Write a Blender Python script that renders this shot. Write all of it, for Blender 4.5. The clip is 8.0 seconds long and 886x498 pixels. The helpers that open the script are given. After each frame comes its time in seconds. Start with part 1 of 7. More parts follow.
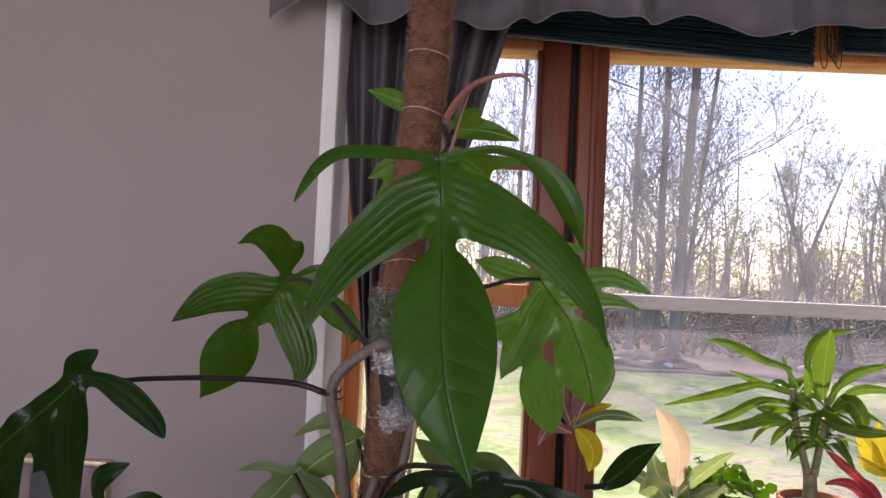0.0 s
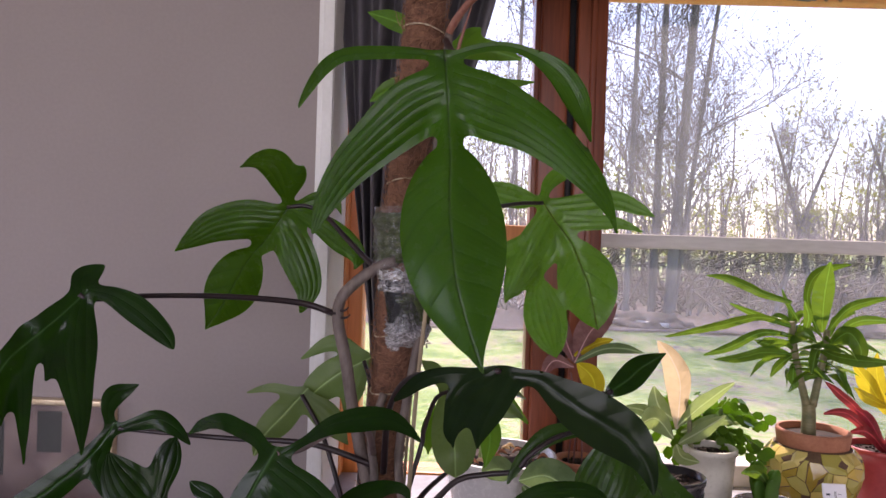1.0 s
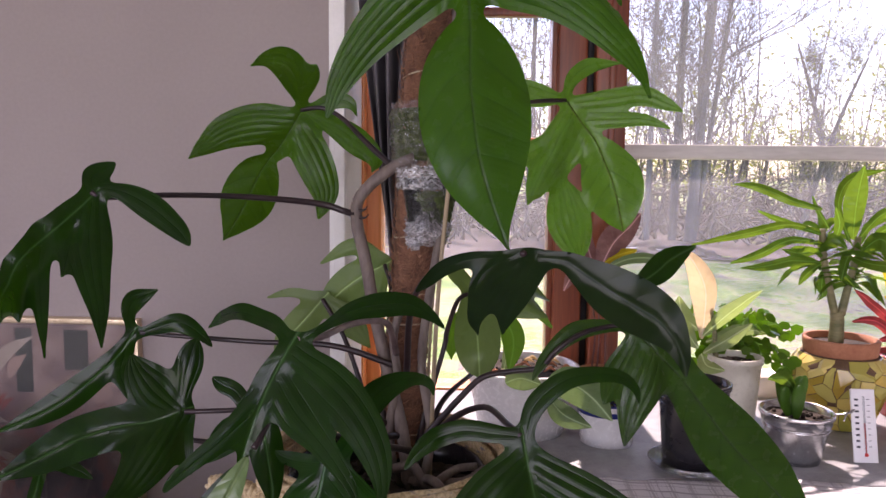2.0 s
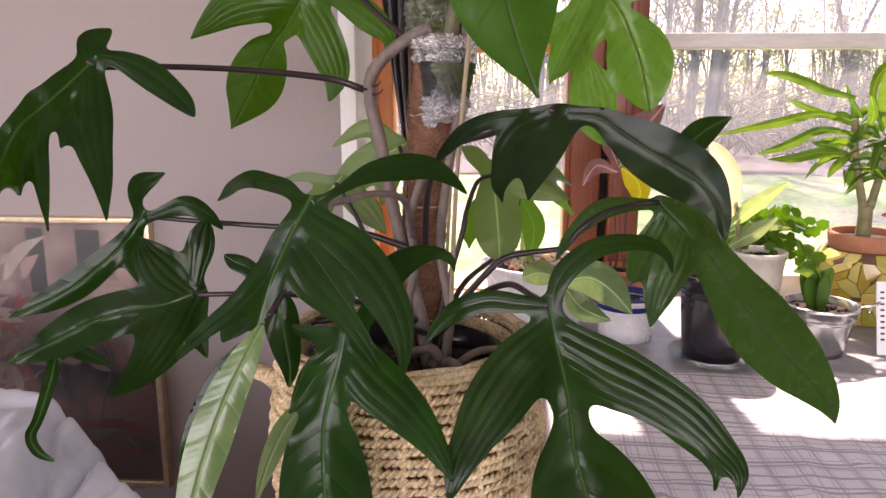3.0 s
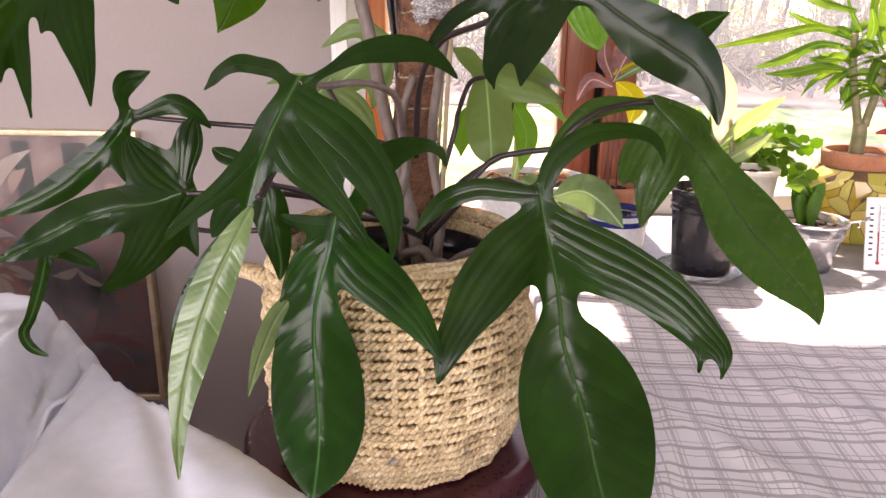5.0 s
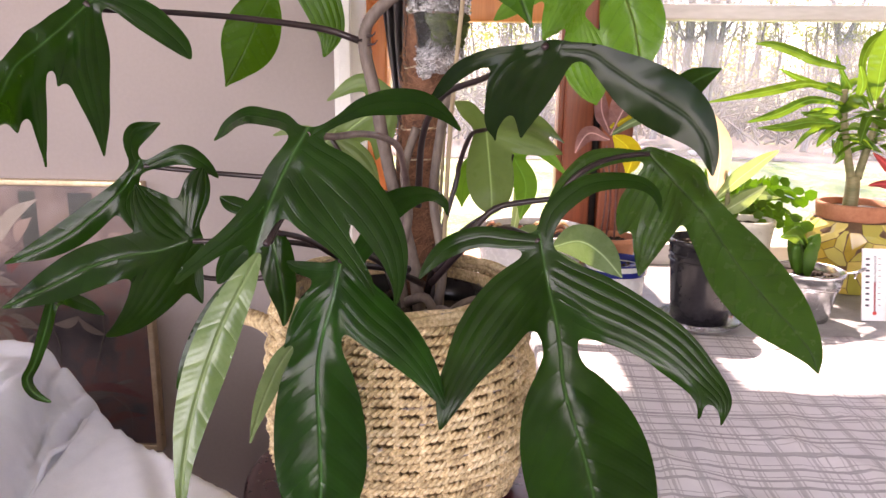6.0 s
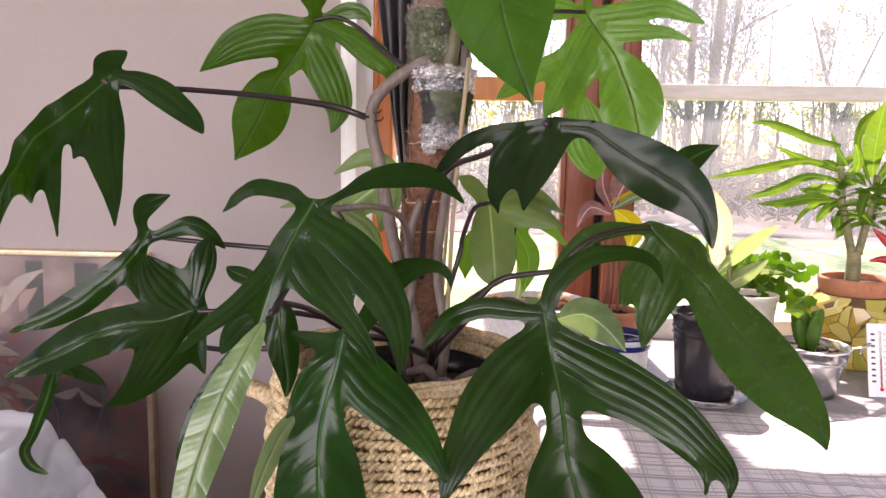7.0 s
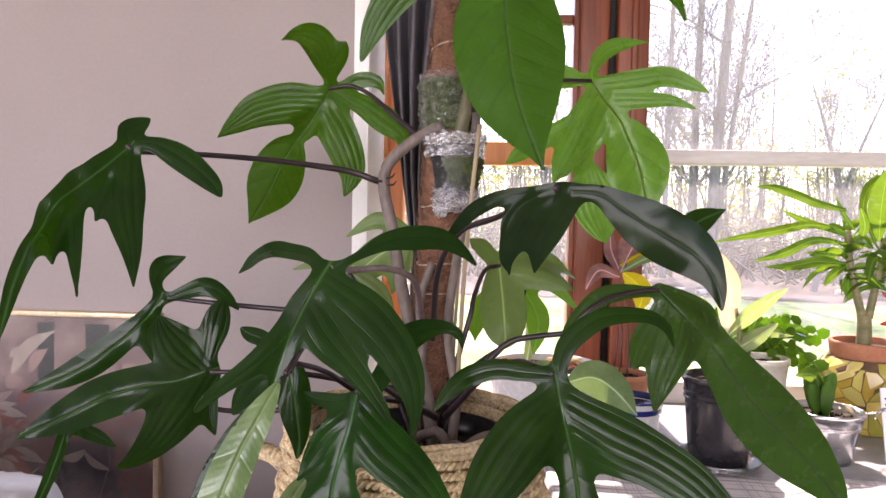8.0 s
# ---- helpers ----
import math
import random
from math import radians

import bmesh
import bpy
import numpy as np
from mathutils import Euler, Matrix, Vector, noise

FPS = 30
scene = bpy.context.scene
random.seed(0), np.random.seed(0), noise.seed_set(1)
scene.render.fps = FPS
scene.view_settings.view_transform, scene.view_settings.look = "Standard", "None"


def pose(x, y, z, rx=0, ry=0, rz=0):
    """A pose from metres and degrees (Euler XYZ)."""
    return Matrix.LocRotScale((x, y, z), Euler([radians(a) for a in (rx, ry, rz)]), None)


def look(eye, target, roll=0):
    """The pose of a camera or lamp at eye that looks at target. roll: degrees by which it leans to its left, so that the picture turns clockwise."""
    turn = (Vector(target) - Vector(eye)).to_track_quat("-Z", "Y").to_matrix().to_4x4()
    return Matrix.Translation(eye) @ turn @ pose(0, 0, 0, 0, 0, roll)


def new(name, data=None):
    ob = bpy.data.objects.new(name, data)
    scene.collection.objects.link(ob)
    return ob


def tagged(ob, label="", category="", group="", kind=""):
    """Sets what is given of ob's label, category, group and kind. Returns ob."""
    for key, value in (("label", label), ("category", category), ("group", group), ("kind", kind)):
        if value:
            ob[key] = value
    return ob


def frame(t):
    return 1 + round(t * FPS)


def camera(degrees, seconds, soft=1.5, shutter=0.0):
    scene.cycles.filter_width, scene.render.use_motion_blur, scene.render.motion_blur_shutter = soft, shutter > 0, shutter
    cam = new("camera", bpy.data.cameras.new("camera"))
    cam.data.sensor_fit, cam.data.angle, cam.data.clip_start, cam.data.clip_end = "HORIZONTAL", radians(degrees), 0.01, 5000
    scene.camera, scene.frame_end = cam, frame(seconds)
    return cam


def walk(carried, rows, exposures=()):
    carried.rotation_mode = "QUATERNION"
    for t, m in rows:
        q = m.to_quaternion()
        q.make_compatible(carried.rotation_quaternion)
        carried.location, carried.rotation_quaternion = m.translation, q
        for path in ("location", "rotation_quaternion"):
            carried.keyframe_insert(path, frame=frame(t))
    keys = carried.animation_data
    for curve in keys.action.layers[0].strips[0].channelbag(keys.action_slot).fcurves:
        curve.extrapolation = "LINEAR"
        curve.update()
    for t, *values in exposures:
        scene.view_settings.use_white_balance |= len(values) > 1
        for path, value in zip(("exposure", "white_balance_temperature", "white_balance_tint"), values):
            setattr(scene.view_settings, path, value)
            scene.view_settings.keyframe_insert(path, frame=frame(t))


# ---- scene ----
cam = camera(62.0, 8.0)
PATH = [
    (0, (0.047, 0.118, 1.361), (-0.003, 2.116, 1.43), 2.6),
    (0.5, (0.04, 0.116, 1.327), (0.012, 2.115, 1.371), 2.4),
    (1, (0.039, 0.12, 1.3), (0.003, 2.12, 1.281), 1.8),
    (2.5, (0.032, 0.161, 1.23), (-0.068, 2.135, 0.927), 0.3),
    (3, (0.027, 0.176, 1.205), (-0.082, 2.129, 0.789), 0.1),
    (3.5, (0.029, 0.185, 1.185), (-0.083, 2.113, 0.663), -0.0),
    (4, (0.031, 0.184, 1.177), (-0.074, 2.086, 0.567), 0.4),
    (5.5, (0.028, 0.161, 1.166), (-0.055, 2.086, 0.629), 0.5),
    (6, (0.027, 0.156, 1.167), (-0.059, 2.102, 0.716), 0.7),
    (6.5, (0.027, 0.153, 1.165), (-0.063, 2.12, 0.814), 0.9),
    (7, (0.027, 0.149, 1.166), (-0.072, 2.13, 0.911), 1.0),
    (7.5, (0.023, 0.145, 1.163), (-0.084, 2.136, 1.005), 1.0),
    (8, (0.023, 0.138, 1.166), (-0.099, 2.132, 1.08), 1.1),
]
EXPOSURES = [(0, 0.75, 6750, 36), (1.0, 0.78, 6750, 36), (2.5, 1.32, 7000, 38), (3.5, 1.88, 7600, 33), (5.5, 2.04, 7600, 33), (8, 1.84, 7150, 33)]
walk(cam, [(t, look(eye, target, roll)) for t, eye, target, roll in PATH], EXPOSURES)

# ---------- light ----------
world = bpy.data.worlds.new("sky")
scene.world = world
world.use_nodes = True
wn, wl = world.node_tree.nodes, world.node_tree.links
sky = wn.new("ShaderNodeTexSky")
sky.sky_type, sky.sun_disc = "NISHITA", False
SUN_WAY = Vector((-0.05, 1.0, 1.42)).normalized()
sky.sun_elevation = math.asin(SUN_WAY.z)
sky.sun_rotation = math.atan2(SUN_WAY.x, SUN_WAY.y)
sky.air_density, sky.dust_density, sky.ozone_density = 1.0, 1.2, 2.5
wl.new(sky.outputs[0], wn["Background"].inputs[0])
wn["Background"].inputs[1].default_value = 0.19
sun = new("sun", bpy.data.lights.new("sun", "SUN"))
sun.data.energy, sun.data.angle, sun.data.color = 4.4, radians(0.9), (1.0, 0.94, 0.84)
sun.matrix_world = look(SUN_WAY * 30, (0, 0, 0))


# ---------- materials ----------
class Nodes:
    """A material with a Principled shader and short ways to add to it."""

    def __init__(self, name, color=(0.5, 0.5, 0.5), rough=0.6, metal=0.0, spec=0.5):
        self.mat = bpy.data.materials.new(name)
        self.mat.use_nodes = True
        self.n, self.l = self.mat.node_tree.nodes, self.mat.node_tree.links
        self.b = self.n["Principled BSDF"]
        self.out = self.n["Material Output"]
        self.b.inputs["Base Color"].default_value = (*color, 1)
        self.b.inputs["Roughness"].default_value = rough
        self.b.inputs["Metallic"].default_value = metal
        self.b.inputs["Specular IOR Level"].default_value = spec

    def node(self, kind, **values):
        nd = self.n.new(kind)
        for key, value in values.items():
            nd.inputs[key.replace("_", " ")].default_value = value
        return nd

    def coords(self, which="Object", scale=(1, 1, 1)):
        tc, mp = self.n.new("ShaderNodeTexCoord"), self.n.new("ShaderNodeMapping")
        mp.inputs["Scale"].default_value = scale
        self.l.new(tc.outputs[which], mp.inputs[0])
        return mp.outputs[0]

    def noise(self, vec, scale, detail=4.0, rough=0.55):
        nd = self.node("ShaderNodeTexNoise", Scale=scale, Detail=detail, Roughness=rough)
        self.l.new(vec, nd.inputs["Vector"])
        return nd.outputs["Fac"]

    def ramp(self, fac, *stops):
        nd = self.n.new("ShaderNodeValToRGB")
        els = nd.color_ramp.elements
        while len(els) < len(stops):
            els.new(0.5)
        for el, (pos, col) in zip(els, stops):
            el.position, el.color = pos, (*col, 1)
        self.l.new(fac, nd.inputs[0])
        return nd.outputs[0]

    def math(self, op, a, b=0.0, c=0.0):
        nd = self.n.new("ShaderNodeMath")
        nd.operation = op
        for k, v in enumerate((a, b, c)):
            if isinstance(v, (int, float)):
                nd.inputs[k].default_value = v
            else:
                self.l.new(v, nd.inputs[k])
        return nd.outputs[0]

    def mix(self, fac, a, b, blend="MIX"):
        nd = self.n.new("ShaderNodeMix")
        nd.data_type, nd.blend_type = "RGBA", blend
        for sock, v in ((nd.inputs[0], fac), (nd.inputs[6], a), (nd.inputs[7], b)):
            if isinstance(v, tuple):
                sock.default_value = (*v, 1)
            elif isinstance(v, (int, float)):
                sock.default_value = v
            else:
                self.l.new(v, sock)
        return nd.outputs[2]

    def color(self, sock):
        self.l.new(sock, self.b.inputs["Base Color"])
        return self

    def rough(self, sock):
        self.l.new(sock, self.b.inputs["Roughness"])
        return self

    def bump(self, height, strength=0.3, distance=0.002):
        nd = self.node("ShaderNodeBump", Strength=strength, Distance=distance)
        self.l.new(height, nd.inputs["Height"])
        self.l.new(nd.outputs[0], self.b.inputs["Normal"])
        return nd.outputs[0]


def grained(name, dark, light, scale=8.0, stretch=(1, 1, 1), rough=0.6, bump=0.2, fine=60.0, metal=0.0, dist=0.002, spec=0.5):
    """A surface that varies at two scales between two colours."""
    m = Nodes(name, light, rough, metal, spec)
    v = m.coords("Object", stretch)
    big, small = m.noise(v, scale), m.noise(v, fine, 3.0)
    f = m.math("ADD", m.math("MULTIPLY", big, 0.6), m.math("MULTIPLY", small, 0.4))
    m.color(m.ramp(f, (0.32, dark), (0.68, light)))
    m.rough(m.math("ADD", m.math("MULTIPLY", small, 0.25), rough - 0.12))
    if bump:
        m.bump(f, bump, dist)
    return m.mat


def leaf_material(name, dark, light, thin, gloss=0.28, share=0.35, vein_depth=0.34, rib_tint=2.8, rib_color=None, lines=0.9, spec=0.18):
    """Waxy blade: sunken side veins, a pale midrib, light passing through the thin tissue."""
    m = Nodes(name, light, gloss, spec=spec)
    tc = m.n.new("ShaderNodeTexCoord")
    sep = m.n.new("ShaderNodeSeparateXYZ")
    m.l.new(tc.outputs["UV"], sep.inputs[0])
    across, along = sep.outputs[0], sep.outputs[1]
    sure = m.n.new("ShaderNodeAttribute")
    sure.attribute_name = "sure"
    keep = sure.outputs["Fac"]
    side = m.math("ABSOLUTE", across)
    main = m.n.new("ShaderNodeAttribute")
    main.attribute_name = "rib"
    rib = m.math("MAXIMUM", m.math("SMOOTH_MIN", m.math("DIVIDE", side, 0.0017), 1.0, 0.3), m.math("SUBTRACT", 1.0, main.outputs["Fac"]))
    wob = m.math("MULTIPLY", m.noise(m.coords("Object"), 16.0, 3.0), 0.10)
    vein = m.math("MULTIPLY", m.math("PINGPONG", m.math("ADD", along, wob), 0.5), 2.0)
    groove = m.math("MULTIPLY", m.math("SUBTRACT", 1.0, m.math("SMOOTH_MIN", m.math("MULTIPLY", vein, 5.5), 1.0, 0.4)), keep)
    fine = m.math("MULTIPLY", m.math("PINGPONG", m.math("MULTIPLY", along, 5.0), 0.5), keep)
    bulge = m.math("MULTIPLY", m.math("POWER", vein, 0.6), keep)
    blotch = m.noise(m.coords("Object"), 26.0, 5.0, 0.65)
    base = m.ramp(blotch, (0.30, dark), (0.70, light))
    pale = rib_color or tuple(min(1, rib_tint * c + 0.02) for c in light)
    base = m.mix(m.math("MULTIPLY", groove, lines / 3), base, tuple(1.5 * c for c in light))
    base = m.mix(m.math("MULTIPLY", m.math("SUBTRACT", 1.0, rib), 0.9), base, pale)
    info = m.n.new("ShaderNodeObjectInfo")
    hsv = m.node("ShaderNodeHueSaturation")
    m.l.new(m.math("ADD", m.math("MULTIPLY", info.outputs["Random"], 0.4), 0.8), hsv.inputs["Value"])
    m.l.new(m.math("ADD", m.math("MULTIPLY", info.outputs["Random"], 0.02), 0.488), hsv.inputs["Hue"])
    m.l.new(base, hsv.inputs["Color"])
    m.color(hsv.outputs[0])
    m.rough(m.math("ADD", m.math("MULTIPLY", m.noise(m.coords("Object"), 60.0), 0.16), gloss - 0.08))
    high = m.math("ADD", m.math("MULTIPLY", bulge, 0.25), m.math("MULTIPLY", rib, 0.5))
    high = m.math("ADD", high, m.math("MULTIPLY", fine, 0.10))
    high = m.math("SUBTRACT", high, m.math("MULTIPLY", groove, 0.12))
    normal = m.bump(m.math("ADD", high, m.math("MULTIPLY", m.noise(m.coords("Object"), 28.0, 4.0), 0.6)), vein_depth, 0.0016)
    tr = m.n.new("ShaderNodeBsdfTranslucent")
    glow = m.mix(m.math("MULTIPLY", groove, lines), thin, tuple(0.35 * c for c in thin))
    glow = m.mix(m.math("MULTIPLY", m.math("SUBTRACT", 1.0, rib), 0.6 if rib_color is None else 0.92), glow, tuple(0.4 * c for c in thin) if rib_color is None else rib_color)
    m.l.new(m.mix(blotch, glow, tuple(0.75 * c for c in thin)), tr.inputs[0])
    m.l.new(normal, tr.inputs[1])
    mx = m.n.new("ShaderNodeMixShader")
    mx.inputs[0].default_value = share
    m.l.new(m.b.outputs[0], mx.inputs[1])
    m.l.new(tr.outputs[0], mx.inputs[2])
    m.l.new(mx.outputs[0], m.out.inputs[0])
    return m.mat


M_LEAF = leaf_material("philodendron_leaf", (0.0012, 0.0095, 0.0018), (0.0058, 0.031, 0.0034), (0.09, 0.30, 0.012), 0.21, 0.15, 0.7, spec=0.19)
# Lit copy of M_LEAF: brighter greens stand in for light on the blade.
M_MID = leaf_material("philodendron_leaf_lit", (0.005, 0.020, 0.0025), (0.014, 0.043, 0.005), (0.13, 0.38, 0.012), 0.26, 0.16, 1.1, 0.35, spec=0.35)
# M_LEAF's brighter copy: the upper leaves' backlight is put into the greens.
M_TOP = leaf_material("lit_upper_leaf", (0.0040, 0.024, 0.0028), (0.012, 0.052, 0.006), (0.20, 0.56, 0.012), 0.26, 0.34, 0.9, 0.3, lines=0.55, spec=0.28)
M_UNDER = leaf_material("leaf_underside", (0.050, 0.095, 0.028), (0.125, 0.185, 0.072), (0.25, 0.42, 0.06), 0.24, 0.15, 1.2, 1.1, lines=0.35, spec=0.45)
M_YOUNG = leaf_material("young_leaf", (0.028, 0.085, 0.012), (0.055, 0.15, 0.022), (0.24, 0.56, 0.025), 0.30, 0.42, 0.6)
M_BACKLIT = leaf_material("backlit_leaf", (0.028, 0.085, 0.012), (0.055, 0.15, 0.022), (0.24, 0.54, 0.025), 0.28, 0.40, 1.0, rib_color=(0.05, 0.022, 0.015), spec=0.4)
M_SHEATH = grained("red_sheath", (0.16, 0.05, 0.035), (0.34, 0.14, 0.09), 40, (1, 1, 1), 0.4, 0.2, 200)
M_STEM = grained("stem_bark", (0.08, 0.058, 0.05), (0.23, 0.18, 0.155), 40, (1, 1, 0.3), 0.6, 0.4, 220)
M_PETIOLE = grained("petiole", (0.012, 0.008, 0.010), (0.035, 0.018, 0.020), 30, (1, 1, 1), 0.38, 0.15, 150)
M_STALK = grained("pinkish_stalk", (0.10, 0.062, 0.062), (0.27, 0.19, 0.18), 60, (1, 1, 1), 0.5, 0.4, 260)
M_WALL = grained("wall_paint", (0.285, 0.241, 0.232), (0.333, 0.286, 0.276), 1.6, (1, 1, 1), 0.85, 0.12, 130, dist=0.001)
M_WHITE = grained("white_paint", (0.70, 0.69, 0.66), (0.80, 0.79, 0.77), 6, (1, 1, 1), 0.6, 0.1, 120)
# Same stained wood as M_WOOD, with its sunlit orange glow put into the colour.
M_JAMB = grained("sunlit_stained_wood", (0.60, 0.19, 0.045), (0.84, 0.34, 0.095), 14, (1, 1, 0.06), 0.4, 0.2, 160)
# Shaded copy of M_LEAF: colour darkened in place of the blade arching away.
M_DARK = leaf_material("shaded_glossy_leaf", (0.0025, 0.0075, 0.0026), (0.0075, 0.018, 0.005), (0.10, 0.18, 0.015), 0.18, 0.08, 0.3, 1.0, spec=0.13)
M_SAGE = leaf_material("sage_leaf", (0.07, 0.13, 0.04), (0.14, 0.22, 0.08), (0.26, 0.40, 0.07), 0.3, 0.32)
# Unseen ceiling: tone picked to bounce less light onto the top of the wall.
M_CEILING = grained("ceiling_bounce_tone", (0.52, 0.50, 0.48), (0.62, 0.60, 0.57), 3, (1, 0.1, 1), 0.7, 0.1, 80)
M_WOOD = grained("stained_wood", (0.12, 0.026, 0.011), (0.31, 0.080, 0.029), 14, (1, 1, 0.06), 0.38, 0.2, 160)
M_GREY = grained("curtain_cloth", (0.085, 0.078, 0.088), (0.165, 0.152, 0.167), 14, (1, 1, 1), 0.9, 0.3, 700, dist=0.0006)
M_BASKET = Nodes("seagrass", (0.5, 0.4, 0.2), 0.75)
_v = M_BASKET.coords("Object")
_f = M_BASKET.math("ADD", M_BASKET.math("MULTIPLY", M_BASKET.noise(_v, 26.0), 0.5), M_BASKET.math("MULTIPLY", M_BASKET.noise(_v, 260.0, 3.0), 0.5))
_c = M_BASKET.ramp(_f, (0.32, (0.19, 0.125, 0.065)), (0.50, (0.54, 0.405, 0.225)), (0.68, (0.86, 0.71, 0.49)))
_dye = M_BASKET.ramp(M_BASKET.noise(M_BASKET.coords("Object", (1, 1, 3)), 34.0, 4.0), (0.64, (0, 0, 0)), (0.69, (1, 1, 1)))
_i = M_BASKET.n.new("ShaderNodeObjectInfo")
_h = M_BASKET.node("ShaderNodeHueSaturation")
M_BASKET.l.new(M_BASKET.math("ADD", M_BASKET.math("MULTIPLY", _i.outputs["Random"], 0.35), 0.85), _h.inputs["Value"])
M_BASKET.l.new(M_BASKET.mix(M_BASKET.math("MULTIPLY", _dye, 0.75), _c, (0.16, 0.15, 0.21)), _h.inputs["Color"])
M_BASKET.color(_h.outputs[0])
M_BASKET.bump(_f, 0.6, 0.002)
M_BASKET = M_BASKET.mat
M_SOIL = grained("soil", (0.012, 0.009, 0.007), (0.06, 0.04, 0.028), 60, (1, 1, 1), 0.95, 0.8, 260, dist=0.004)
M_STOOL = grained("dark_red_lacquer", (0.045, 0.008, 0.012), (0.075, 0.014, 0.02), 12, (1, 1, 1), 0.3, 0.08, 120)
M_SILL = grained("grey_stone", (0.20, 0.20, 0.21), (0.34, 0.34, 0.35), 30, (1, 1, 1), 0.45, 0.12, 300)
M_SOFA = grained("pale_cotton", (0.64, 0.675, 0.765), (0.74, 0.770, 0.855), 40, (1, 1, 1), 0.9, 0.5, 700, dist=0.0012)
M_FLOOR = grained("floor_boards", (0.16, 0.10, 0.06), (0.32, 0.21, 0.13), 10, (0.15, 2, 1), 0.45, 0.15, 90)
M_TRUNK = grained("tree_bark", (0.11, 0.10, 0.10), (0.24, 0.22, 0.22), 3, (1, 1, 0.25), 0.9, 0.6, 30, dist=0.02)
M_GRASS = Nodes("lawn", (0.15, 0.2, 0.05), 0.95)
_v = M_GRASS.coords("Object")
_f = M_GRASS.math("ADD", M_GRASS.math("MULTIPLY", M_GRASS.noise(_v, 0.9, 6.0, 0.7), 0.65), M_GRASS.math("MULTIPLY", M_GRASS.noise(_v, 14.0, 3.0), 0.35))
M_GRASS.color(M_GRASS.ramp(_f, (0.36, (0.07, 0.14, 0.02)), (0.47, (0.20, 0.32, 0.06)), (0.54, (0.38, 0.36, 0.18)), (0.60, (0.20, 0.15, 0.13))))
M_GRASS.bump(_f, 0.6, 0.06)
M_GRASS = M_GRASS.mat


# ---------- building helpers ----------
def mesh_of(name, bm, mat, smooth=True):
    me = bpy.data.meshes.new(name)
    bmesh.ops.recalc_face_normals(bm, faces=bm.faces)
    bm.to_mesh(me)
    bm.free()
    if mat:
        me.materials.append(mat)
    if smooth:
        me.polygons.foreach_set("use_smooth", [True] * len(me.polygons))
    return me


def part(name, bm, mat, parent=None, label="", smooth=True):
    """One mesh object; with a parent it keeps its place in the world."""
    ob = new(name, mesh_of(name, bm, mat, smooth) if isinstance(bm, bmesh.types.BMesh) else bm)
    if parent:
        ob.parent = parent
        base = parent.matrix_basis.copy() if not parent.parent else parent.parent.matrix_basis @ parent.matrix_parent_inverse @ parent.matrix_basis
        ob.matrix_parent_inverse = base.inverted()
    if label:
        ob["label"] = label
    return ob


def thing(name, base, label, category, group="", kind=""):
    ob = new(name)
    ob.empty_display_size = 0.05
    ob.matrix_basis = Matrix.Translation(base)
    return tagged(ob, label, category, group, kind)


def add_box(bm, x0, y0, z0, x1, y1, z1, bevel=0.0):
    m = Matrix.LocRotScale(((x0 + x1) / 2, (y0 + y1) / 2, (z0 + z1) / 2), None, (abs(x1 - x0), abs(y1 - y0), abs(z1 - z0)))
    got = bmesh.ops.create_cube(bm, size=1, matrix=m)
    if bevel:
        edges = {e for v in got["verts"] for e in v.link_edges}
        bmesh.ops.bevel(bm, geom=list(edges), offset=bevel, segments=2, affect="EDGES", profile=0.7)
    return bm


def box(*a, bevel=0.0):
    return add_box(bmesh.new(), *a, bevel=bevel)


def spline(points, n):
    """A smooth curve through the points (Catmull-Rom on any number of columns), n samples."""
    p = np.array(points, float)
    p = np.vstack([2 * p[0] - p[1], p, 2 * p[-1] - p[-2]])
    length = np.r_[0, np.cumsum(np.linalg.norm(np.diff(p[1:-1, :3], axis=0), axis=1))]
    out = []
    for s in np.linspace(0, length[-1], n):
        k = min(np.searchsorted(length, s, side="right") - 1, len(length) - 2)
        t = (s - length[k]) / max(length[k + 1] - length[k], 1e-9)
        a, b, c, d = p[k : k + 4]
        out.append(0.5 * (2 * b + (c - a) * t + (2 * a - 5 * b + 4 * c - d) * t * t + (3 * b - a - 3 * c + d) * t**3))
    return np.array(out), np.linspace(0, length[-1], n)


def add_tube(bm, points, radii, n=24, sides=8, cap=True):
    """A round tube along a smooth curve; radii are spread evenly over it."""
    c, _ = spline(points, n)
    r = np.interp(np.linspace(0, 1, n), np.linspace(0, 1, len(radii)), radii)
    way = np.gradient(c, axis=0)
    up = Vector((0.31, 0.17, 0.93))
    rings = []
    for k in range(n):
        w = Vector(way[k]).normalized()
        a = w.cross(up)
        a = a.normalized() if a.length > 1e-4 else w.orthogonal().normalized()
        b = w.cross(a)
        rings.append([bm.verts.new(Vector(c[k]) + float(r[k]) * (math.cos(q) * a + math.sin(q) * b)) for q in np.linspace(0, 2 * math.pi, sides, endpoint=False)])
    for p, q in zip(rings, rings[1:]):
        for i in range(sides):
            bm.faces.new((p[i], p[(i + 1) % sides], q[(i + 1) % sides], q[i]))
    if cap:
        bm.faces.new(rings[0][::-1])
        bm.faces.new(rings[-1])
    return bm


def tube(*a, **k):
    return add_tube(bmesh.new(), *a, **k)


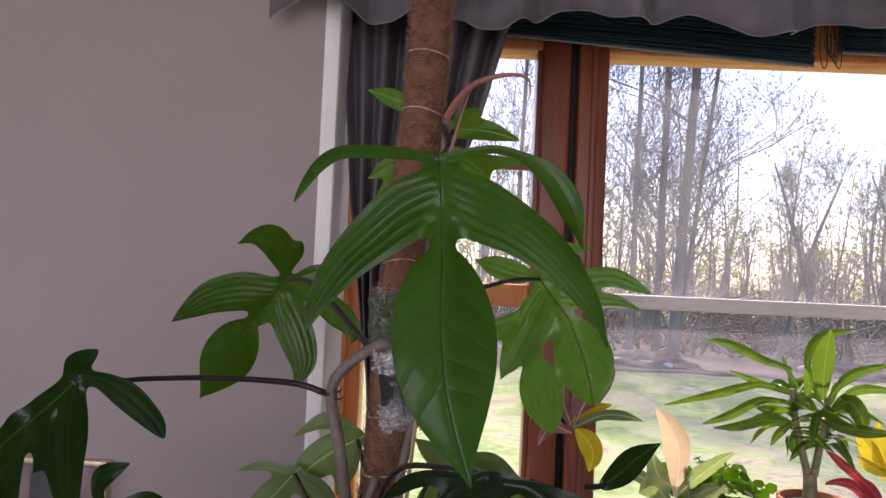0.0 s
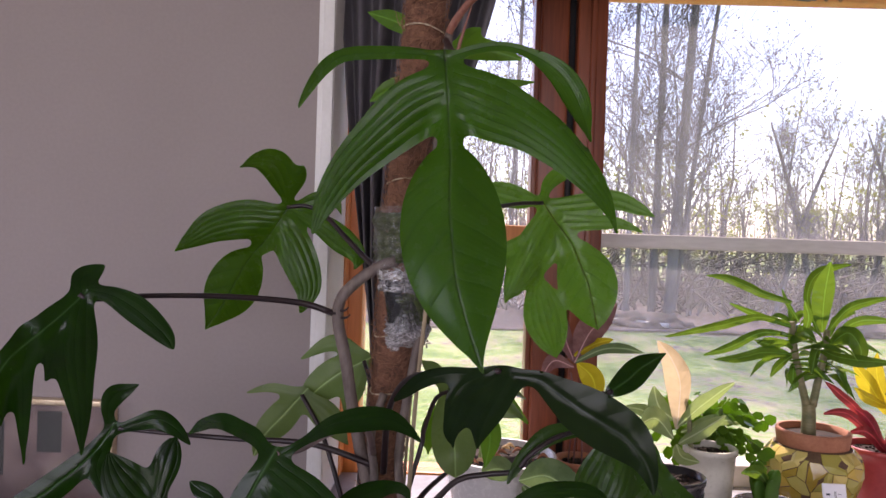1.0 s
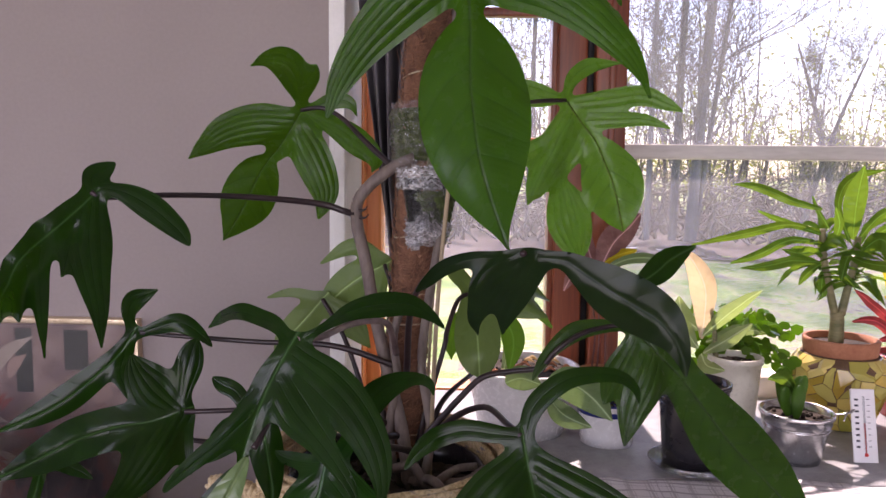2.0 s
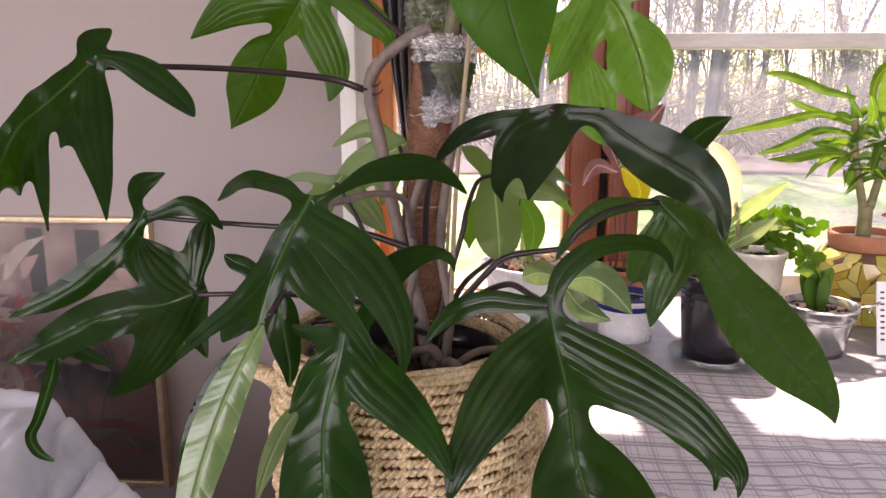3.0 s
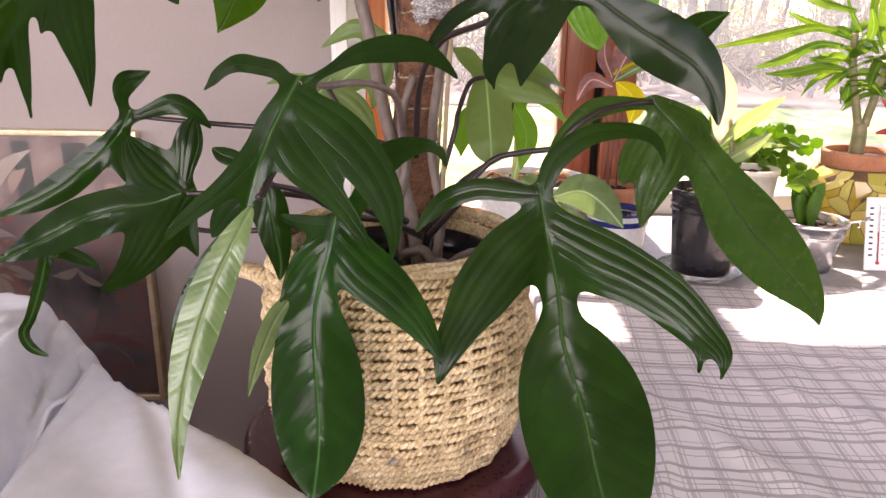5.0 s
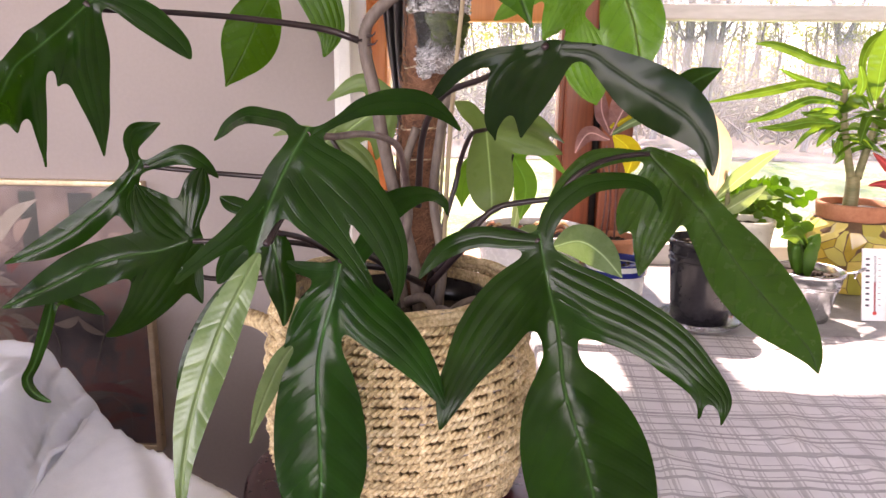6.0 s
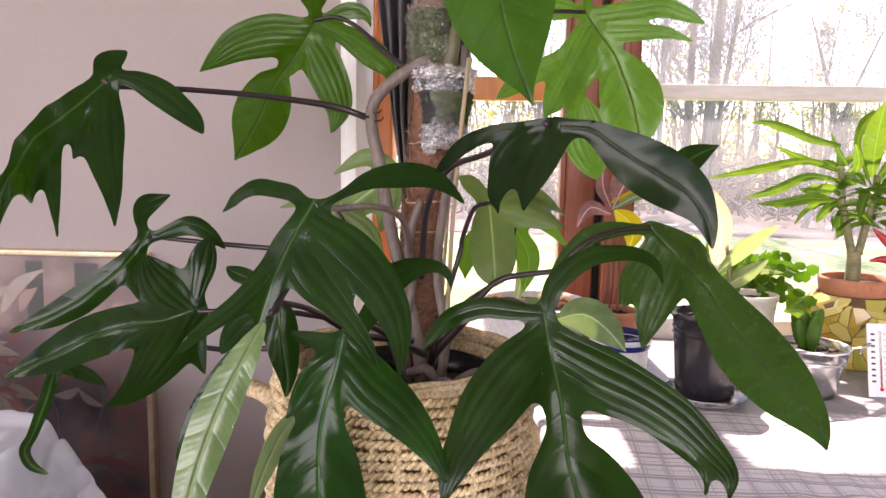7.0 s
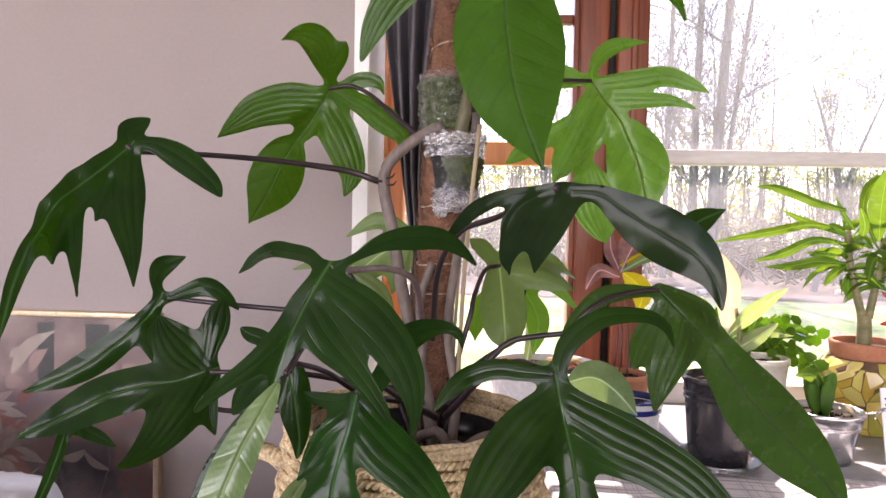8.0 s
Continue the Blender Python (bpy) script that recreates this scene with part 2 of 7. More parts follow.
def add_lathe(bm, profile, x, y, z, sides=48, wave=None):
    """A turned form from (radius, height) pairs about an upright axis."""
    rings = []
    for r, h in profile:
        ring = []
        for q in np.linspace(0, 2 * math.pi, sides, endpoint=False):
            rr = r + (wave(q, h) if wave else 0)
            ring.append(bm.verts.new((x + rr * math.cos(q), y + rr * math.sin(q), z + h)))
        rings.append(ring)
    for p, q in zip(rings, rings[1:]):
        for i in range(sides):
            bm.faces.new((p[i], p[(i + 1) % sides], q[(i + 1) % sides], q[i]))
    if profile[0][0] > 1e-4:
        bm.faces.new(rings[0][::-1])
    if profile[-1][0] > 1e-4:
        bm.faces.new(rings[-1])
    return bm


def lathe(*a, **k):
    return add_lathe(bmesh.new(), *a, **k)


def largest(ok):
    """The largest connected patch of a grid of flags."""
    mark, best, count = np.zeros(ok.shape, int), 0, 0
    for start in zip(*np.where(ok)):
        if mark[start]:
            continue
        count += 1
        mark[start], stack, size = count, [start], 0
        while stack:
            i, j = stack.pop()
            size += 1
            for m, n in ((i + 1, j), (i - 1, j), (i, j + 1), (i, j - 1)):
                if 0 <= m < ok.shape[0] and 0 <= n < ok.shape[1] and ok[m, n] and not mark[m, n]:
                    mark[m, n] = count
                    stack.append((m, n))
        if size > best:
            best, keep = size, count
    return mark == keep


def trimmed(q, quads):
    """Draws the outer edge of a sheet into an even line."""
    e = np.sort(np.concatenate([quads[:, [i, (i + 1) % 4]] for i in range(4)]), axis=1)
    pairs, count = np.unique(e, axis=0, return_counts=True)
    a, b = pairs[count == 1].T
    n = len(q)
    degree = np.bincount(a, minlength=n) + np.bincount(b, minlength=n)
    rim = degree == 2
    for _ in range(4):
        mean = np.stack([(np.bincount(a, q[b, k], n) + np.bincount(b, q[a, k], n)) / np.maximum(degree, 1) for k in (0, 1)], 1)
        q = np.where(rim[:, None], 0.5 * q + 0.5 * mean, q)
    return q


def settle(height, rounds):
    """Evens out a sheet's height, so that its lobes run into one another without creases."""
    for _ in range(rounds):
        for axis in (0, 1):
            pad = np.concatenate([height.take([0], axis), height, height.take([-1], axis)], axis)
            n = height.shape[axis]
            height = 0.5 * height + 0.25 * (pad.take(range(n), axis) + pad.take(range(2, n + 2), axis))
    return height


def sampled(grid, at, low, cell):
    """Values of a grid at places between its points."""
    f = (at - low) / cell
    i = np.clip(f.astype(int), 0, np.array(grid.shape) - 2)
    u, v = np.clip(f - i, 0, 1).T
    i, j = i.T
    return (1 - u) * (1 - v) * grid[i, j] + u * (1 - v) * grid[i + 1, j] + (1 - u) * v * grid[i, j + 1] + u * v * grid[i + 1, j + 1]


def waves(acr, alo, first, inside, sure):
    """The swell of the tissue between side veins, fading at the edge, and the sunk midrib."""
    rows = np.arange(len(first))
    across, along = acr[first, rows], alo[first, rows]
    swell = np.cos(2 * math.pi * along) * np.where(first == 0, 0.95 * np.clip((np.abs(across) - 0.003) / 0.02, 0, 1), np.clip(np.abs(across) / 0.008, 0, 1)) * np.clip(inside / 0.010, 0, 1) * sure
    return swell + 0.9 * np.exp(-((across / 0.0022) ** 2)) * np.where(first == 0, 1.0, 0.25 * sure)


def lone(ins, top):
    """How clearly a place belongs to one lobe alone."""
    second = np.sort(ins, axis=0)[-2] if len(ins) > 1 else np.full(len(top), -1.0)
    return np.clip((top - second) / 0.007, 0, 1)


def blade(lobes, cell=0.0035, ripple=0.00035, arch=0.16, fold=0.28, ease=0, web=0.0045, facing=(0.0, -1.0, 0.25), vein=0.026):
    """A lobed leaf blade. Each lobe is a curve of (x, y, z, half width); the lobes melt into one sheet,
    whose surface follows their curves. UV: metres across and along the lobe."""
    curves = []
    for lobe in lobes:
        total = sum((Vector(a[:3]) - Vector(b[:3])).length for a, b in zip(lobe, lobe[1:]))
        c, s = spline(lobe, max(12, int(total / 0.004)))
        c[:, 3] = np.maximum(c[:, 3], 0.0014 if ease else 0)
        curves.append((c, s))
    everything = np.vstack([c[:, :3] for c, _ in curves])
    middle = everything.mean(0)
    f = np.array(facing) / np.linalg.norm(facing)
    _, _, vt = np.linalg.svd(everything - middle, full_matrices=False)
    normal = vt[2] * np.sign(vt[2] @ f + 1e-9)
    normal = normal * (0.05 if ease else 0.35) + f * (0.95 if ease else 0.65)
    normal /= np.linalg.norm(normal)
    e1 = np.cross((0, 0, 1), normal)
    e1 /= np.linalg.norm(e1)
    e2 = np.cross(normal, e1)
    flat = [(np.c_[(c[:, :3] - middle) @ e1, (c[:, :3] - middle) @ e2], (c[:, :3] - middle) @ normal, c[:, 3], s) for c, s in curves]
    low = np.min([p.min(0) for p, *_ in flat], axis=0) - 0.06
    high = np.max([p.max(0) for p, *_ in flat], axis=0) + 0.06
    gu, gv = np.arange(low[0], high[0], cell), np.arange(low[1], high[1], cell)

    def field(q):
        broad = None
        """At flat places: how far inside, and the surface's height and its lobe coordinates."""
        ins, hs, ws, acr, alo, axis_gap = [], [], [], [], [], None
        for p, h, w, s in flat:
            d = np.linalg.norm(q[:, None] - p[None], axis=2)
            g = w[None] - d
            k = g.argmax(1)
            rows = np.arange(len(q))
            near = d.argmin(1)
            way = np.gradient(p, axis=0)
            way /= np.linalg.norm(way, axis=1)[:, None] + 1e-9
            off = q - p[near]
            side = off[:, 0] * way[near, 1] - off[:, 1] * way[near, 0]
            rel = d[rows, near] / (w[near] + 0.004)
            first_lobe = len(ins) == 0
            along = s[near] + (off * way[near]).sum(1)
            reach = np.interp(along, s, w) + 0.003
            beat = (along - 0.7 * np.abs(side) - 7.0 * side**2 + 0.006 * np.sin(41 * along + 2.0 * np.sign(side))) / vein + 0.33 * (side > 0) if first_lobe else (min(3.4, max(0.6, w.max() / 0.0088)) if ease else min(2.2, 0.4 + w.max() / 0.018)) * np.clip(side / reach, -1.5, 1.5)
            if first_lobe:
                axis_gap = np.where((near > 1) & (near < len(s) - 2), d[rows, near], 1.0)
                broad = 0.85 * np.clip((reach - 0.022) / 0.012, 0, 1) if len(flat) > 1 else np.full(len(q), 0.6)
            ins.append(g[rows, k])
            hs.append(h[near] - arch * np.minimum(d[rows, near], 0.06) ** 2 / 0.05 - (fold if first_lobe else 0.5 * fold) * np.minimum(d[rows, near], w[near]))
            ws.append(1 / (rel**4 + 0.02) / (1 + np.exp((d[rows, near] - 3 * w.max()) / 0.01)))
            acr.append(side if first_lobe else 1.8 * side)
            alo.append(beat)
        ins, hs, ws, acr, alo = map(np.array, (ins, hs, ws, acr, alo))
        soft = web
        top = ins.max(0)
        inside = top + soft * np.log(np.exp((ins - top) / soft).sum(0))
        inside -= soft * (0.0 if ease else 0.25)
        first = np.where(axis_gap < 0.0042, 0, ins.argmax(0)) if ease else ins.argmax(0)
        rows = np.arange(len(q))
        wsum = ws.sum(0) + 1e-12
        height = (hs * ws).sum(0) / wsum
        wave = (np.cos(2 * math.pi * alo) * np.clip(np.abs(acr) / 0.01, 0, 1) * ws).sum(0) / wsum
        if ease:
            return inside, height, acr, alo, first, (0.3 + 0.7 * lone(ins, top)) * np.where(first == 0, np.maximum(broad, 0.4), 0.9)
        height -= ripple * wave * np.clip(inside / 0.012, 0, 1)
        height += 0.0016 * np.cos(q[:, 0] * 95 + middle[0] * 40) * np.cos(q[:, 1] * 80 + 2) * np.clip(1.3 - inside / 0.02, 0, 1)
        return inside, height, acr, alo, first, lone(ins, top) * np.where(first == 0, broad, 0.85)

    grid = np.stack(np.meshgrid(gu, gv, indexing="ij"), -1)
    shape = grid.shape[:2]
    q = grid.reshape(-1, 2)
    inside, relief = field(q)[:2]
    relief = settle(relief.reshape(shape), ease)
    ok = (inside > 0).reshape(shape)
    ok = largest(ok)
    cells = ok[:-1, :-1] | ok[1:, :-1] | ok[:-1, 1:] | ok[1:, 1:]
    used = np.zeros(shape, bool)
    used[:-1, :-1] |= cells
    used[1:, :-1] |= cells
    used[:-1, 1:] |= cells
    used[1:, 1:] |= cells
    move = np.where(used.reshape(-1) & (inside <= 0))[0]
    for _ in range(5):
        here = q[move]
        f0 = field(here)[0]
        dx = (field(here + (2e-4, 0))[0] - f0) / 2e-4
        dy = (field(here + (0, 2e-4))[0] - f0) / 2e-4
        size = dx * dx + dy * dy + 0.15
        step = np.c_[-f0 * dx / size, -f0 * dy / size]
        long = np.linalg.norm(step, axis=1)[:, None]
        q[move] = here + step * np.minimum(1, cell * 0.8 / (long + 1e-9))
    index = -np.ones(len(q), int)
    keep = np.where(used.reshape(-1))[0]
    index[keep] = np.arange(len(keep))
    iu, iv = np.where(cells)
    ny = shape[1]
    quads = np.stack([index[iu * ny + iv], index[(iu + 1) * ny + iv], index[(iu + 1) * ny + iv + 1], index[iu * ny + iv + 1]], 1)
    q[keep] = trimmed(q[keep], quads)
    inside, height, acr, alo, first, sure = field(q[keep])
    if ease:
        flat_at = q[keep]
        height = sampled(relief, flat_at, low, cell) - ripple * waves(acr, alo, first, inside, sure)
        pucker = [noise.noise(Vector((22 * x, 22 * y, 9 * middle[0]))) + 0.3 * noise.noise(Vector((60 * x, 60 * y, 5 * middle[2]))) for x, y in flat_at]
        height += 0.0012 * np.array(pucker)
    world = middle + q[keep, :1] * e1 + q[keep, 1:] * e2 + height[:, None] * normal
    me = bpy.data.meshes.new("blade")
    me.from_pydata(world.tolist(), [], quads.tolist())
    uv = me.uv_layers.new(name="UVMap")
    loops = np.empty(len(me.loops), int)
    me.loops.foreach_get("vertex_index", loops)
    own = np.repeat(first[quads[:, 0]], 4)
    if len(own) == len(loops):
        uv.data.foreach_set("uv", np.c_[acr[own, loops], alo[own, loops]].ravel())
    me.attributes.new("sure", "FLOAT", "POINT").data.foreach_set("value", sure)
    me.attributes.new("rib", "FLOAT", "POINT").data.foreach_set("value", np.where(first == 0, 1.0, 0.0))
    me.polygons.foreach_set("use_smooth", [True] * len(me.polygons))
    me.validate()
    return me


M_STRAP = leaf_material("strap_leaf", (0.022, 0.075, 0.012), (0.055, 0.14, 0.02), (0.28, 0.48, 0.03), 0.22, 0.30)
M_SEGMENT = leaf_material("cactus_segment", (0.05, 0.13, 0.015), (0.11, 0.22, 0.03), (0.42, 0.68, 0.06), 0.3, 0.5)
M_PALE = leaf_material("pale_leaf", (0.13, 0.20, 0.08), (0.30, 0.36, 0.20), (0.45, 0.60, 0.15), 0.35, 0.4)
M_SILVER = leaf_material("silver_leaf", (0.07, 0.12, 0.05), (0.14, 0.20, 0.10), (0.18, 0.28, 0.08), 0.28, 0.3)
M_CREAM = leaf_material("cream_leaf", (0.55, 0.42, 0.24), (0.75, 0.62, 0.45), (0.80, 0.62, 0.35), 0.4, 0.5)
M_PURPLE = leaf_material("purple_leaf", (0.07, 0.035, 0.038), (0.26, 0.15, 0.15), (0.42, 0.16, 0.12), 0.35, 0.22)
M_YELLOW = leaf_material("yellow_leaf", (0.35, 0.28, 0.01), (0.55, 0.45, 0.02), (0.75, 0.60, 0.03), 0.35, 0.45)
M_RED = leaf_material("red_leaf", (0.10, 0.012, 0.018), (0.28, 0.035, 0.045), (0.60, 0.08, 0.07), 0.3, 0.3)
M_COIR = grained("coir", (0.055, 0.022, 0.013), (0.28, 0.130, 0.075), 70, (1, 1, 1), 0.9, 0.9, 420, dist=0.003)
M_FIBRE = grained("coir_fibre", (0.12, 0.048, 0.026), (0.36, 0.18, 0.10), 90, (1, 1, 1), 0.8, 0.2, 300)
M_STRING = grained("string", (0.42, 0.33, 0.22), (0.62, 0.52, 0.38), 90, (1, 1, 1), 0.9, 0.3, 400)
M_JOINT = grained("green_brown_stem", (0.06, 0.05, 0.03), (0.15, 0.14, 0.07), 40, (1, 1, 0.3), 0.5, 0.2, 200)
M_MOSS = grained("moss", (0.008, 0.016, 0.004), (0.10, 0.14, 0.03), 120, (1, 1, 1), 0.95, 0.9, 400, dist=0.004)
M_BAMBOO = grained("bamboo_stick", (0.26, 0.19, 0.11), (0.42, 0.33, 0.21), 30, (1, 1, 0.1), 0.6, 0.2, 200)
M_BLACKPOT = grained("black_plastic", (0.012, 0.011, 0.014), (0.028, 0.026, 0.030), 20, (1, 1, 1), 0.20, 0.08, 150)
M_WHITEPOT = grained("white_ceramic", (0.62, 0.61, 0.61), (0.74, 0.73, 0.73), 12, (1, 1, 1), 0.25, 0.05, 120)
M_CREAMPOT = grained("cream_ceramic", (0.58, 0.55, 0.46), (0.70, 0.67, 0.58), 12, (1, 1, 1), 0.3, 0.05, 120)
M_BLUE = grained("cobalt_glaze", (0.010, 0.016, 0.11), (0.02, 0.03, 0.20), 25, (1, 1, 1), 0.15, 0.05, 120)
M_TERRA = grained("terracotta", (0.33, 0.12, 0.06), (0.50, 0.22, 0.12), 18, (1, 1, 1), 0.8, 0.25, 160)
M_TILE = Nodes("yellow_tile", (0.5, 0.34, 0.05), 0.22)
_i = M_TILE.n.new("ShaderNodeObjectInfo")
M_TILE.color(M_TILE.ramp(_i.outputs["Random"], (0.0, (0.34, 0.24, 0.03)), (0.45, (0.55, 0.38, 0.06)), (0.75, (0.62, 0.50, 0.16)), (1.0, (0.36, 0.33, 0.06))))
M_TILE.bump(M_TILE.noise(M_TILE.coords(), 120.0), 0.1, 0.001)
M_TILE = M_TILE.mat
M_GROUT = grained("dark_grout", (0.09, 0.05, 0.025), (0.17, 0.10, 0.055), 40, (1, 1, 1), 0.9, 0.4, 200)
M_REDPOT = grained("red_plastic", (0.30, 0.035, 0.035), (0.42, 0.06, 0.055), 14, (1, 1, 1), 0.35, 0.06, 140)
M_ZINC = grained("galvanised_zinc", (0.50, 0.51, 0.53), (0.76, 0.77, 0.79), 35, (1, 1, 1), 0.22, 0.15, 180, metal=1.0)
M_CARD = grained("white_enamel", (0.74, 0.74, 0.76), (0.82, 0.82, 0.84), 10, (1, 1, 1), 0.35, 0.03, 120)
M_INK = grained("dark_ink", (0.02, 0.02, 0.03), (0.05, 0.05, 0.07), 30, (1, 1, 1), 0.5, 0.0, 120)
M_REDINK = grained("red_spirit", (0.5, 0.02, 0.02), (0.6, 0.04, 0.03), 30, (1, 1, 1), 0.3, 0.0, 120)
M_GOLD = grained("gold_frame", (0.62, 0.47, 0.29), (0.86, 0.72, 0.52), 30, (1, 1, 1), 0.32, 0.1, 200, metal=0.8)
M_TEAL = grained("teal_blind", (0.008, 0.035, 0.045), (0.018, 0.065, 0.080), 20, (0.1, 1, 1), 0.45, 0.1, 200)
M_EDGE = grained("pale_piping", (0.20, 0.19, 0.20), (0.30, 0.29, 0.30), 40, (1, 1, 1), 0.8, 0.1, 300)
M_WEATHERED = grained("weathered_paint", (0.46, 0.43, 0.40), (0.66, 0.63, 0.60), 10, (0.2, 1, 1), 0.7, 0.2, 120)
M_DARKGAP = grained("near_black", (0.02, 0.02, 0.022), (0.04, 0.04, 0.042), 20, (1, 1, 1), 0.7, 0.05, 120)
M_TWIG = grained("twigs", (0.12, 0.10, 0.095), (0.24, 0.21, 0.19), 4, (1, 1, 1), 0.9, 0.0, 30)
M_BUD = leaf_material("spring_leaves", (0.14, 0.18, 0.05), (0.26, 0.30, 0.08), (0.50, 0.55, 0.12), 0.5, 0.4)
M_LITTER = grained("leaf_litter", (0.05, 0.038, 0.036), (0.14, 0.105, 0.095), 8, (1, 1, 1), 0.95, 0.6, 60, dist=0.02)


def clear_material(name, tint, haze, lumps, rough=0.06, ior=1.45, white=0.3):
    """Clear film or glass: mostly lets light pass, gloss at grazing angles, a little haze; crumpled film also gets
    painted white glints.
    """
    m = Nodes(name)
    tp, gl, df = m.n.new("ShaderNodeBsdfTransparent"), m.n.new("ShaderNodeBsdfGlossy"), m.n.new("ShaderNodeBsdfTranslucent")
    tp.inputs[0].default_value = (*tint, 1)
    df.inputs[0].default_value = (0.9, 0.9, 0.92, 1)
    front = m.n.new("ShaderNodeBsdfDiffuse")
    front.inputs[0].default_value = (0.85, 0.85, 0.87, 1)
    both = m.n.new("ShaderNodeMixShader")
    both.inputs[0].default_value = 0.5 if lumps else 0.1
    m.l.new(df.outputs[0], both.inputs[1])
    m.l.new(front.outputs[0], both.inputs[2])
    gl.inputs["Roughness"].default_value = rough
    fres = m.n.new("ShaderNodeFresnel")
    fres.inputs[0].default_value = ior
    if lumps:
        nd = m.node("ShaderNodeBump", Strength=1.0, Distance=0.006)
        m.l.new(m.noise(m.coords("Object"), lumps, 3.0), nd.inputs["Height"])
        m.l.new(nd.outputs[0], gl.inputs["Normal"])
        m.l.new(nd.outputs[0], fres.inputs["Normal"])
    a, b = m.n.new("ShaderNodeMixShader"), m.n.new("ShaderNodeMixShader")
    haze_glint = m.math("MULTIPLY", m.noise(m.coords("Object"), 9.0, 4.0), 2 * haze)
    # highlights on the crumpled film, painted as white lines along its creases
    if lumps > 60:
        fold = m.math("ABSOLUTE", m.math("SUBTRACT", m.noise(m.coords("Object", (1, 1, 2.2)), 55.0, 3.0, 0.6), 0.5))
        crease = m.math("SUBTRACT", 1.0, m.math("SMOOTH_MIN", m.math("MULTIPLY", fold, 22.0), 1.0, 0.3))
        haze_glint = m.math("MINIMUM", m.math("ADD", haze_glint, m.math("MULTIPLY", crease, m.math("MULTIPLY", m.noise(m.coords("Object"), 40.0), white))), 0.9)
    m.l.new(haze_glint, a.inputs[0])
    m.l.new(tp.outputs[0], a.inputs[1])
    m.l.new(both.outputs[0], a.inputs[2])
    m.l.new(fres.outputs[0], b.inputs[0])
    m.l.new(a.outputs[0], b.inputs[1])
    m.l.new(gl.outputs[0], b.inputs[2])
    m.l.new(b.outputs[0], m.out.inputs[0])
    return m.mat


M_GLASS = clear_material("window_glass", (0.97, 0.98, 0.98), 0.05, 0, 0.03, 1.18)
# this pane's haze stands in for the room reflected as a grey veil
M_PICGLASS = clear_material("picture_glass", (0.97, 0.97, 0.97), 0.025, 0)
M_FILM = clear_material("cling_film", (0.95, 0.95, 0.95), 0.02, 90, 0.04, 1.65, 0.45)
M_BUNCHED = clear_material("bunched_cling_film", (0.95, 0.95, 0.96), 0.30, 90, 0.08, 1.5, 0.8)
M_CUP = clear_material("clear_plastic", (0.94, 0.95, 0.95), 0.07, 25, 0.05)


def plaid_material():
    """Pale thin cotton with slubby grey bands one way and groups of thin lines the other."""
    m = Nodes("checked_cloth", (0.7, 0.7, 0.72), 0.9)
    sep = m.n.new("ShaderNodeSeparateXYZ")
    m.l.new(m.coords("Object"), sep.inputs[0])
    wob = m.math("MULTIPLY", m.noise(m.coords("Object"), 6.0, 2.0), 0.008)
    x = m.math("ADD", m.math("SUBTRACT", sep.outputs[0], m.math("MULTIPLY", sep.outputs[1], 0.05)), wob)
    y = m.math("ADD", m.math("ADD", sep.outputs[1], m.math("MULTIPLY", sep.outputs[0], 0.05)), wob)

    def line(at, period, shift, half):
        return m.math("LESS_THAN", m.math("PINGPONG", m.math("ADD", at, shift), period / 2), half)

    slub = m.noise(m.coords("Object", (40, 500, 1)), 1.0, 3.0)
    worn = m.math("ADD", 0.25, m.math("MULTIPLY", slub, 1.1))
    bands = m.math("MAXIMUM", line(y, 0.036, 0.0, 0.0027), line(y, 0.052, 0.021, 0.0021))
    bands = m.math("MULTIPLY", m.math("MAXIMUM", bands, line(y, 0.024, 0.014, 0.0008)), worn)
    slub2 = m.noise(m.coords("Object", (500, 30, 1)), 1.0, 3.0)
    stripes = m.math("MAXIMUM", line(x, 0.034, 0.0, 0.0020), line(x, 0.034, 0.006, 0.0007))
    stripes = m.math("MAXIMUM", stripes, m.math("MAXIMUM", line(x, 0.034, -0.005, 0.0007), line(x, 0.051, 0.02, 0.0011)))
    stripes = m.math("MULTIPLY", stripes, m.math("ADD", 0.1, m.math("MULTIPLY", slub2, 0.9)))
    base = m.ramp(m.noise(m.coords("Object"), 12.0), (0.3, (0.60, 0.58, 0.60)), (0.7, (0.70, 0.68, 0.70)))
    m.color(m.mix(m.math("MINIMUM", m.math("MAXIMUM", bands, stripes), 1.0), base, (0.30, 0.285, 0.305)))
    weave = m.math("ADD", m.math("MULTIPLY", slub, 0.5), m.noise(m.coords("Object"), 500.0, 2.0))
    m.bump(weave, 0.3, 0.0006)
    return m.mat


M_PLAID = plaid_material()


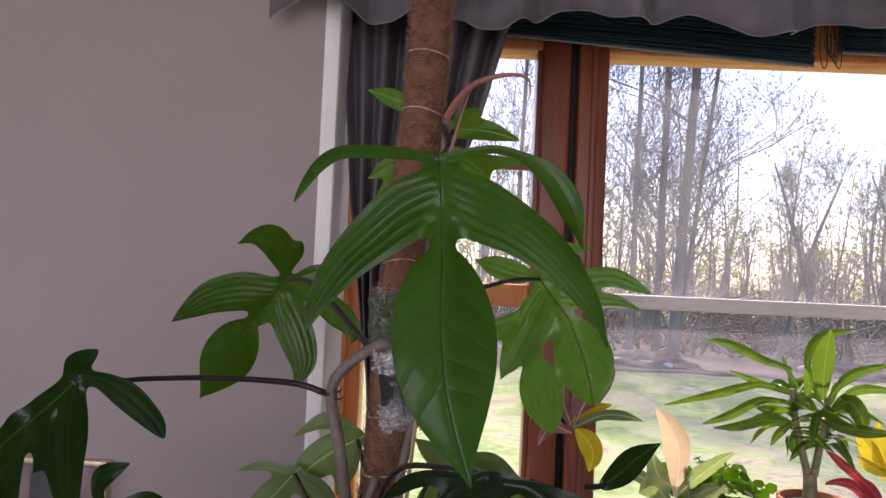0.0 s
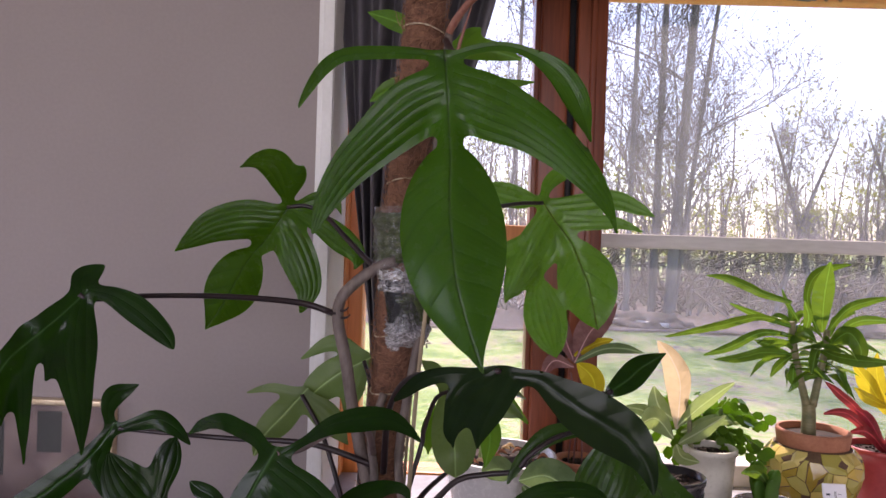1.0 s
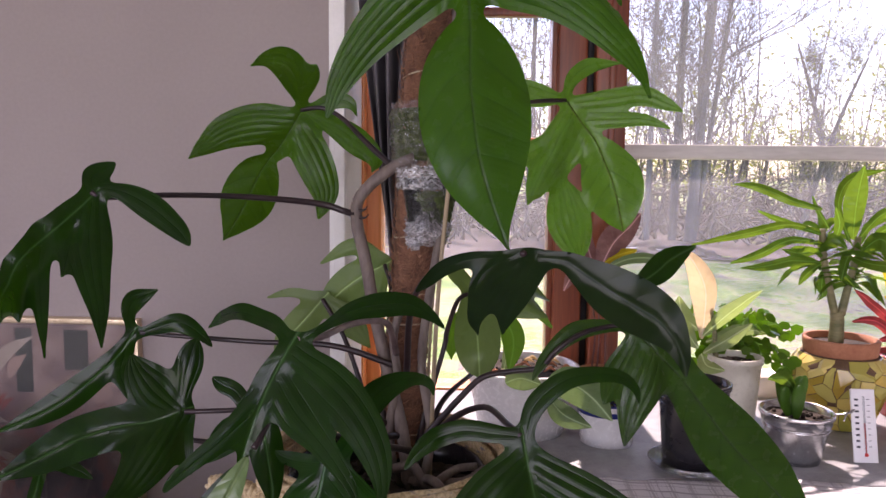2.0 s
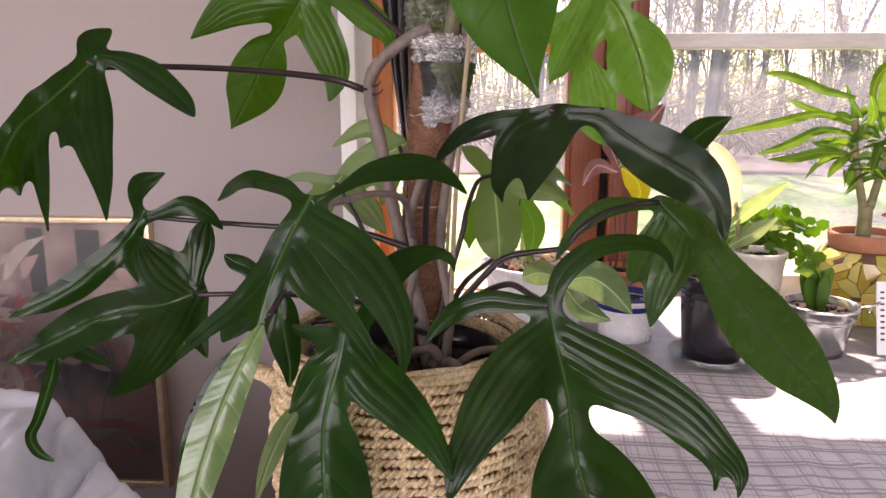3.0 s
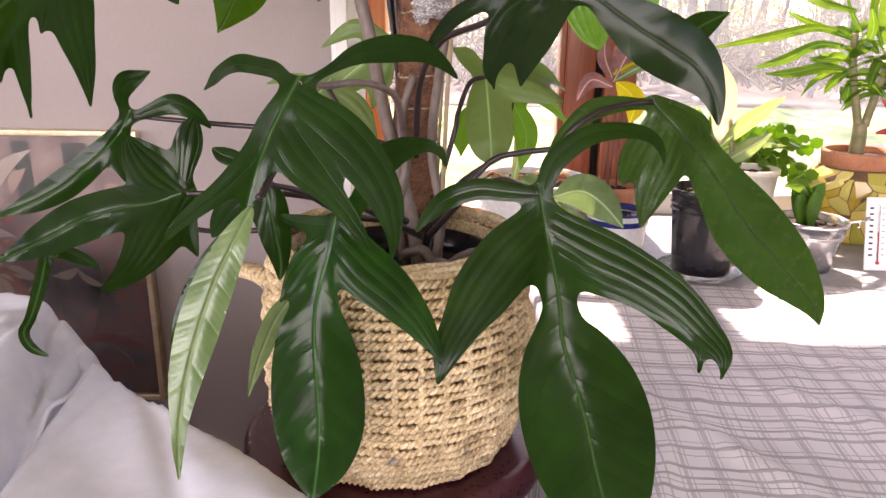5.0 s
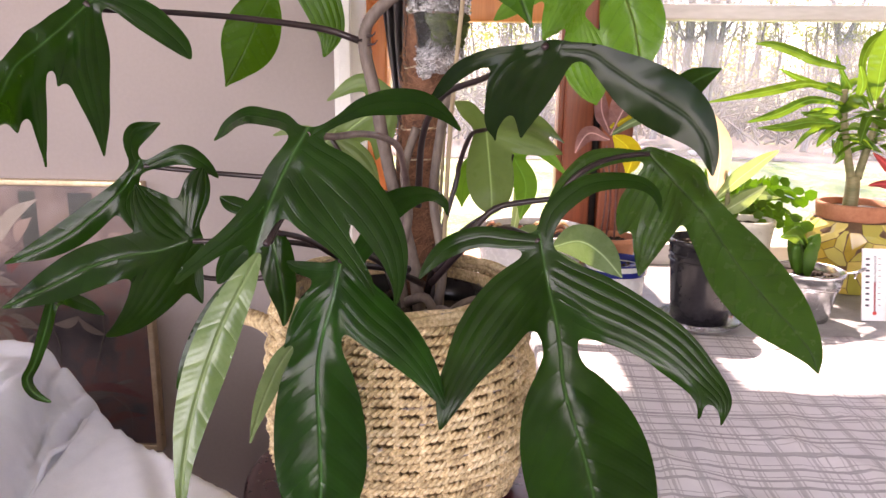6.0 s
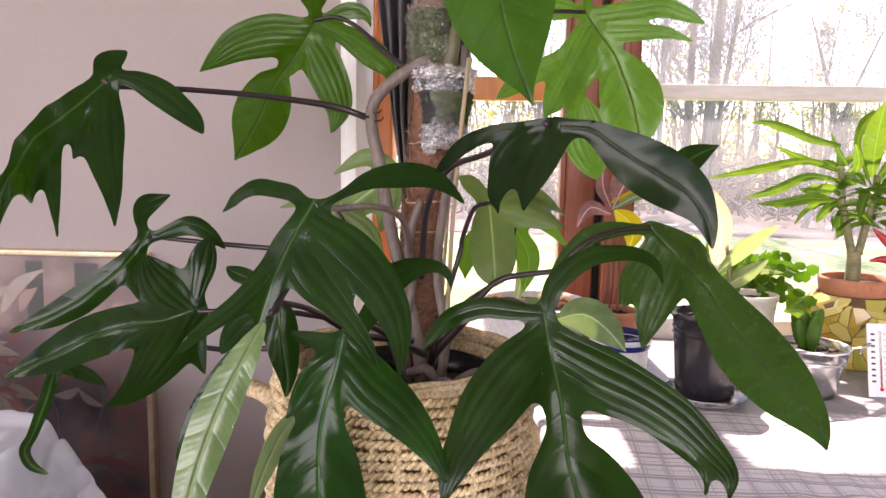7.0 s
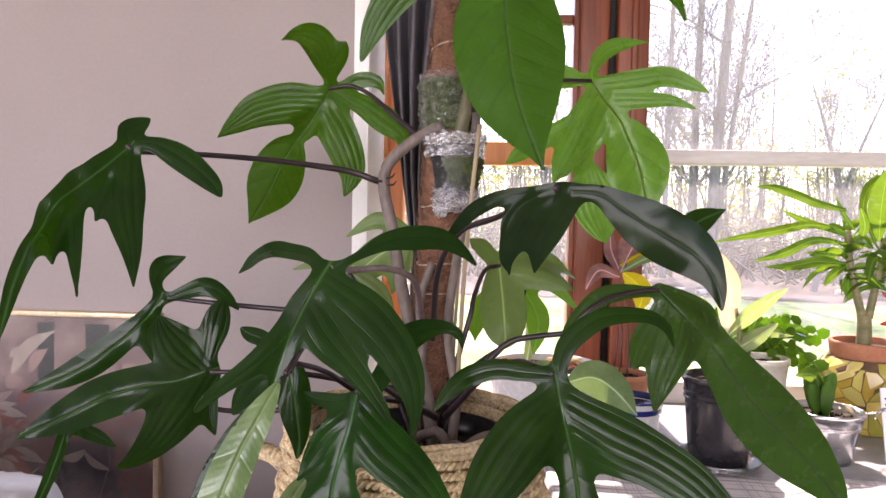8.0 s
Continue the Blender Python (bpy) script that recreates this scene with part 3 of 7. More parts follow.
# Print tones are lightened to carry the reflection in the glass before it.
def print_material():
    m = Nodes("dark_print", (0.05, 0.04, 0.05), 0.5)
    v = m.coords("Object")
    f = m.noise(v, 9.0, 6.0, 0.65)
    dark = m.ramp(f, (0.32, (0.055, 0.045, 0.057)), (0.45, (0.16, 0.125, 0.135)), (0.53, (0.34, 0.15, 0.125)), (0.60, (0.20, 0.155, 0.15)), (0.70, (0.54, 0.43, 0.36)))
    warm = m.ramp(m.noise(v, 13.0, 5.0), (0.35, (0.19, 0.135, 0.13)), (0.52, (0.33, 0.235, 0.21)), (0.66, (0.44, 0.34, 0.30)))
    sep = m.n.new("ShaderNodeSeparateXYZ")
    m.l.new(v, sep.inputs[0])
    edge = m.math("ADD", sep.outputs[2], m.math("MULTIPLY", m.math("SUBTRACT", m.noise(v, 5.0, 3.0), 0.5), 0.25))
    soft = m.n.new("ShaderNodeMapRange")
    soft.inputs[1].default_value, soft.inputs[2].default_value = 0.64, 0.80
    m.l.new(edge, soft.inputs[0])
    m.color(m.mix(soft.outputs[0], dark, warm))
    return m.mat


M_PRINT = print_material()
M_PRINT_PALE = grained("print_pale", (0.36, 0.29, 0.24), (0.60, 0.51, 0.44), 20, (1, 1, 1), 0.5, 0.0, 200)
M_PRINT_PINK = grained("print_pink", (0.30, 0.10, 0.08), (0.48, 0.22, 0.18), 20, (1, 1, 1), 0.5, 0.0, 200)
M_PRINT_WARM = grained("print_warm", (0.36, 0.24, 0.20), (0.48, 0.34, 0.29), 14, (1, 1, 1), 0.5, 0.0, 200)
M_PRINT_RED = grained("print_red", (0.22, 0.05, 0.045), (0.42, 0.13, 0.10), 20, (1, 1, 1), 0.5, 0.0, 200)
M_PRINT_DULL = grained("print_dull", (0.20, 0.17, 0.14), (0.36, 0.31, 0.26), 20, (1, 1, 1), 0.5, 0.0, 200)
M_PRINT_GREEN = grained("print_green", (0.05, 0.055, 0.05), (0.11, 0.11, 0.10), 20, (1, 1, 1), 0.5, 0.0, 200)

# ---------- the room ----------
WALL_Y, GLASS_Y = 1.60, 1.90


def wall(name, label, *a):
    return tagged(part(name, box(*a), M_WALL, smooth=False), label, "wall", kind="structure")


tagged(part("floor", box(-3.2, -3.2, -0.05, 2.6, 1.97, 0.0), M_FLOOR, smooth=False), "brown wooden floor of the living room", "floor", kind="structure")
tagged(part("ceiling", box(-3.4, -3.4, 2.40, 2.8, 1.97, 2.46), M_CEILING, smooth=False), "unseen ceiling, toned to limit bounced light", "ceiling", kind="structure")
wall("wall_left", "pale pinkish grey painted wall beside the window", -3.2, WALL_Y, 0, -0.25, 1.97, 2.40)
wall("wall_right", "pale painted wall at the window's far end", 2.2, WALL_Y, 0, 2.6, 1.97, 2.40)
wall("wall_under_window", "pale painted wall under the window", -0.25, 1.88, 0, 2.2, 1.97, 0.70)
wall("wall_over_window", "pale painted wall above the window", -0.25, WALL_Y, 2.02, 2.2, 1.97, 2.40)
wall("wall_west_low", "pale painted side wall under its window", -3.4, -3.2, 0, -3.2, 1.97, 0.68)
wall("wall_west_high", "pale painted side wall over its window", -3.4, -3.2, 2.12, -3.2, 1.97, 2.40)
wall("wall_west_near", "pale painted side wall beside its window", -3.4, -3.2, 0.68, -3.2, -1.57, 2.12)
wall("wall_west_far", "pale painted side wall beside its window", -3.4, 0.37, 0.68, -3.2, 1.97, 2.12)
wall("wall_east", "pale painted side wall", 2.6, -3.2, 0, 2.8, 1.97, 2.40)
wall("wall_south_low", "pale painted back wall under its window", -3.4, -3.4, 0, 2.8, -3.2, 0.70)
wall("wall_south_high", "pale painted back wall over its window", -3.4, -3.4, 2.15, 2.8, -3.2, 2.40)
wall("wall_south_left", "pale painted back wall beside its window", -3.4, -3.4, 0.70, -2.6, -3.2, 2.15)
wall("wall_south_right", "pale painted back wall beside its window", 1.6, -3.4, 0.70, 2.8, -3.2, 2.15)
tagged(part("trim", box(-0.239, 1.588, 0.755, -0.217, 1.6005, 2.015, bevel=0.002), M_WHITE), "white painted board along the window recess", "trim", kind="structure")
tagged(part("reveal", box(-0.25, 1.6005, 0.755, -0.2165, 1.800, 2.015), M_WHITE, smooth=False), "white painted side of the window recess", "window recess", kind="structure")
tagged(part("jamb", box(-0.25, 1.800, 0.755, -0.213, 1.862, 2.015, bevel=0.002), M_JAMB), "stained wooden lining of the window recess, coloured as sunlit", "window jamb", kind="structure")

# ---------- outside ----------
bm = bmesh.new()
bmesh.ops.create_grid(bm, x_segments=240, y_segments=240, size=90)
for v in bm.verts:
    v.co.y += 55.0
    rise = max(0.0, v.co.y - 8.0)
    rough = min(1.0, max(0.0, (v.co.y - 2.2) / 3.0))
    v.co.z = -0.10 + rough * (0.16 * noise.noise(v.co * 0.22) + 0.05 * noise.noise(v.co * 0.9)) + 0.004 * rise
lit = bmesh.new()
bmesh.ops.create_grid(lit, x_segments=90, y_segments=40, size=1)
for v in lit.verts:
    edge = 0.9 * noise.noise(Vector((v.co.x * 9, 0, 4)))
    x, y = v.co.x * 40 + 8, 20.5 + v.co.y * 8.5 + edge * (1 - v.co.y)
    q = Vector((x, y, 0))
    v.co = (x, y, 0.02 + 0.16 * noise.noise(q * 0.22) + 0.05 * noise.noise(q * 0.9) + 0.004 * max(0, y - 8) - 0.10 + 0.05 * noise.noise(q * 2.1))
tagged(part("leaf_litter", lit, M_LITTER), "brown carpet of dead leaves under the trees", "leaf litter", kind="structure")
tagged(part("ground", bm, M_GRASS), "spring lawn with bare patches of dead leaves", "ground", kind="structure")
far = bmesh.new()
bmesh.ops.create_grid(far, x_segments=4, y_segments=4, size=2000)
for v in far.verts:
    v.co.z = -1.2
part("ground_far", far, M_GRASS)["kind"] = "structure"
rng = random.Random(7)


def grow(bm, start, way, length, radius, depth, tips, bend=0.35):
    """A limb that tapers and forks; ends of twigs are gathered in tips."""
    pts, at, d = [start], start.copy(), way.normalized()
    for _ in range(4):
        d = (d + Vector((rng.uniform(-1, 1), rng.uniform(-1, 1), rng.uniform(-0.5, 0.9))) * bend * 0.35).normalized()
        at = at + d * length / 4
        pts.append(at.copy())
    add_tube(bm, pts, [radius, radius * 0.55], n=6 if depth else 4, sides=7 if depth > 2 else (5 if depth > 1 else 3), cap=False)
    if depth == 0:
        tips.extend(pts[2:])
        return
    for k in range(rng.randint(3, 5)):
        at_k = Vector(pts[rng.choice((1, 2, 3, 3, 4))])
        side = Vector((rng.uniform(-1, 1), rng.uniform(-1, 1), rng.uniform(0.0, 0.9)))
        grow(bm, at_k, d * 0.7 + side, length * rng.uniform(0.45, 0.7), max(0.005, radius * rng.uniform(0.45, 0.65)), depth - 1, tips, bend)


def tree(x, y, height, radius, depth, lean=(0, 0), leaves=0, label="bare spring tree with a tall forked trunk", bend=0.9):
    t = thing("tree", (x, y, -0.1), label, "tree", "trees behind the garden")
    wood, tips = bmesh.new(), []
    pts = [Vector((x, y, -0.3)), Vector((x + lean[0] * 0.3, y + lean[1] * 0.3, height * 0.33)), Vector((x + lean[0] * 0.6, y + lean[1] * 0.6, height * 0.66)), Vector((x + lean[0], y + lean[1], height))]
    add_tube(wood, pts, [radius * 1.25, radius, radius * 0.75, radius * 0.3], n=14, sides=10, cap=False)
    for k in range(27 if height > 10 else 17):
        f = rng.uniform(0.10, 0.98)
        c, _ = spline(pts, 20)
        at = Vector(c[int(f * 19)])
        side = Vector((rng.uniform(-1, 1), rng.uniform(-1, 1) * 0.6, rng.uniform(0.6, 1.9)))
        grow(wood, at, side, min(height, 9) * rng.uniform(0.15, 0.30), radius * rng.uniform(0.16, 0.32) * (1.25 - f), depth, tips, bend)
    part("trunk", wood, M_TRUNK, t)
    if leaves:
        foliage(t, tips, leaves, 0.030, M_TWIG if height > 10 else M_BUD)
    return t


def foliage(parent, tips, count, size, mat=None):
    verts, faces = [], []
    for _ in range(count):
        c = np.array(rng.choice(tips)) + np.array([rng.gauss(0, 0.10) for _ in range(3)])
        a = np.array([rng.gauss(0, 1) for _ in range(3)])
        b = np.cross(a, [rng.gauss(0, 1) for _ in range(3)])
        a, b = a / np.linalg.norm(a) * size * rng.uniform(0.6, 1.3), b / np.linalg.norm(b) * size * 0.5
        k = len(verts)
        verts += [c - a, c + b, c + a, c - b]
        faces.append((k, k + 1, k + 2, k + 3))
    me = bpy.data.meshes.new("crown")
    me.from_pydata([tuple(v) for v in verts], [], faces)
    me.materials.append(mat or M_BUD)
    ob = part("crown", me, None, parent, "thin haze of buds and fresh spring leaves")
    ob["kind"] = "stuff"
    return ob


tree(4.02, 14.0, 12.5, 0.085, 3, (0.9, 0.3), 6000)
tree(4.10, 14.1, 11.0, 0.045, 3, (1.6, 0.3), 3500)
tree(3.80, 14.3, 13.0, 0.065, 3, (0.25, 0), 5000)
tree(3.15, 13.6, 12.0, 0.045, 3, (0.2, 0.2), 4500)
tree(2.35, 15.5, 12.5, 0.045, 3, (-0.2, 0.2), 5500)
tree(1.2, 16.5, 12.5, 0.05, 3, (0.3, 0.0), 5500)
tree(6.2, 14.6, 3.6, 0.055, 3, (1.3, 0.2), 500, "low crooked bare tree", 1.5)
tree(7.4, 15.2, 4.0, 0.06, 3, (-0.9, 0.4), 500, "low crooked bare tree", 1.5)
tree(8.4, 15.4, 3.9, 0.06, 3, (1.2, 0.4), 500, "low crooked bare tree", 1.5)
tree(9.4, 15.0, 3.8, 0.06, 3, (-1.0, 0.4), 500, "low crooked bare tree", 1.5)
# the thin wood behind: young stems, too many to count
bm, tips = bmesh.new(), []
for _ in range(540):
    x, y = rng.uniform(-14, 34), rng.uniform(20, 38)
    tall = rng.uniform(2.6, 6.0) * (1.25 if x < 9 else 0.95)
    top = Vector((x + rng.gauss(0, 0.5), y, tall))
    add_tube(bm, [(x, y, -0.2), ((x + top.x) / 2 + rng.gauss(0, 0.2), y, tall / 2), tuple(top)], [rng.uniform(0.03, 0.07), 0.012], n=5, sides=4, cap=False)
    for _ in range(9):
        f = rng.uniform(0.15, 1.0)
        at = Vector((x, y, 0)).lerp(top, f)
        end = at + Vector((rng.uniform(-1, 1), rng.uniform(-0.4, 0.4), rng.uniform(0.1, 1.0))) * tall * 0.2
        mid = (at + end) / 2 + Vector((0, 0, 0.06))
        add_tube(bm, [tuple(at), tuple(mid), tuple(end)], [0.016, 0.006], n=4, sides=3, cap=False)
        tips += [mid, end]
wood = thing("far_woods", (8, 28, 0), "thin bare spring woods along the garden's end", "woods", kind="stuff")
part("stems", bm, M_TWIG, wood)["kind"] = "stuff"
foliage(wood, tips, 25000, 0.085)
bm = bmesh.new()
for _ in range(1900):
    x, y = rng.uniform(-6, 26), rng.uniform(14.5, 21)
    h = rng.uniform(0.3, 1.5)
    add_tube(bm, [(x, y, 0.0), (x + rng.gauss(0, 0.4), y + rng.gauss(0, 0.3), h * 0.7), (x + rng.gauss(0, 0.9), y + rng.gauss(0, 0.6), h)], [0.03, 0.008], n=4, sides=3, cap=False)
brush = thing("brushwood", (8, 18, 0), "tangled grey brushwood at the edge of the woods", "brushwood", kind="stuff")
part("twigs", bm, M_TWIG, brush)["kind"] = "stuff"
for k, (x, y, r) in enumerate(((3.4, 13.2, 0.8), (7.0, 13.4, 0.7))):
    bm = bmesh.new()
    bmesh.ops.create_icosphere(bm, subdivisions=4, radius=1.0)
    for v in bm.verts:
        n = 1 + 0.35 * noise.noise(v.co * 2.5 + Vector((k * 7, 0, 0))) + 0.18 * noise.noise(v.co * 9)
        v.co = Vector((v.co.x * r * n, v.co.y * r * n, max(v.co.z, -0.1) * 0.28 * r * n))
        v.co += Vector((x, y, -0.06))
    tagged(part("leaf_heap", bm, M_LITTER), "low heap of raked dead leaves on the lawn", "leaf heap", "heaps on the lawn")
for x, y, turn in ((2.9, 13.0, 20), (3.3, 12.6, -30), (2.6, 12.9, 75), (6.2, 13.2, 40)):
    bm = tube([(-0.35, 0, 0.045), (0, 0.02, 0.05), (0.35, 0, 0.045)], [0.045, 0.04], n=8, sides=9)
    ob = tagged(part("log", bm, M_WEATHERED), "short pale birch log lying on the grass", "log", "logs by the woods")
    ob.matrix_basis = pose(x, y, -0.02, 0, 0, turn)

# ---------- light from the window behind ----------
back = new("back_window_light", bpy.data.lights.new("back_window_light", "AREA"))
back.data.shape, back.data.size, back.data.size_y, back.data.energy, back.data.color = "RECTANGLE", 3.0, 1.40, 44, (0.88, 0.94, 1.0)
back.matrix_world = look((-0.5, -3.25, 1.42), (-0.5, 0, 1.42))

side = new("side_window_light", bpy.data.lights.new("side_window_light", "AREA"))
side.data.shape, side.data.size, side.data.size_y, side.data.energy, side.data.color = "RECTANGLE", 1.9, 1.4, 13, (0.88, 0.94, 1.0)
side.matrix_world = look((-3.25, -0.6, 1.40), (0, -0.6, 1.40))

# ---------- window ----------
window = thing("window_1", (0.9, GLASS_Y, 0.70), "large window with reddish brown stained wooden frame", "window", kind="structure")


def frame_bar(*a, mat=M_WOOD):
    return part("window_frame", box(*a, bevel=0.006), mat, window)


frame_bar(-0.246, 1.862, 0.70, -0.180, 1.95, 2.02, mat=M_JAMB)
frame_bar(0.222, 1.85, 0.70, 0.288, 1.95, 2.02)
frame_bar(0.306, 1.84, 0.70, 0.376, 1.96, 2.02)
part("moulding", box(0.335, 1.828, 0.76, 0.350, 1.841, 1.94, bevel=0.004), M_WOOD, window)
part("moulding", box(0.210, 1.866, 0.82, 0.2225, 1.94, 1.93, bevel=0.003), M_WOOD, window)
# dark strip added to paint the shade in the gap between the two frames
part("seal", box(0.2885, 1.875, 0.76, 0.3055, 1.93, 2.0), M_DARKGAP, window, "dark strip standing for the shaded gap between the frames")
frame_bar(0.376, 1.862, 0.70, 2.2, 1.95, 0.795, mat=M_WEATHERED)
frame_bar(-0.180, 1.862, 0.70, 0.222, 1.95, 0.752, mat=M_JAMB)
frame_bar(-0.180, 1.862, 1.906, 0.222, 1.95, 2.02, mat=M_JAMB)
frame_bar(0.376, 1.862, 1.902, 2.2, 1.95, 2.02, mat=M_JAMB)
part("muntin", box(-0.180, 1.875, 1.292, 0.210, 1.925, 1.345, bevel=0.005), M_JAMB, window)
part("muntin", box(-0.180, 1.885, 1.622, 0.210, 1.915, 1.642, bevel=0.004), M_WOOD, window)
part("rail", box(0.376, 1.878, 1.300, 2.2, 1.935, 1.333, bevel=0.005), M_WEATHERED, window, "pale weathered horizontal bar")
for x0, x1, z0, z1 in ((-0.180, 0.210, 0.752, 1.935), (0.376, 2.2, 0.795, 1.915)):
    pane = part("pane", box(x0, 1.898, z0, x1, 1.902, z1), M_GLASS, window, "slightly dusty clear glass", smooth=False)
    pane.visible_shadow = False
tagged(part("window_sill", box(-0.246, 1.36, 0.708, 2.2, 1.861, 0.748, bevel=0.006), M_SILL), "deep grey stone window sill with potted plants", "window sill", kind="structure")

# ---------- curtains and blinds ----------
def sheet(name, nu, nv, place, mat, parent, label=""):
    bm = bmesh.new()
    rows = [[bm.verts.new(place(i / (nu - 1), j / (nv - 1))) for i in range(nu)] for j in range(nv)]
    for a, b in zip(rows, rows[1:]):
        for i in range(nu - 1):
            bm.faces.new((a[i], a[i + 1], b[i + 1], b[i]))
    ob = part(name, bm, mat, parent, label)
    solid = ob.modifiers.new("thickness", "SOLIDIFY")
    solid.thickness = 0.0015
    return ob


def curtain_place(u, v):
    z = 2.06 - 1.28 * v
    left = np.interp(z, (0.78, 1.07, 1.15, 1.5, 1.62, 1.92), (-0.15, -0.141, -0.150, -0.196, -0.208, -0.231))
    right = np.interp(z, (0.78, 1.05, 1.25, 1.45, 1.68, 1.92), (-0.10, -0.085, -0.075, -0.02, 0.070, 0.133))
    fold = math.sin(u * 2 * math.pi * 7 + 0.8 * math.sin(3 * z)) + 0.4 * math.sin(u * 31 + 2 * z)
    deep = 0.022 + 0.012 * (1 - abs(right - left) / 0.37)
    return (float(left + (right - left) * u), 1.715 + deep * fold, z)


curtain = thing("curtain", (-0.1, 1.72, 0.80), "dark grey curtain gathered to the side of the window", "curtain")
sheet("drape", 150, 60, curtain_place, M_GREY, curtain)


def valance_place(u, v):
    x = -0.345 + 1.95 * u
    way = x * 31 + 1.3 * math.sin(x * 7)
    fold = math.sin(way) + 0.45 * math.sin(2 * way + 0.6) + 0.25 * math.sin(3 * way + 1.0)
    hem = 1.850 + 0.020 * math.sin(x * 26 + 2.0) + 0.010 * math.sin(x * 11 + 4) + 0.004 * fold
    z = 2.30 + (hem - 2.30) * v
    return (x, 1.485 + 0.046 * fold * (0.3 + 0.7 * v), z)


valance = thing("valance", (0.6, 1.5, 2.30), "gathered grey cloth valance over the window", "curtain")
sheet("skirt", 260, 16, valance_place, M_GREY, valance)
part("hem", tube([valance_place(u, 1.0) for u in np.linspace(0, 1, 130)], [0.0013, 0.0013], n=390, sides=6), M_EDGE, valance, "pale piped hem")
part("rod", tube([(-0.36, 1.49, 2.305), (0.6, 1.49, 2.305), (1.62, 1.49, 2.305)], [0.012, 0.012], n=6, sides=12), M_DARKGAP, valance)
for x in (-0.2, 0.6, 1.4):
    part("bracket", box(x - 0.01, 1.49, 2.295, x + 0.01, 1.601, 2.315), M_DARKGAP, valance)


def blind(x0, x1, low0, low1, label):
    b = thing("blind", ((x0 + x1) / 2, 1.84, 2.01), label, "blind", "blinds")
    for k in range(13):
        z0, z1 = low0 + 0.0075 * k, low1 + 0.0075 * k
        bm = bmesh.new()
        jut = 0.003 * ((k * 7) % 3)
        n = 12
        vs = []
        for i in range(n + 1):
            f = i / n
            sag = 0.0012 * math.sin(9 * f + k)
            for dy, dz in ((-0.024 - jut, 0.0), (0.006, 0.0012), (0.006, 0.0058), (-0.024 - jut, 0.0048)):
                vs.append(bm.verts.new((x0 + (x1 - x0) * f, 1.84 + dy, z0 + (z1 - z0) * f + dz + sag)))
        for i in range(n):
            for j in range(4):
                bm.faces.new((vs[4 * i + j], vs[4 * i + (j + 1) % 4], vs[4 * i + 4 + (j + 1) % 4], vs[4 * i + 4 + j]))
        bm.faces.new(vs[:4][::-1])
        bm.faces.new(vs[-4:])
        part("slat", bm, M_TEAL, b, smooth=False)
    part("head_box", box(x0, 1.815, 2.0, x1, 1.86, 2.02), M_TEAL, b)
    part("bottom_bar", tube([(x0, 1.815, low0 - 0.004), ((x0 + x1) / 2, 1.815, (low0 + low1) / 2 - 0.005), (x1, 1.815, low1 - 0.004)], [0.0026, 0.0026], n=12, sides=6), M_EDGE, b, "thin pale bottom edge")
    return b


first = blind(0.125, 0.838, 1.927, 1.880, "raised dark teal slatted blind stacked under the lintel")
blind(0.905, 1.75, 1.915, 1.900, "raised dark teal slatted blind stacked under the lintel")
for k in range(5):
    x = 0.845 + 0.008 * k
    low = 1.865 + 0.012 * ((k * 3) % 4)
    part("pull_cord", tube([(x, 1.80, 2.0), (x - 0.004, 1.795, low + 0.03), (x + 0.004, 1.79, low), (x + 0.012, 1.795, low + 0.03), (x + 0.008 - 0.01 * (k % 2), 1.80, 1.98)], [0.0012, 0.0012], n=30, sides=5), M_TEAL, first, "tangled thin green cord")

# ---------- basket ----------
BX, BY, BZ = -0.058, 0.958, 0.700
SHAPE = [(0.00, 0.120), (0.03, 0.133), (0.07, 0.143), (0.12, 0.147), (0.17, 0.143), (0.215, 0.137), (0.24, 0.133)]
basket = thing("basket", (BX, BY, BZ), "round woven seagrass basket with two rope handles, on a red stool", "basket")


def basket_radius(h):
    return float(np.interp(h, [a for a, _ in SHAPE], [b for _, b in SHAPE]))


part("lining", lathe([(0.0, 0.004), (0.112, 0.004)] + [(r - 0.0085, h + 0.004) for h, r in SHAPE[:-1]] + [(0.124, 0.232), (0.120, 0.232), (0.131, 0.12), (0.104, 0.015), (0, 0.015)], BX, BY, BZ, sides=64), M_BASKET, basket)
STAKES = 36
for k in range(STAKES):
    q = 2 * math.pi * (k + 0.5) / STAKES
    pts = [(BX + (basket_radius(h) + 0.0018) * math.cos(q), BY + (basket_radius(h) + 0.0018) * math.sin(q), BZ + h) for h in (0.004, 0.06, 0.12, 0.18, 0.232)]
    part("stake", tube(pts, [0.0036, 0.0034], n=12, sides=6), M_BASKET, basket)
ROWS_N = 24
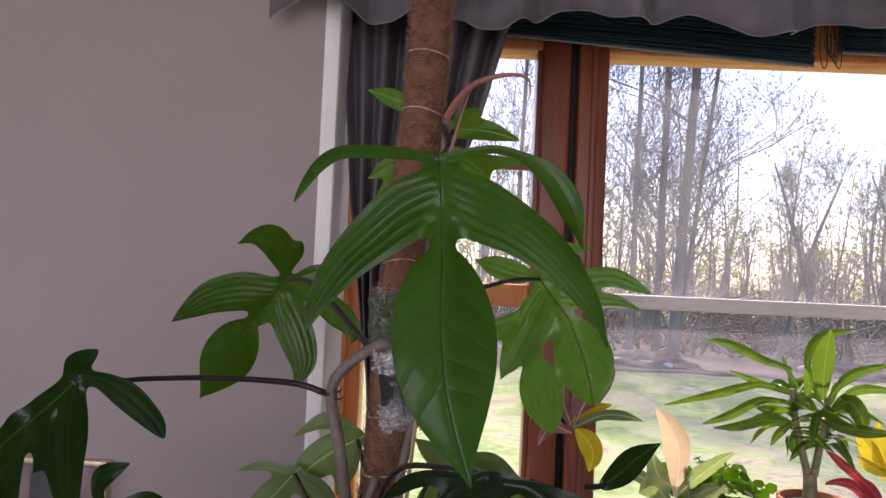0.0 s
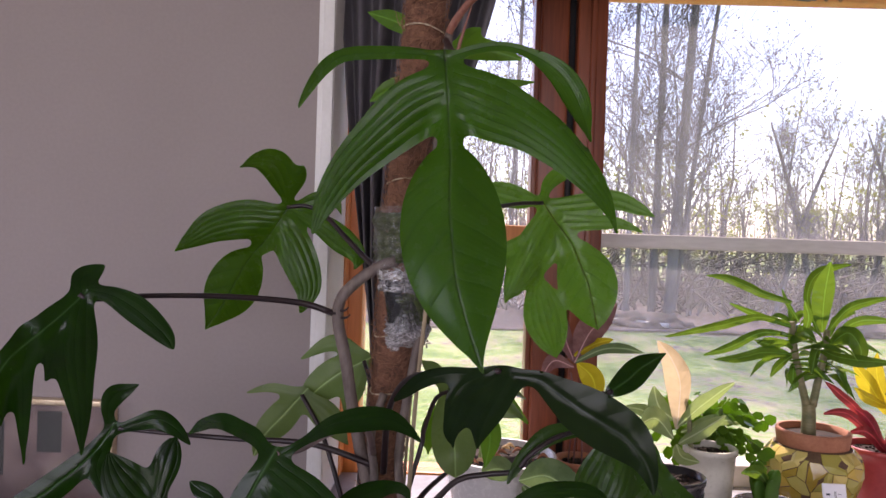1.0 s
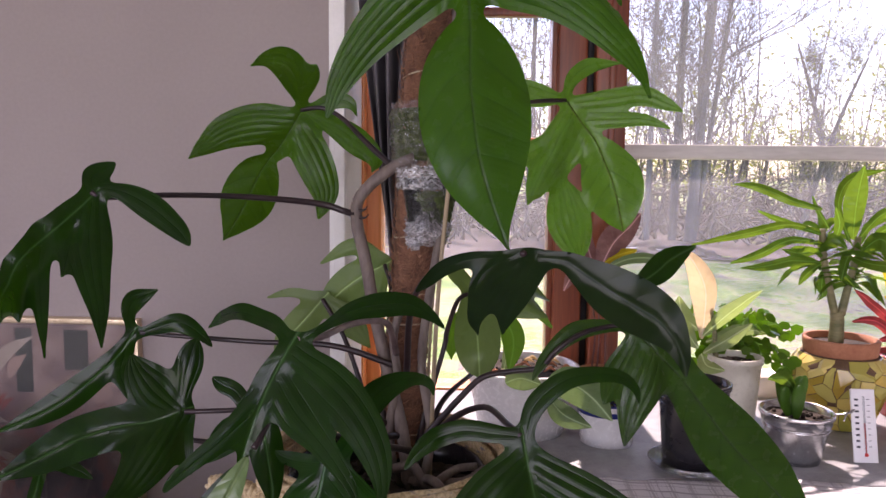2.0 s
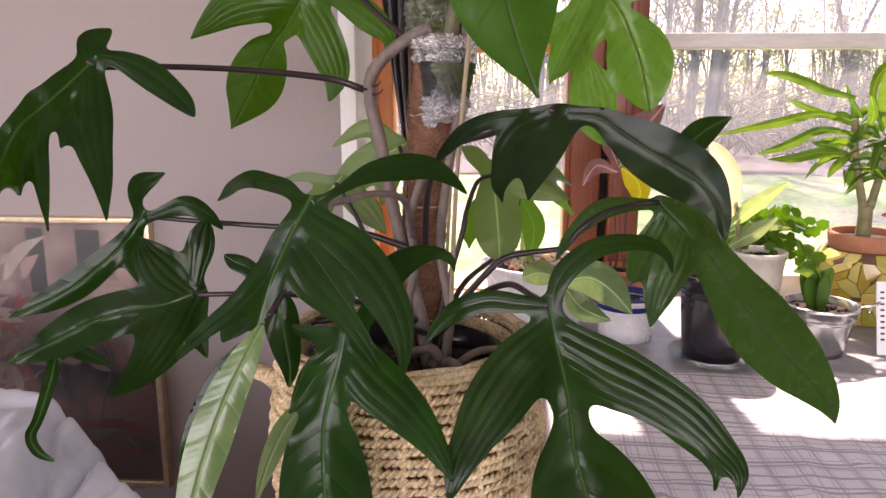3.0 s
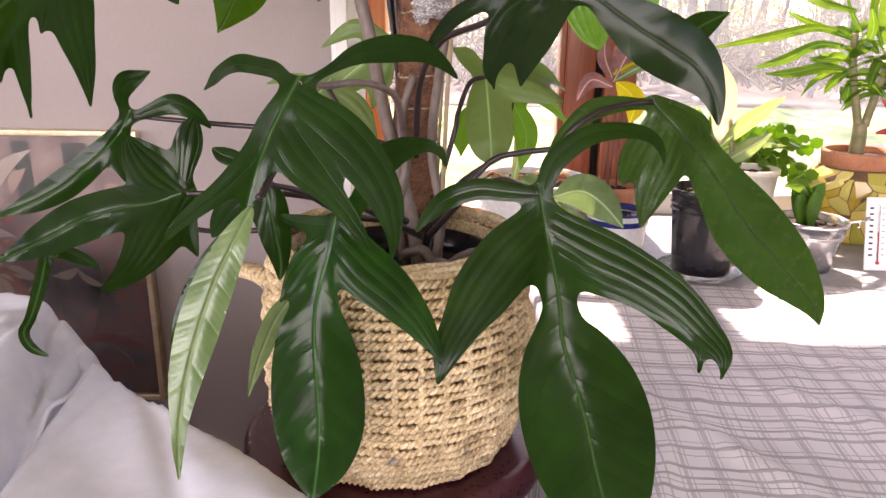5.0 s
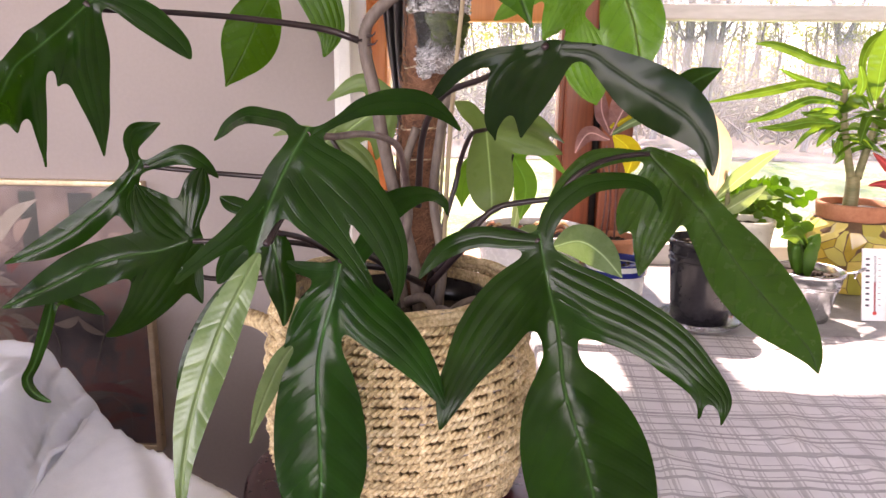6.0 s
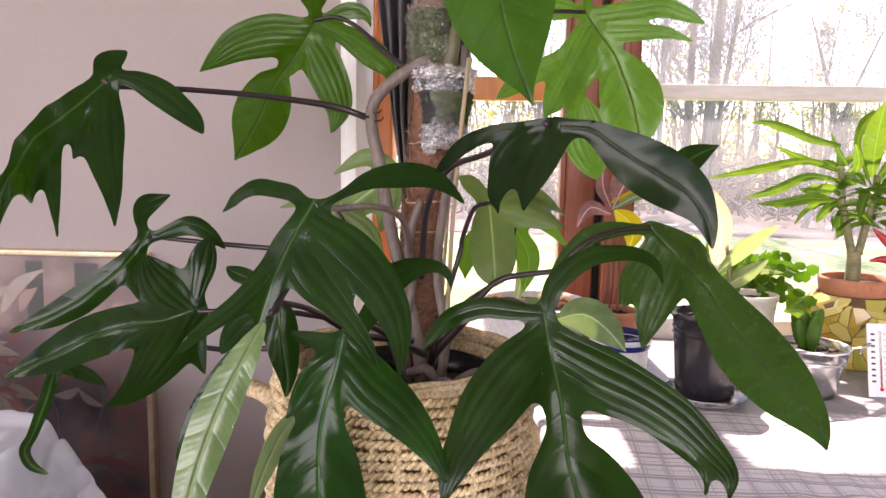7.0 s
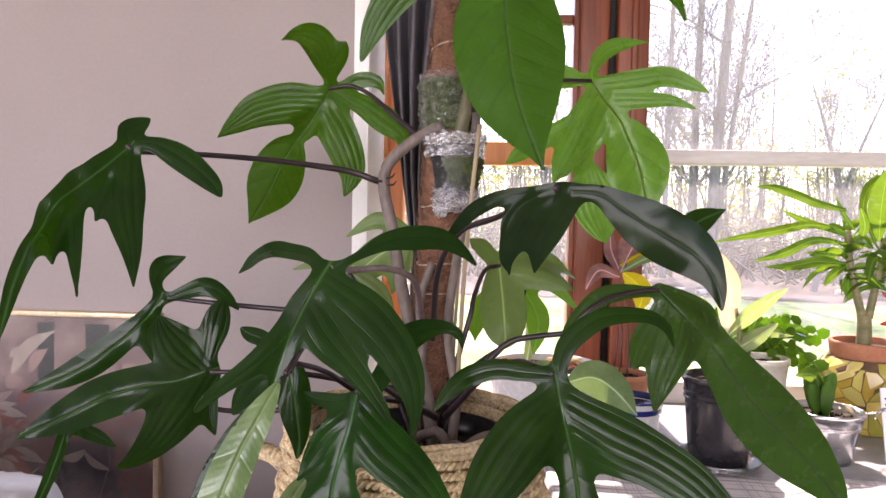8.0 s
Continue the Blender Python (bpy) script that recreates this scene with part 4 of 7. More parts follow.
for row in range(ROWS_N):
    h = 0.005 + row * 0.0098
    for strand in (0, 1):
        bm, rings, n = bmesh.new(), [], 460
        for i in range(n):
            q = 2 * math.pi * i / n
            over = 0.0013 * math.cos(STAKES / 2 * q + math.pi * (row % 2)) if row > 5 else 0.001
            tw = 64 * q + math.pi * strand + row
            rad = basket_radius(h) + 0.0035 + over + 0.0018 * math.cos(tw) + 0.0008 * noise.noise(Vector((9 * q, row, strand)))
            if row <= 5:
                rad += 0.004 * max(0, math.sin(18 * q + 0.4 * row))
            z = BZ + h + 0.0021 * math.sin(tw) + 0.0022 * noise.noise(Vector((3 * math.cos(q), 3 * math.sin(q), row * 0.7)))
            c = Vector((BX + rad * math.cos(q), BY + rad * math.sin(q), z))
            out = Vector((math.cos(q), math.sin(q), 0))
            rings.append([bm.verts.new(c + 0.0031 * (math.cos(a) * out + math.sin(a) * Vector((0, 0, 1)))) for a in (0, 1.26, 2.51, 3.77, 5.03)])
        for i in range(n):
            p, r = rings[i], rings[(i + 1) % n]
            for j in range(5):
                bm.faces.new((p[j], p[(j + 1) % 5], r[(j + 1) % 5], r[j]))
        part("strand", bm, M_BASKET, basket)
rim = bmesh.new()
for k in range(5):
    ring = [(BX + (0.134 + 0.005 * math.cos(2.2 * k)) * math.cos(q), BY + (0.134 + 0.005 * math.cos(2.2 * k)) * math.sin(q), BZ + 0.240 + 0.005 * math.sin(2.2 * k) + 0.002 * math.sin(7 * q + k)) for q in np.linspace(0, 2 * math.pi, 60)]
    add_tube(rim, ring, [0.0038, 0.0038], n=180, sides=6, cap=False)
part("rim", rim, M_BASKET, basket, "wound raffia rim")


def rope(points, radius, turns, name, parent, mat):
    c, _ = spline(points, 70)
    bm = bmesh.new()
    for s in range(3):
        pts = []
        for k in range(70):
            w = Vector(c[min(k + 1, 69)] - c[max(k - 1, 0)]).normalized()
            a = w.cross(Vector((0.2, 0.3, 0.9))).normalized()
            b = w.cross(a)
            t = turns * 2 * math.pi * k / 69 + s * 2.094
            pts.append(tuple(Vector(c[k]) + radius * (math.cos(t) * a + math.sin(t) * b)))
        add_tube(bm, pts, [radius * 0.85, radius * 0.85], n=140, sides=7)
    return part(name, bm, mat, parent, "twisted rope handle")


rope([(-0.265, 0.965, 0.892), (-0.249, 0.960, 0.897), (-0.230, 0.950, 0.898), (-0.211, 0.940, 0.896), (-0.195, 0.930, 0.888), (-0.190, 0.925, 0.875), (-0.187, 0.925, 0.863)], 0.0056, 6, "handle", basket, M_BASKET)
rope([(0.063, 0.900, 0.875), (0.075, 0.915, 0.879), (0.088, 0.930, 0.868), (0.091, 0.935, 0.841), (0.087, 0.935, 0.817), (0.080, 0.940, 0.797)], 0.0044, 7, "handle", basket, M_BASKET)

SX, SY = -0.062, 0.975
stool = thing("stool", (SX, SY, 0.0), "round stool with a dark red lacquered top", "stool")
part("seat", lathe([(0, 0.655), (0.170, 0.655), (0.181, 0.662), (0.185, 0.676), (0.183, 0.690), (0.176, 0.6975), (0.168, 0.6975), (0, 0.6955)], SX, SY, 0, sides=72), M_STOOL, stool)
for k in range(4):
    q = math.pi / 4 + k * math.pi / 2
    c, s = math.cos(q), math.sin(q)
    part("leg", tube([(SX + 0.12 * c, SY + 0.12 * s, 0.66), (SX + 0.135 * c, SY + 0.135 * s, 0.33), (SX + 0.15 * c, SY + 0.15 * s, 0.0)], [0.016, 0.012], n=8, sides=10), M_STOOL, stool)

# ---------- table and cloth ----------
table = thing("table", (0.95, 0.75, 0.0), "wooden table standing against the window sill", "table")
part("top", box(0.142, 0.10, 0.705, 1.75, 1.345, 0.738, bevel=0.004), M_WOOD, table)
for x in (0.29, 1.69):
    for y in (0.16, 1.28):
        part("leg", box(x - 0.03, y - 0.03, 0, x + 0.03, y + 0.03, 0.705, bevel=0.004), M_WOOD, table)


def cloth_place(u, v):
    """Flat on the table with soft ripples, hanging down over its left and near edges."""
    s, y = -0.36 + 2.19 * u, -0.15 + 1.515 * v
    ripple = 0.004 * (1 - abs(noise.noise(Vector((s * 9 - y * 5, y * 3 + s * 2, 5))))) ** 4 + 0.0055 * noise.noise(Vector((s * 6, y * 6, 0))) + 0.003 * noise.noise(Vector((s * 17 + y * 9, y * 12, 3)))
    back = 0.018 * noise.noise(Vector((s * 4, 8, 0))) if v > 0.97 else 0
    for px, py, turn, wide, high in ((0.11, 0.93, 0.30, 0.010, 0.006), (0.17, 0.85, 0.55, 0.014, 0.008), (0.30, 0.95, 0.75, 0.012, 0.006), (0.42, 1.02, 0.90, 0.010, 0.005), (0.08, 0.78, -0.35, 0.012, 0.007)):
        off = (s - px) * math.cos(turn) + (y - py) * math.sin(turn)
        run = -(s - px) * math.sin(turn) + (y - py) * math.cos(turn)
        ripple += high * math.exp(-((off / wide) ** 2) - (run / 0.10) ** 2)
    x, z = 0.132 + s, 0.7465 + ripple
    if s < 0:
        over = -s
        x = 0.133 - 0.010 * (1 - math.exp(-over * 60)) - 0.02 * over + 0.012 * math.sin(y * 21 + 1) * min(1, over * 5)
        z = 0.7465 - max(0, over - 0.008) + ripple
    if y < 0.09:
        z = z - (0.09 - y)
        y = 0.09 - 0.01 * math.sin(x * 19)
    return (x, y + back, z)


cloth = thing("tablecloth", (0.95, 0.75, 0.745), "pale cotton tablecloth with a fine grey check, in patches of sun", "tablecloth")
sheet("cloth", 190, 130, cloth_place, M_PLAID, cloth)

# ---------- sofa under its cover ----------
def sofa_place(u, v):
    x, y = -1.75 + 1.75 * u, 0.02 + 1.28 * v
    edge = 1.005 - 0.76 * (x + 0.46) if x > -0.46 else 1.02 + 0.25 * (-0.46 - x)
    over = y - edge
    top = 0.754 + 0.006 * noise.noise(Vector((x * 5, y * 5, 1)))
    bank = float(np.interp(y, (0.60, 0.74, 0.80, 0.87, 0.945, 1.0), (-0.40, -0.425, -0.437, -0.453, -0.475, -0.497)))
    lump = 0.075 * (1 / (1 + math.exp((x - bank) / 0.014))) * (1 / (1 + math.exp((0.55 - y) / 0.08)))
    along = (x + 0.46) * 0.76 + (y - 1.0) * 0.65
    crease = 0.0
    for k, (shift, lean, wide, deep) in enumerate(((0.026, 0.02, 0.0060, 0.024), (-0.002, -0.08, 0.0055, 0.018), (0.012, 0.05, 0.0035, 0.010), (-0.046, 0.12, 0.0045, 0.018), (-0.075, 0.20, 0.0050, 0.012), (-0.115, 0.26, 0.008, 0.012), (0.055, 0.22, 0.010, 0.008), (0.12, -0.45, 0.014, 0.006), (0.20, -0.60, 0.018, 0.005))):
        crease += deep * (min(1.0, max(0.0, (1.0 - y) / 0.12)) if shift < -0.03 else 1.0) * math.exp(-(((x - bank - shift) - lean * (y - 0.9) - 0.006 * math.sin(14 * y + 2 * k)) / wide) ** 2)
    top += lump - crease + 0.003 * noise.noise(Vector((x * 14, y * 14, 4))) + 0.002 * math.sin(along * 34 + 5 * noise.noise(Vector((x * 4, y * 4, 2))))
    ridge = (1 - abs(noise.noise(Vector((x * 9 + y * 5, y * 7, 7))))) ** 7
    fine = (1 - abs(noise.noise(Vector((x * 26 - y * 14, y * 16, 9))))) ** 5
    soft = 1 / (1 + math.exp((x + 0.47) / 0.02))
    top -= (0.004 * ridge + 0.0020 * fine) * soft + 0.0014 * ridge
    if over > 0:
        y = edge + 0.05 * (1 - math.exp(-over * 18)) + 0.006 * math.sin(x * 23)
        top -= 0.9 * over + 1.2 * over * over
    if x > -0.10:
        top -= 4 * (x + 0.10)
    return (x, y, max(top, 0.02))


sofa = thing("sofa", (-0.9, 0.6, 0.0), "sofa corner under a rumpled pale cotton cover", "sofa")
sheet("cover", 320, 220, sofa_place, M_SOFA, sofa)
seam = []
for x, y in ((-0.448, 0.975), (-0.438, 0.940), (-0.431, 0.905), (-0.434, 0.870), (-0.421, 0.820), (-0.408, 0.744)):
    p = sofa_place((x + 1.75) / 1.75, (y - 0.02) / 1.28)
    seam.append((p[0], p[1], p[2] + 0.002))
part("piping", tube(seam, [0.003, 0.0034, 0.003], n=60, sides=8), M_SOFA, sofa, "raised seam of the cover")
part("base", box(-1.7, 0.05, 0.0, -0.45, 0.95, 0.60, bevel=0.03), M_SOFA, sofa)

# ---------- picture ----------
picture = thing("picture", (-1.05, 1.585, 0.39), "framed dark floral print behind glass with thin gold frame", "picture")
PX0, PX1, PZ0, PZ1 = -1.42, -0.648, 0.388, 0.948
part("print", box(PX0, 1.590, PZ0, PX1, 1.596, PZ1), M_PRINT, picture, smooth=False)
for a in ((PX0 - 0.012, 1.578, PZ0 - 0.012, PX0, 1.600, PZ1 + 0.012), (PX1, 1.578, PZ0 - 0.012, PX1 + 0.012, 1.600, PZ1 + 0.012), (PX0, 1.578, PZ1, PX1, 1.600, PZ1 + 0.012), (PX0, 1.578, PZ0 - 0.012, PX1, 1.600, PZ0)):
    part("frame_bar", box(*a, bevel=0.002), M_GOLD, picture)
def petal(x0, z0, x1, z1, wide, mat, lift=0.0):
    """A flat printed leaf shape between two places."""
    bm = bmesh.new()
    top, bot = [], []
    dx, dz = x1 - x0, z1 - z0
    size = math.hypot(dx, dz)
    for i in range(11):
        f = i / 10
        w = wide * math.sin(math.pi * min(0.97, f + 0.03)) ** 0.8
        bend = 0.12 * size * math.sin(math.pi * f)
        for sgn, row in ((1, top), (-1, bot)):
            off = bend + sgn * w
            X, Z = x0 + dx * f - dz / size * off, z0 + dz * f + dx / size * off
            row.append(bm.verts.new((min(max(X, PX0), PX1), 1.5893 - lift, min(max(Z, PZ0), PZ1))))
    for i in range(10):
        bm.faces.new((top[i], top[i + 1], bot[i + 1], bot[i]))
    return part("printed_petal", bm, mat, picture, smooth=False)


for x0, z0, x1, z1 in ((-0.897, 0.802, -0.862, 0.936), (-0.795, 0.851, -0.745, 0.934)):
    part("printed_band", box(x0, 1.5896, z0, x1, 1.5901, z1), M_PRINT_GREEN, picture, smooth=False)
for k, spec in enumerate((
    (-0.954, 0.824, -0.860, 0.918, 0.014, M_PRINT_PALE),
    (-0.957, 0.861, -0.922, 0.880, 0.008, M_PRINT_PALE),
    (-0.944, 0.832, -0.889, 0.897, 0.011, M_PRINT_PALE),
    (-0.913, 0.830, -0.875, 0.881, 0.012, M_PRINT_WARM),
    (-0.937, 0.765, -0.919, 0.801, 0.005, M_PRINT_RED),
    (-0.932, 0.762, -0.904, 0.790, 0.005, M_PRINT_RED),
    (-0.967, 0.696, -0.914, 0.730, 0.008, M_PRINT_PINK),
    (-0.981, 0.673, -0.936, 0.724, 0.007, M_PRINT_PINK),
    (-0.965, 0.800, -0.930, 0.817, 0.016, M_PRINT_WARM),
    (-0.745, 0.634, -0.801, 0.674, 0.008, M_PRINT_PALE),
    (-0.795, 0.672, -0.852, 0.654, 0.010, M_PRINT_PALE),
    (-0.814, 0.465, -0.741, 0.503, 0.012, M_PRINT_DULL),
    (-0.837, 0.482, -0.780, 0.496, 0.008, M_PRINT_DULL),
    (-0.740, 0.508, -0.686, 0.533, 0.004, M_PRINT_DULL),
    (-0.697, 0.799, -0.743, 0.825, 0.025, M_PRINT_WARM),
    (-0.716, 0.852, -0.685, 0.815, 0.016, M_PRINT_WARM),
    (-0.987, 0.622, -0.965, 0.583, 0.002, M_PRINT_PALE),
    (-0.980, 0.594, -0.926, 0.629, 0.002, M_PRINT_PALE),
    (-0.960, 0.577, -0.904, 0.624, 0.002, M_PRINT_PALE),
    (-0.993, 0.582, -0.940, 0.601, 0.003, M_PRINT_PALE),
    (-0.918, 0.601, -0.887, 0.636, 0.002, M_PRINT_PALE),
    (-0.818, 0.506, -0.659, 0.487, 0.010, M_PRINT_RED),
    (-0.770, 0.425, -0.667, 0.452, 0.008, M_PRINT_RED),
)):
    petal(*spec, lift=0.00004 * k)
for pts in ([(-0.757, 1.5882, 0.700), (-0.743, 1.5882, 0.656), (-0.764, 1.5882, 0.577), (-0.787, 1.5882, 0.513)], [(-0.741, 1.5882, 0.497), (-0.705, 1.5882, 0.463), (-0.705, 1.5882, 0.404)], [(-0.857, 1.5882, 0.653), (-0.843, 1.5882, 0.609), (-0.846, 1.5882, 0.557)]):
    part("printed_stem", tube(pts, [0.0012, 0.0008], n=24, sides=5), M_PRINT_DULL, picture)
rng = random.Random(33)
for cx, cz, size in ((-1.005, 0.735, 0.085), (-0.975, 0.655, 0.095), (-1.05, 0.60, 0.08)):
    for k in range(30):
        turn, r = 2.4 * k + rng.uniform(-0.3, 0.3), size * (1.0 - 0.022 * k)
        petal(cx + 0.12 * r * math.cos(turn), cz + 0.12 * r * math.sin(turn), cx + r * math.cos(turn), cz + r * math.sin(turn), 0.13 * r, (M_PRINT_PALE, M_PRINT_PINK, M_PRINT_PALE, M_PRINT_WARM)[k % 4], 0.0012 + 0.00002 * k)
rng = random.Random(21)
for k in range(26):
    cx, cz = rng.uniform(PX0 + 0.06, -1.02), rng.uniform(PZ0 + 0.04, PZ1 - 0.06)
    turn, size = rng.uniform(0, 6.28), rng.uniform(0.03, 0.10)
    petal(cx, cz, cx + size * math.cos(turn), cz + size * math.sin(turn), rng.uniform(0.006, 0.016), rng.choice((M_PRINT_PALE, M_PRINT_GREEN, M_PRINT_DULL)), 0.0012 + 0.00003 * k)
glass = part("glass", box(PX0, 1.584, PZ0, PX1, 1.5865, PZ1), M_PICGLASS, picture, smooth=False)

# ---------- pots on the sill ----------
def pot(parent, x, y, z, top, low, high, mat, wall=0.004, lip=0.006, name="pot", soil=True, bulge=0.0):
    prof = [(0, 0), (low, 0)]
    for f in (0.25, 0.5, 0.75):
        prof.append((low + (top - low) * f + bulge * math.sin(math.pi * f), high * f))
    prof += [(top, high - lip * 2), (top + lip * 0.5, high - lip * 1.8), (top + lip * 0.5, high - 0.001), (top + lip * 0.3, high), (top - wall, high), (top - wall - 0.001, high - 0.02), (low, high * 0.5), (0, high * 0.5)]
    part(name, lathe(prof, x, y, z, sides=56), mat, parent)
    if soil:
        bm = bmesh.new()
        bmesh.ops.create_circle(bm, cap_ends=True, segments=40, radius=top - wall - 0.0015)
        bmesh.ops.subdivide_edges(bm, edges=bm.edges, cuts=1)
        for v in bm.verts:
            v.co = Vector((v.co.x + x, v.co.y + y, z + high - 0.014 + 0.004 * noise.noise(v.co * 60)))
        part("soil", bm, M_SOIL, parent)
        grit = bmesh.new()
        for _ in range(60):
            a, r = rng.uniform(0, 6.28), (top - wall - 0.008) * math.sqrt(rng.random())
            bmesh.ops.create_icosphere(grit, subdivisions=1, radius=rng.uniform(0.002, 0.005), matrix=Matrix.Translation((x + r * math.cos(a), y + r * math.sin(a), z + high - 0.012)))
        part("grit", grit, M_SOIL, parent)["kind"] = "stuff"


def strap(parent, mat, *lobe):
    me = blade([list(lobe)], cell=0.003, ripple=0.0004, arch=0.25)
    me.materials.append(mat)
    return part("leaf", me, None, parent)


def cane(parent, *points):
    return part("cane", tube(list(points), [0.0150 if len(points) < 4 else 0.0085, 0.0065 if len(points) > 3 else 0.0130], n=20, sides=10), M_CANE, parent)


M_CANE = grained("ringed_cane", (0.10, 0.11, 0.04), (0.26, 0.22, 0.11), 60, (0.3, 0.3, 1), 0.6, 0.5, 250)
SILL_Z = 0.748
dracaena = thing("dracaena", (0.805, 1.69, SILL_Z), "bushy green dracaena in a yellow mosaic clay pot", "potted plant", "plants on the sill")
# mosaic pot: clay rim, dark grout body, broken yellow tiles
MX, MY = 0.805, 1.69
BODY = [(0.0, 0.062), (0.02, 0.070), (0.06, 0.084), (0.10, 0.096), (0.13, 0.093), (0.15, 0.074)]
part("body", lathe([(0, 0)] + [(r, h) for h, r in BODY] + [(0.070, 0.15), (0.06, 0.06), (0, 0.06)], MX, MY, SILL_Z, sides=56), M_GROUT, dracaena)
part("rim", lathe([(0.068, 0.148), (0.070, 0.150), (0.072, 0.166), (0.0735, 0.178), (0.072, 0.182), (0.066, 0.182), (0.064, 0.166), (0.062, 0.150)], MX, MY, SILL_Z, sides=56), M_TERRA, dracaena, "terracotta rim")
part("soil", lathe([(0.0, 0.168), (0.0645, 0.168), (0.063, 0.150), (0, 0.150)], MX, MY, SILL_Z, sides=40), M_SOIL, dracaena)
seeds = []
while len(seeds) < 105:
    c = (rng.uniform(0, 2 * math.pi), rng.uniform(0.003, 0.145))
    if all(((((c[0] - s[0] + math.pi) % (2 * math.pi)) - math.pi) * 0.085) ** 2 + (c[1] - s[1]) ** 2 > 0.0125**2 for s in seeds):
        seeds.append(c)
    elif rng.random() < 0.002:
        break
for sq, sh in seeds:
    poly = [(-0.03, -0.03), (0.03, -0.03), (0.03, 0.03), (-0.03, 0.03)]
    cuts = [(((((o[0] - sq + math.pi) % (2 * math.pi)) - math.pi) * 0.085), o[1] - sh) for o in seeds if o != (sq, sh)]
    cuts = [c for c in cuts if math.hypot(*c) < 0.06] + [(0, 2 * (0.149 - sh)), (0, -2 * (sh - 0.001))]
    for cx, cy in cuts:
        size = math.hypot(cx, cy)
        nx, ny, lim = cx / size, cy / size, size / 2 - 0.0008
        kept = []
        for a, c in zip(poly, poly[1:] + poly[:1]):
            da, dc = a[0] * nx + a[1] * ny - lim, c[0] * nx + c[1] * ny - lim
            if da <= 0:
                kept.append(a)
            if da * dc < 0:
                f = da / (da - dc)
                kept.append((a[0] + (c[0] - a[0]) * f, a[1] + (c[1] - a[1]) * f))
        poly = kept
        if len(poly) < 3:
            break
    if len(poly) < 3:
        continue
    bm = bmesh.new()
    layers = []
    for lift in (-0.001, 0.0032):
        layer = []
        for px, ph in poly:
            rr = float(np.interp(sh + ph, [a for a, _ in BODY], [c for _, c in BODY])) + lift
            layer.append(bm.verts.new((MX + rr * math.cos(sq + px / 0.085), MY + rr * math.sin(sq + px / 0.085), SILL_Z + sh + ph)))
        layers.append(layer)
    n = len(poly)
    mx, mh = sum(p[0] for p in poly) / n, sum(p[1] for p in poly) / n
    rr = float(np.interp(sh + mh, [a for a, _ in BODY], [c for _, c in BODY])) + 0.0036
    mid = bm.verts.new((MX + rr * math.cos(sq + mx / 0.085), MY + rr * math.sin(sq + mx / 0.085), SILL_Z + sh + mh))
    for i in range(n):
        bm.faces.new((layers[1][i], layers[1][(i + 1) % n], mid))
    for i in range(n):
        bm.faces.new((layers[0][i], layers[0][(i + 1) % n], layers[1][(i + 1) % n], layers[1][i]))
    part("tile", bm, M_TILE, dracaena, smooth=False)

rubber_plant = thing("rubber_plant", (0.566, 1.62, SILL_Z), "variegated cream and green plant in a cream pot", "potted plant", "plants on the sill")
pot(rubber_plant, 0.566, 1.62, SILL_Z, 0.050, 0.040, 0.155, M_CREAMPOT)
part("stem", tube([(0.53, 1.62, 0.86), (0.522, 1.62, 0.95), (0.512, 1.62, 1.0)], [0.006, 0.004], n=10, sides=8), M_CANE, rubber_plant)

cactus = thing("holiday_cactus", (0.60, 1.76, SILL_Z), "bushy holiday cactus with flat green segments", "potted plant", "plants on the sill")
pot(cactus, 0.60, 1.76, SILL_Z, 0.055, 0.043, 0.13, M_WHITEPOT)
rng = random.Random(5)
for k in range(34):
    at = Vector((0.60 + rng.gauss(0, 0.015), 1.75 + rng.gauss(0, 0.015), 0.88))
    way = Vector((rng.uniform(-1, 1), rng.uniform(-1.1, 0.4), rng.uniform(0.7, 1.6))).normalized()
    for seg in range(6):
        bm = bmesh.new()
        ln, wd = rng.uniform(0.024, 0.032), rng.uniform(0.008, 0.011)
        side = way.cross(Vector((rng.gauss(0, 0.4), -1, rng.gauss(0, 0.4)))).normalized()
        outl = [at, at + way * ln * 0.3 + side * wd, at + way * ln * 0.8 + side * wd * 1.05, at + way * ln, at + way * ln * 0.8 - side * wd * 1.05, at + way * ln * 0.3 - side * wd]
        off = way.cross(side) * 0.0008
        a = [bm.verts.new(p + off) for p in outl]
        b = [bm.verts.new(p - off) for p in outl]
        bm.faces.new(a)
        bm.faces.new(b[::-1])
        for i in range(6):
            bm.faces.new((a[i], b[i], b[(i + 1) % 6], a[(i + 1) % 6]))
        part("segment", bm, M_SEGMENT, cactus, smooth=False)
        at = at + way * ln * 0.96
        way = (way + Vector((way.x * 0.25, way.y * 0.25, -0.34)) + Vector((rng.gauss(0, 0.12), rng.gauss(0, 0.12), 0))).normalized()

black = thing("nursery_pot", (0.425, 1.42, 0.749), "glossy black plastic nursery pot with bare soil on a clear saucer", "plant pot")
pot(black, 0.427, 1.425, 0.756, 0.0605, 0.049, 0.147, M_BLACKPOT, 0.002, 0.005)
for hh in (0.118, 0.108):
    part("ridge", lathe([(0.0585, hh), (0.0602, hh + 0.001), (0.0602, hh + 0.003), (0.0585, hh + 0.004)], 0.427, 1.425, 0.756, sides=48), M_BLACKPOT, black)
part("saucer", lathe([(0, 0.0), (0.060, 0.0), (0.072, 0.010), (0.074, 0.013), (0.071, 0.012), (0.059, 0.0025), (0, 0.0025)], 0.427, 1.425, 0.7495, sides=48), M_CUP, black, "clear plastic saucer")

bucket = thing("bucket", (0.628, 1.475, SILL_Z), "small zinc bucket with a stubby green succulent", "potted plant", "plants on the sill")
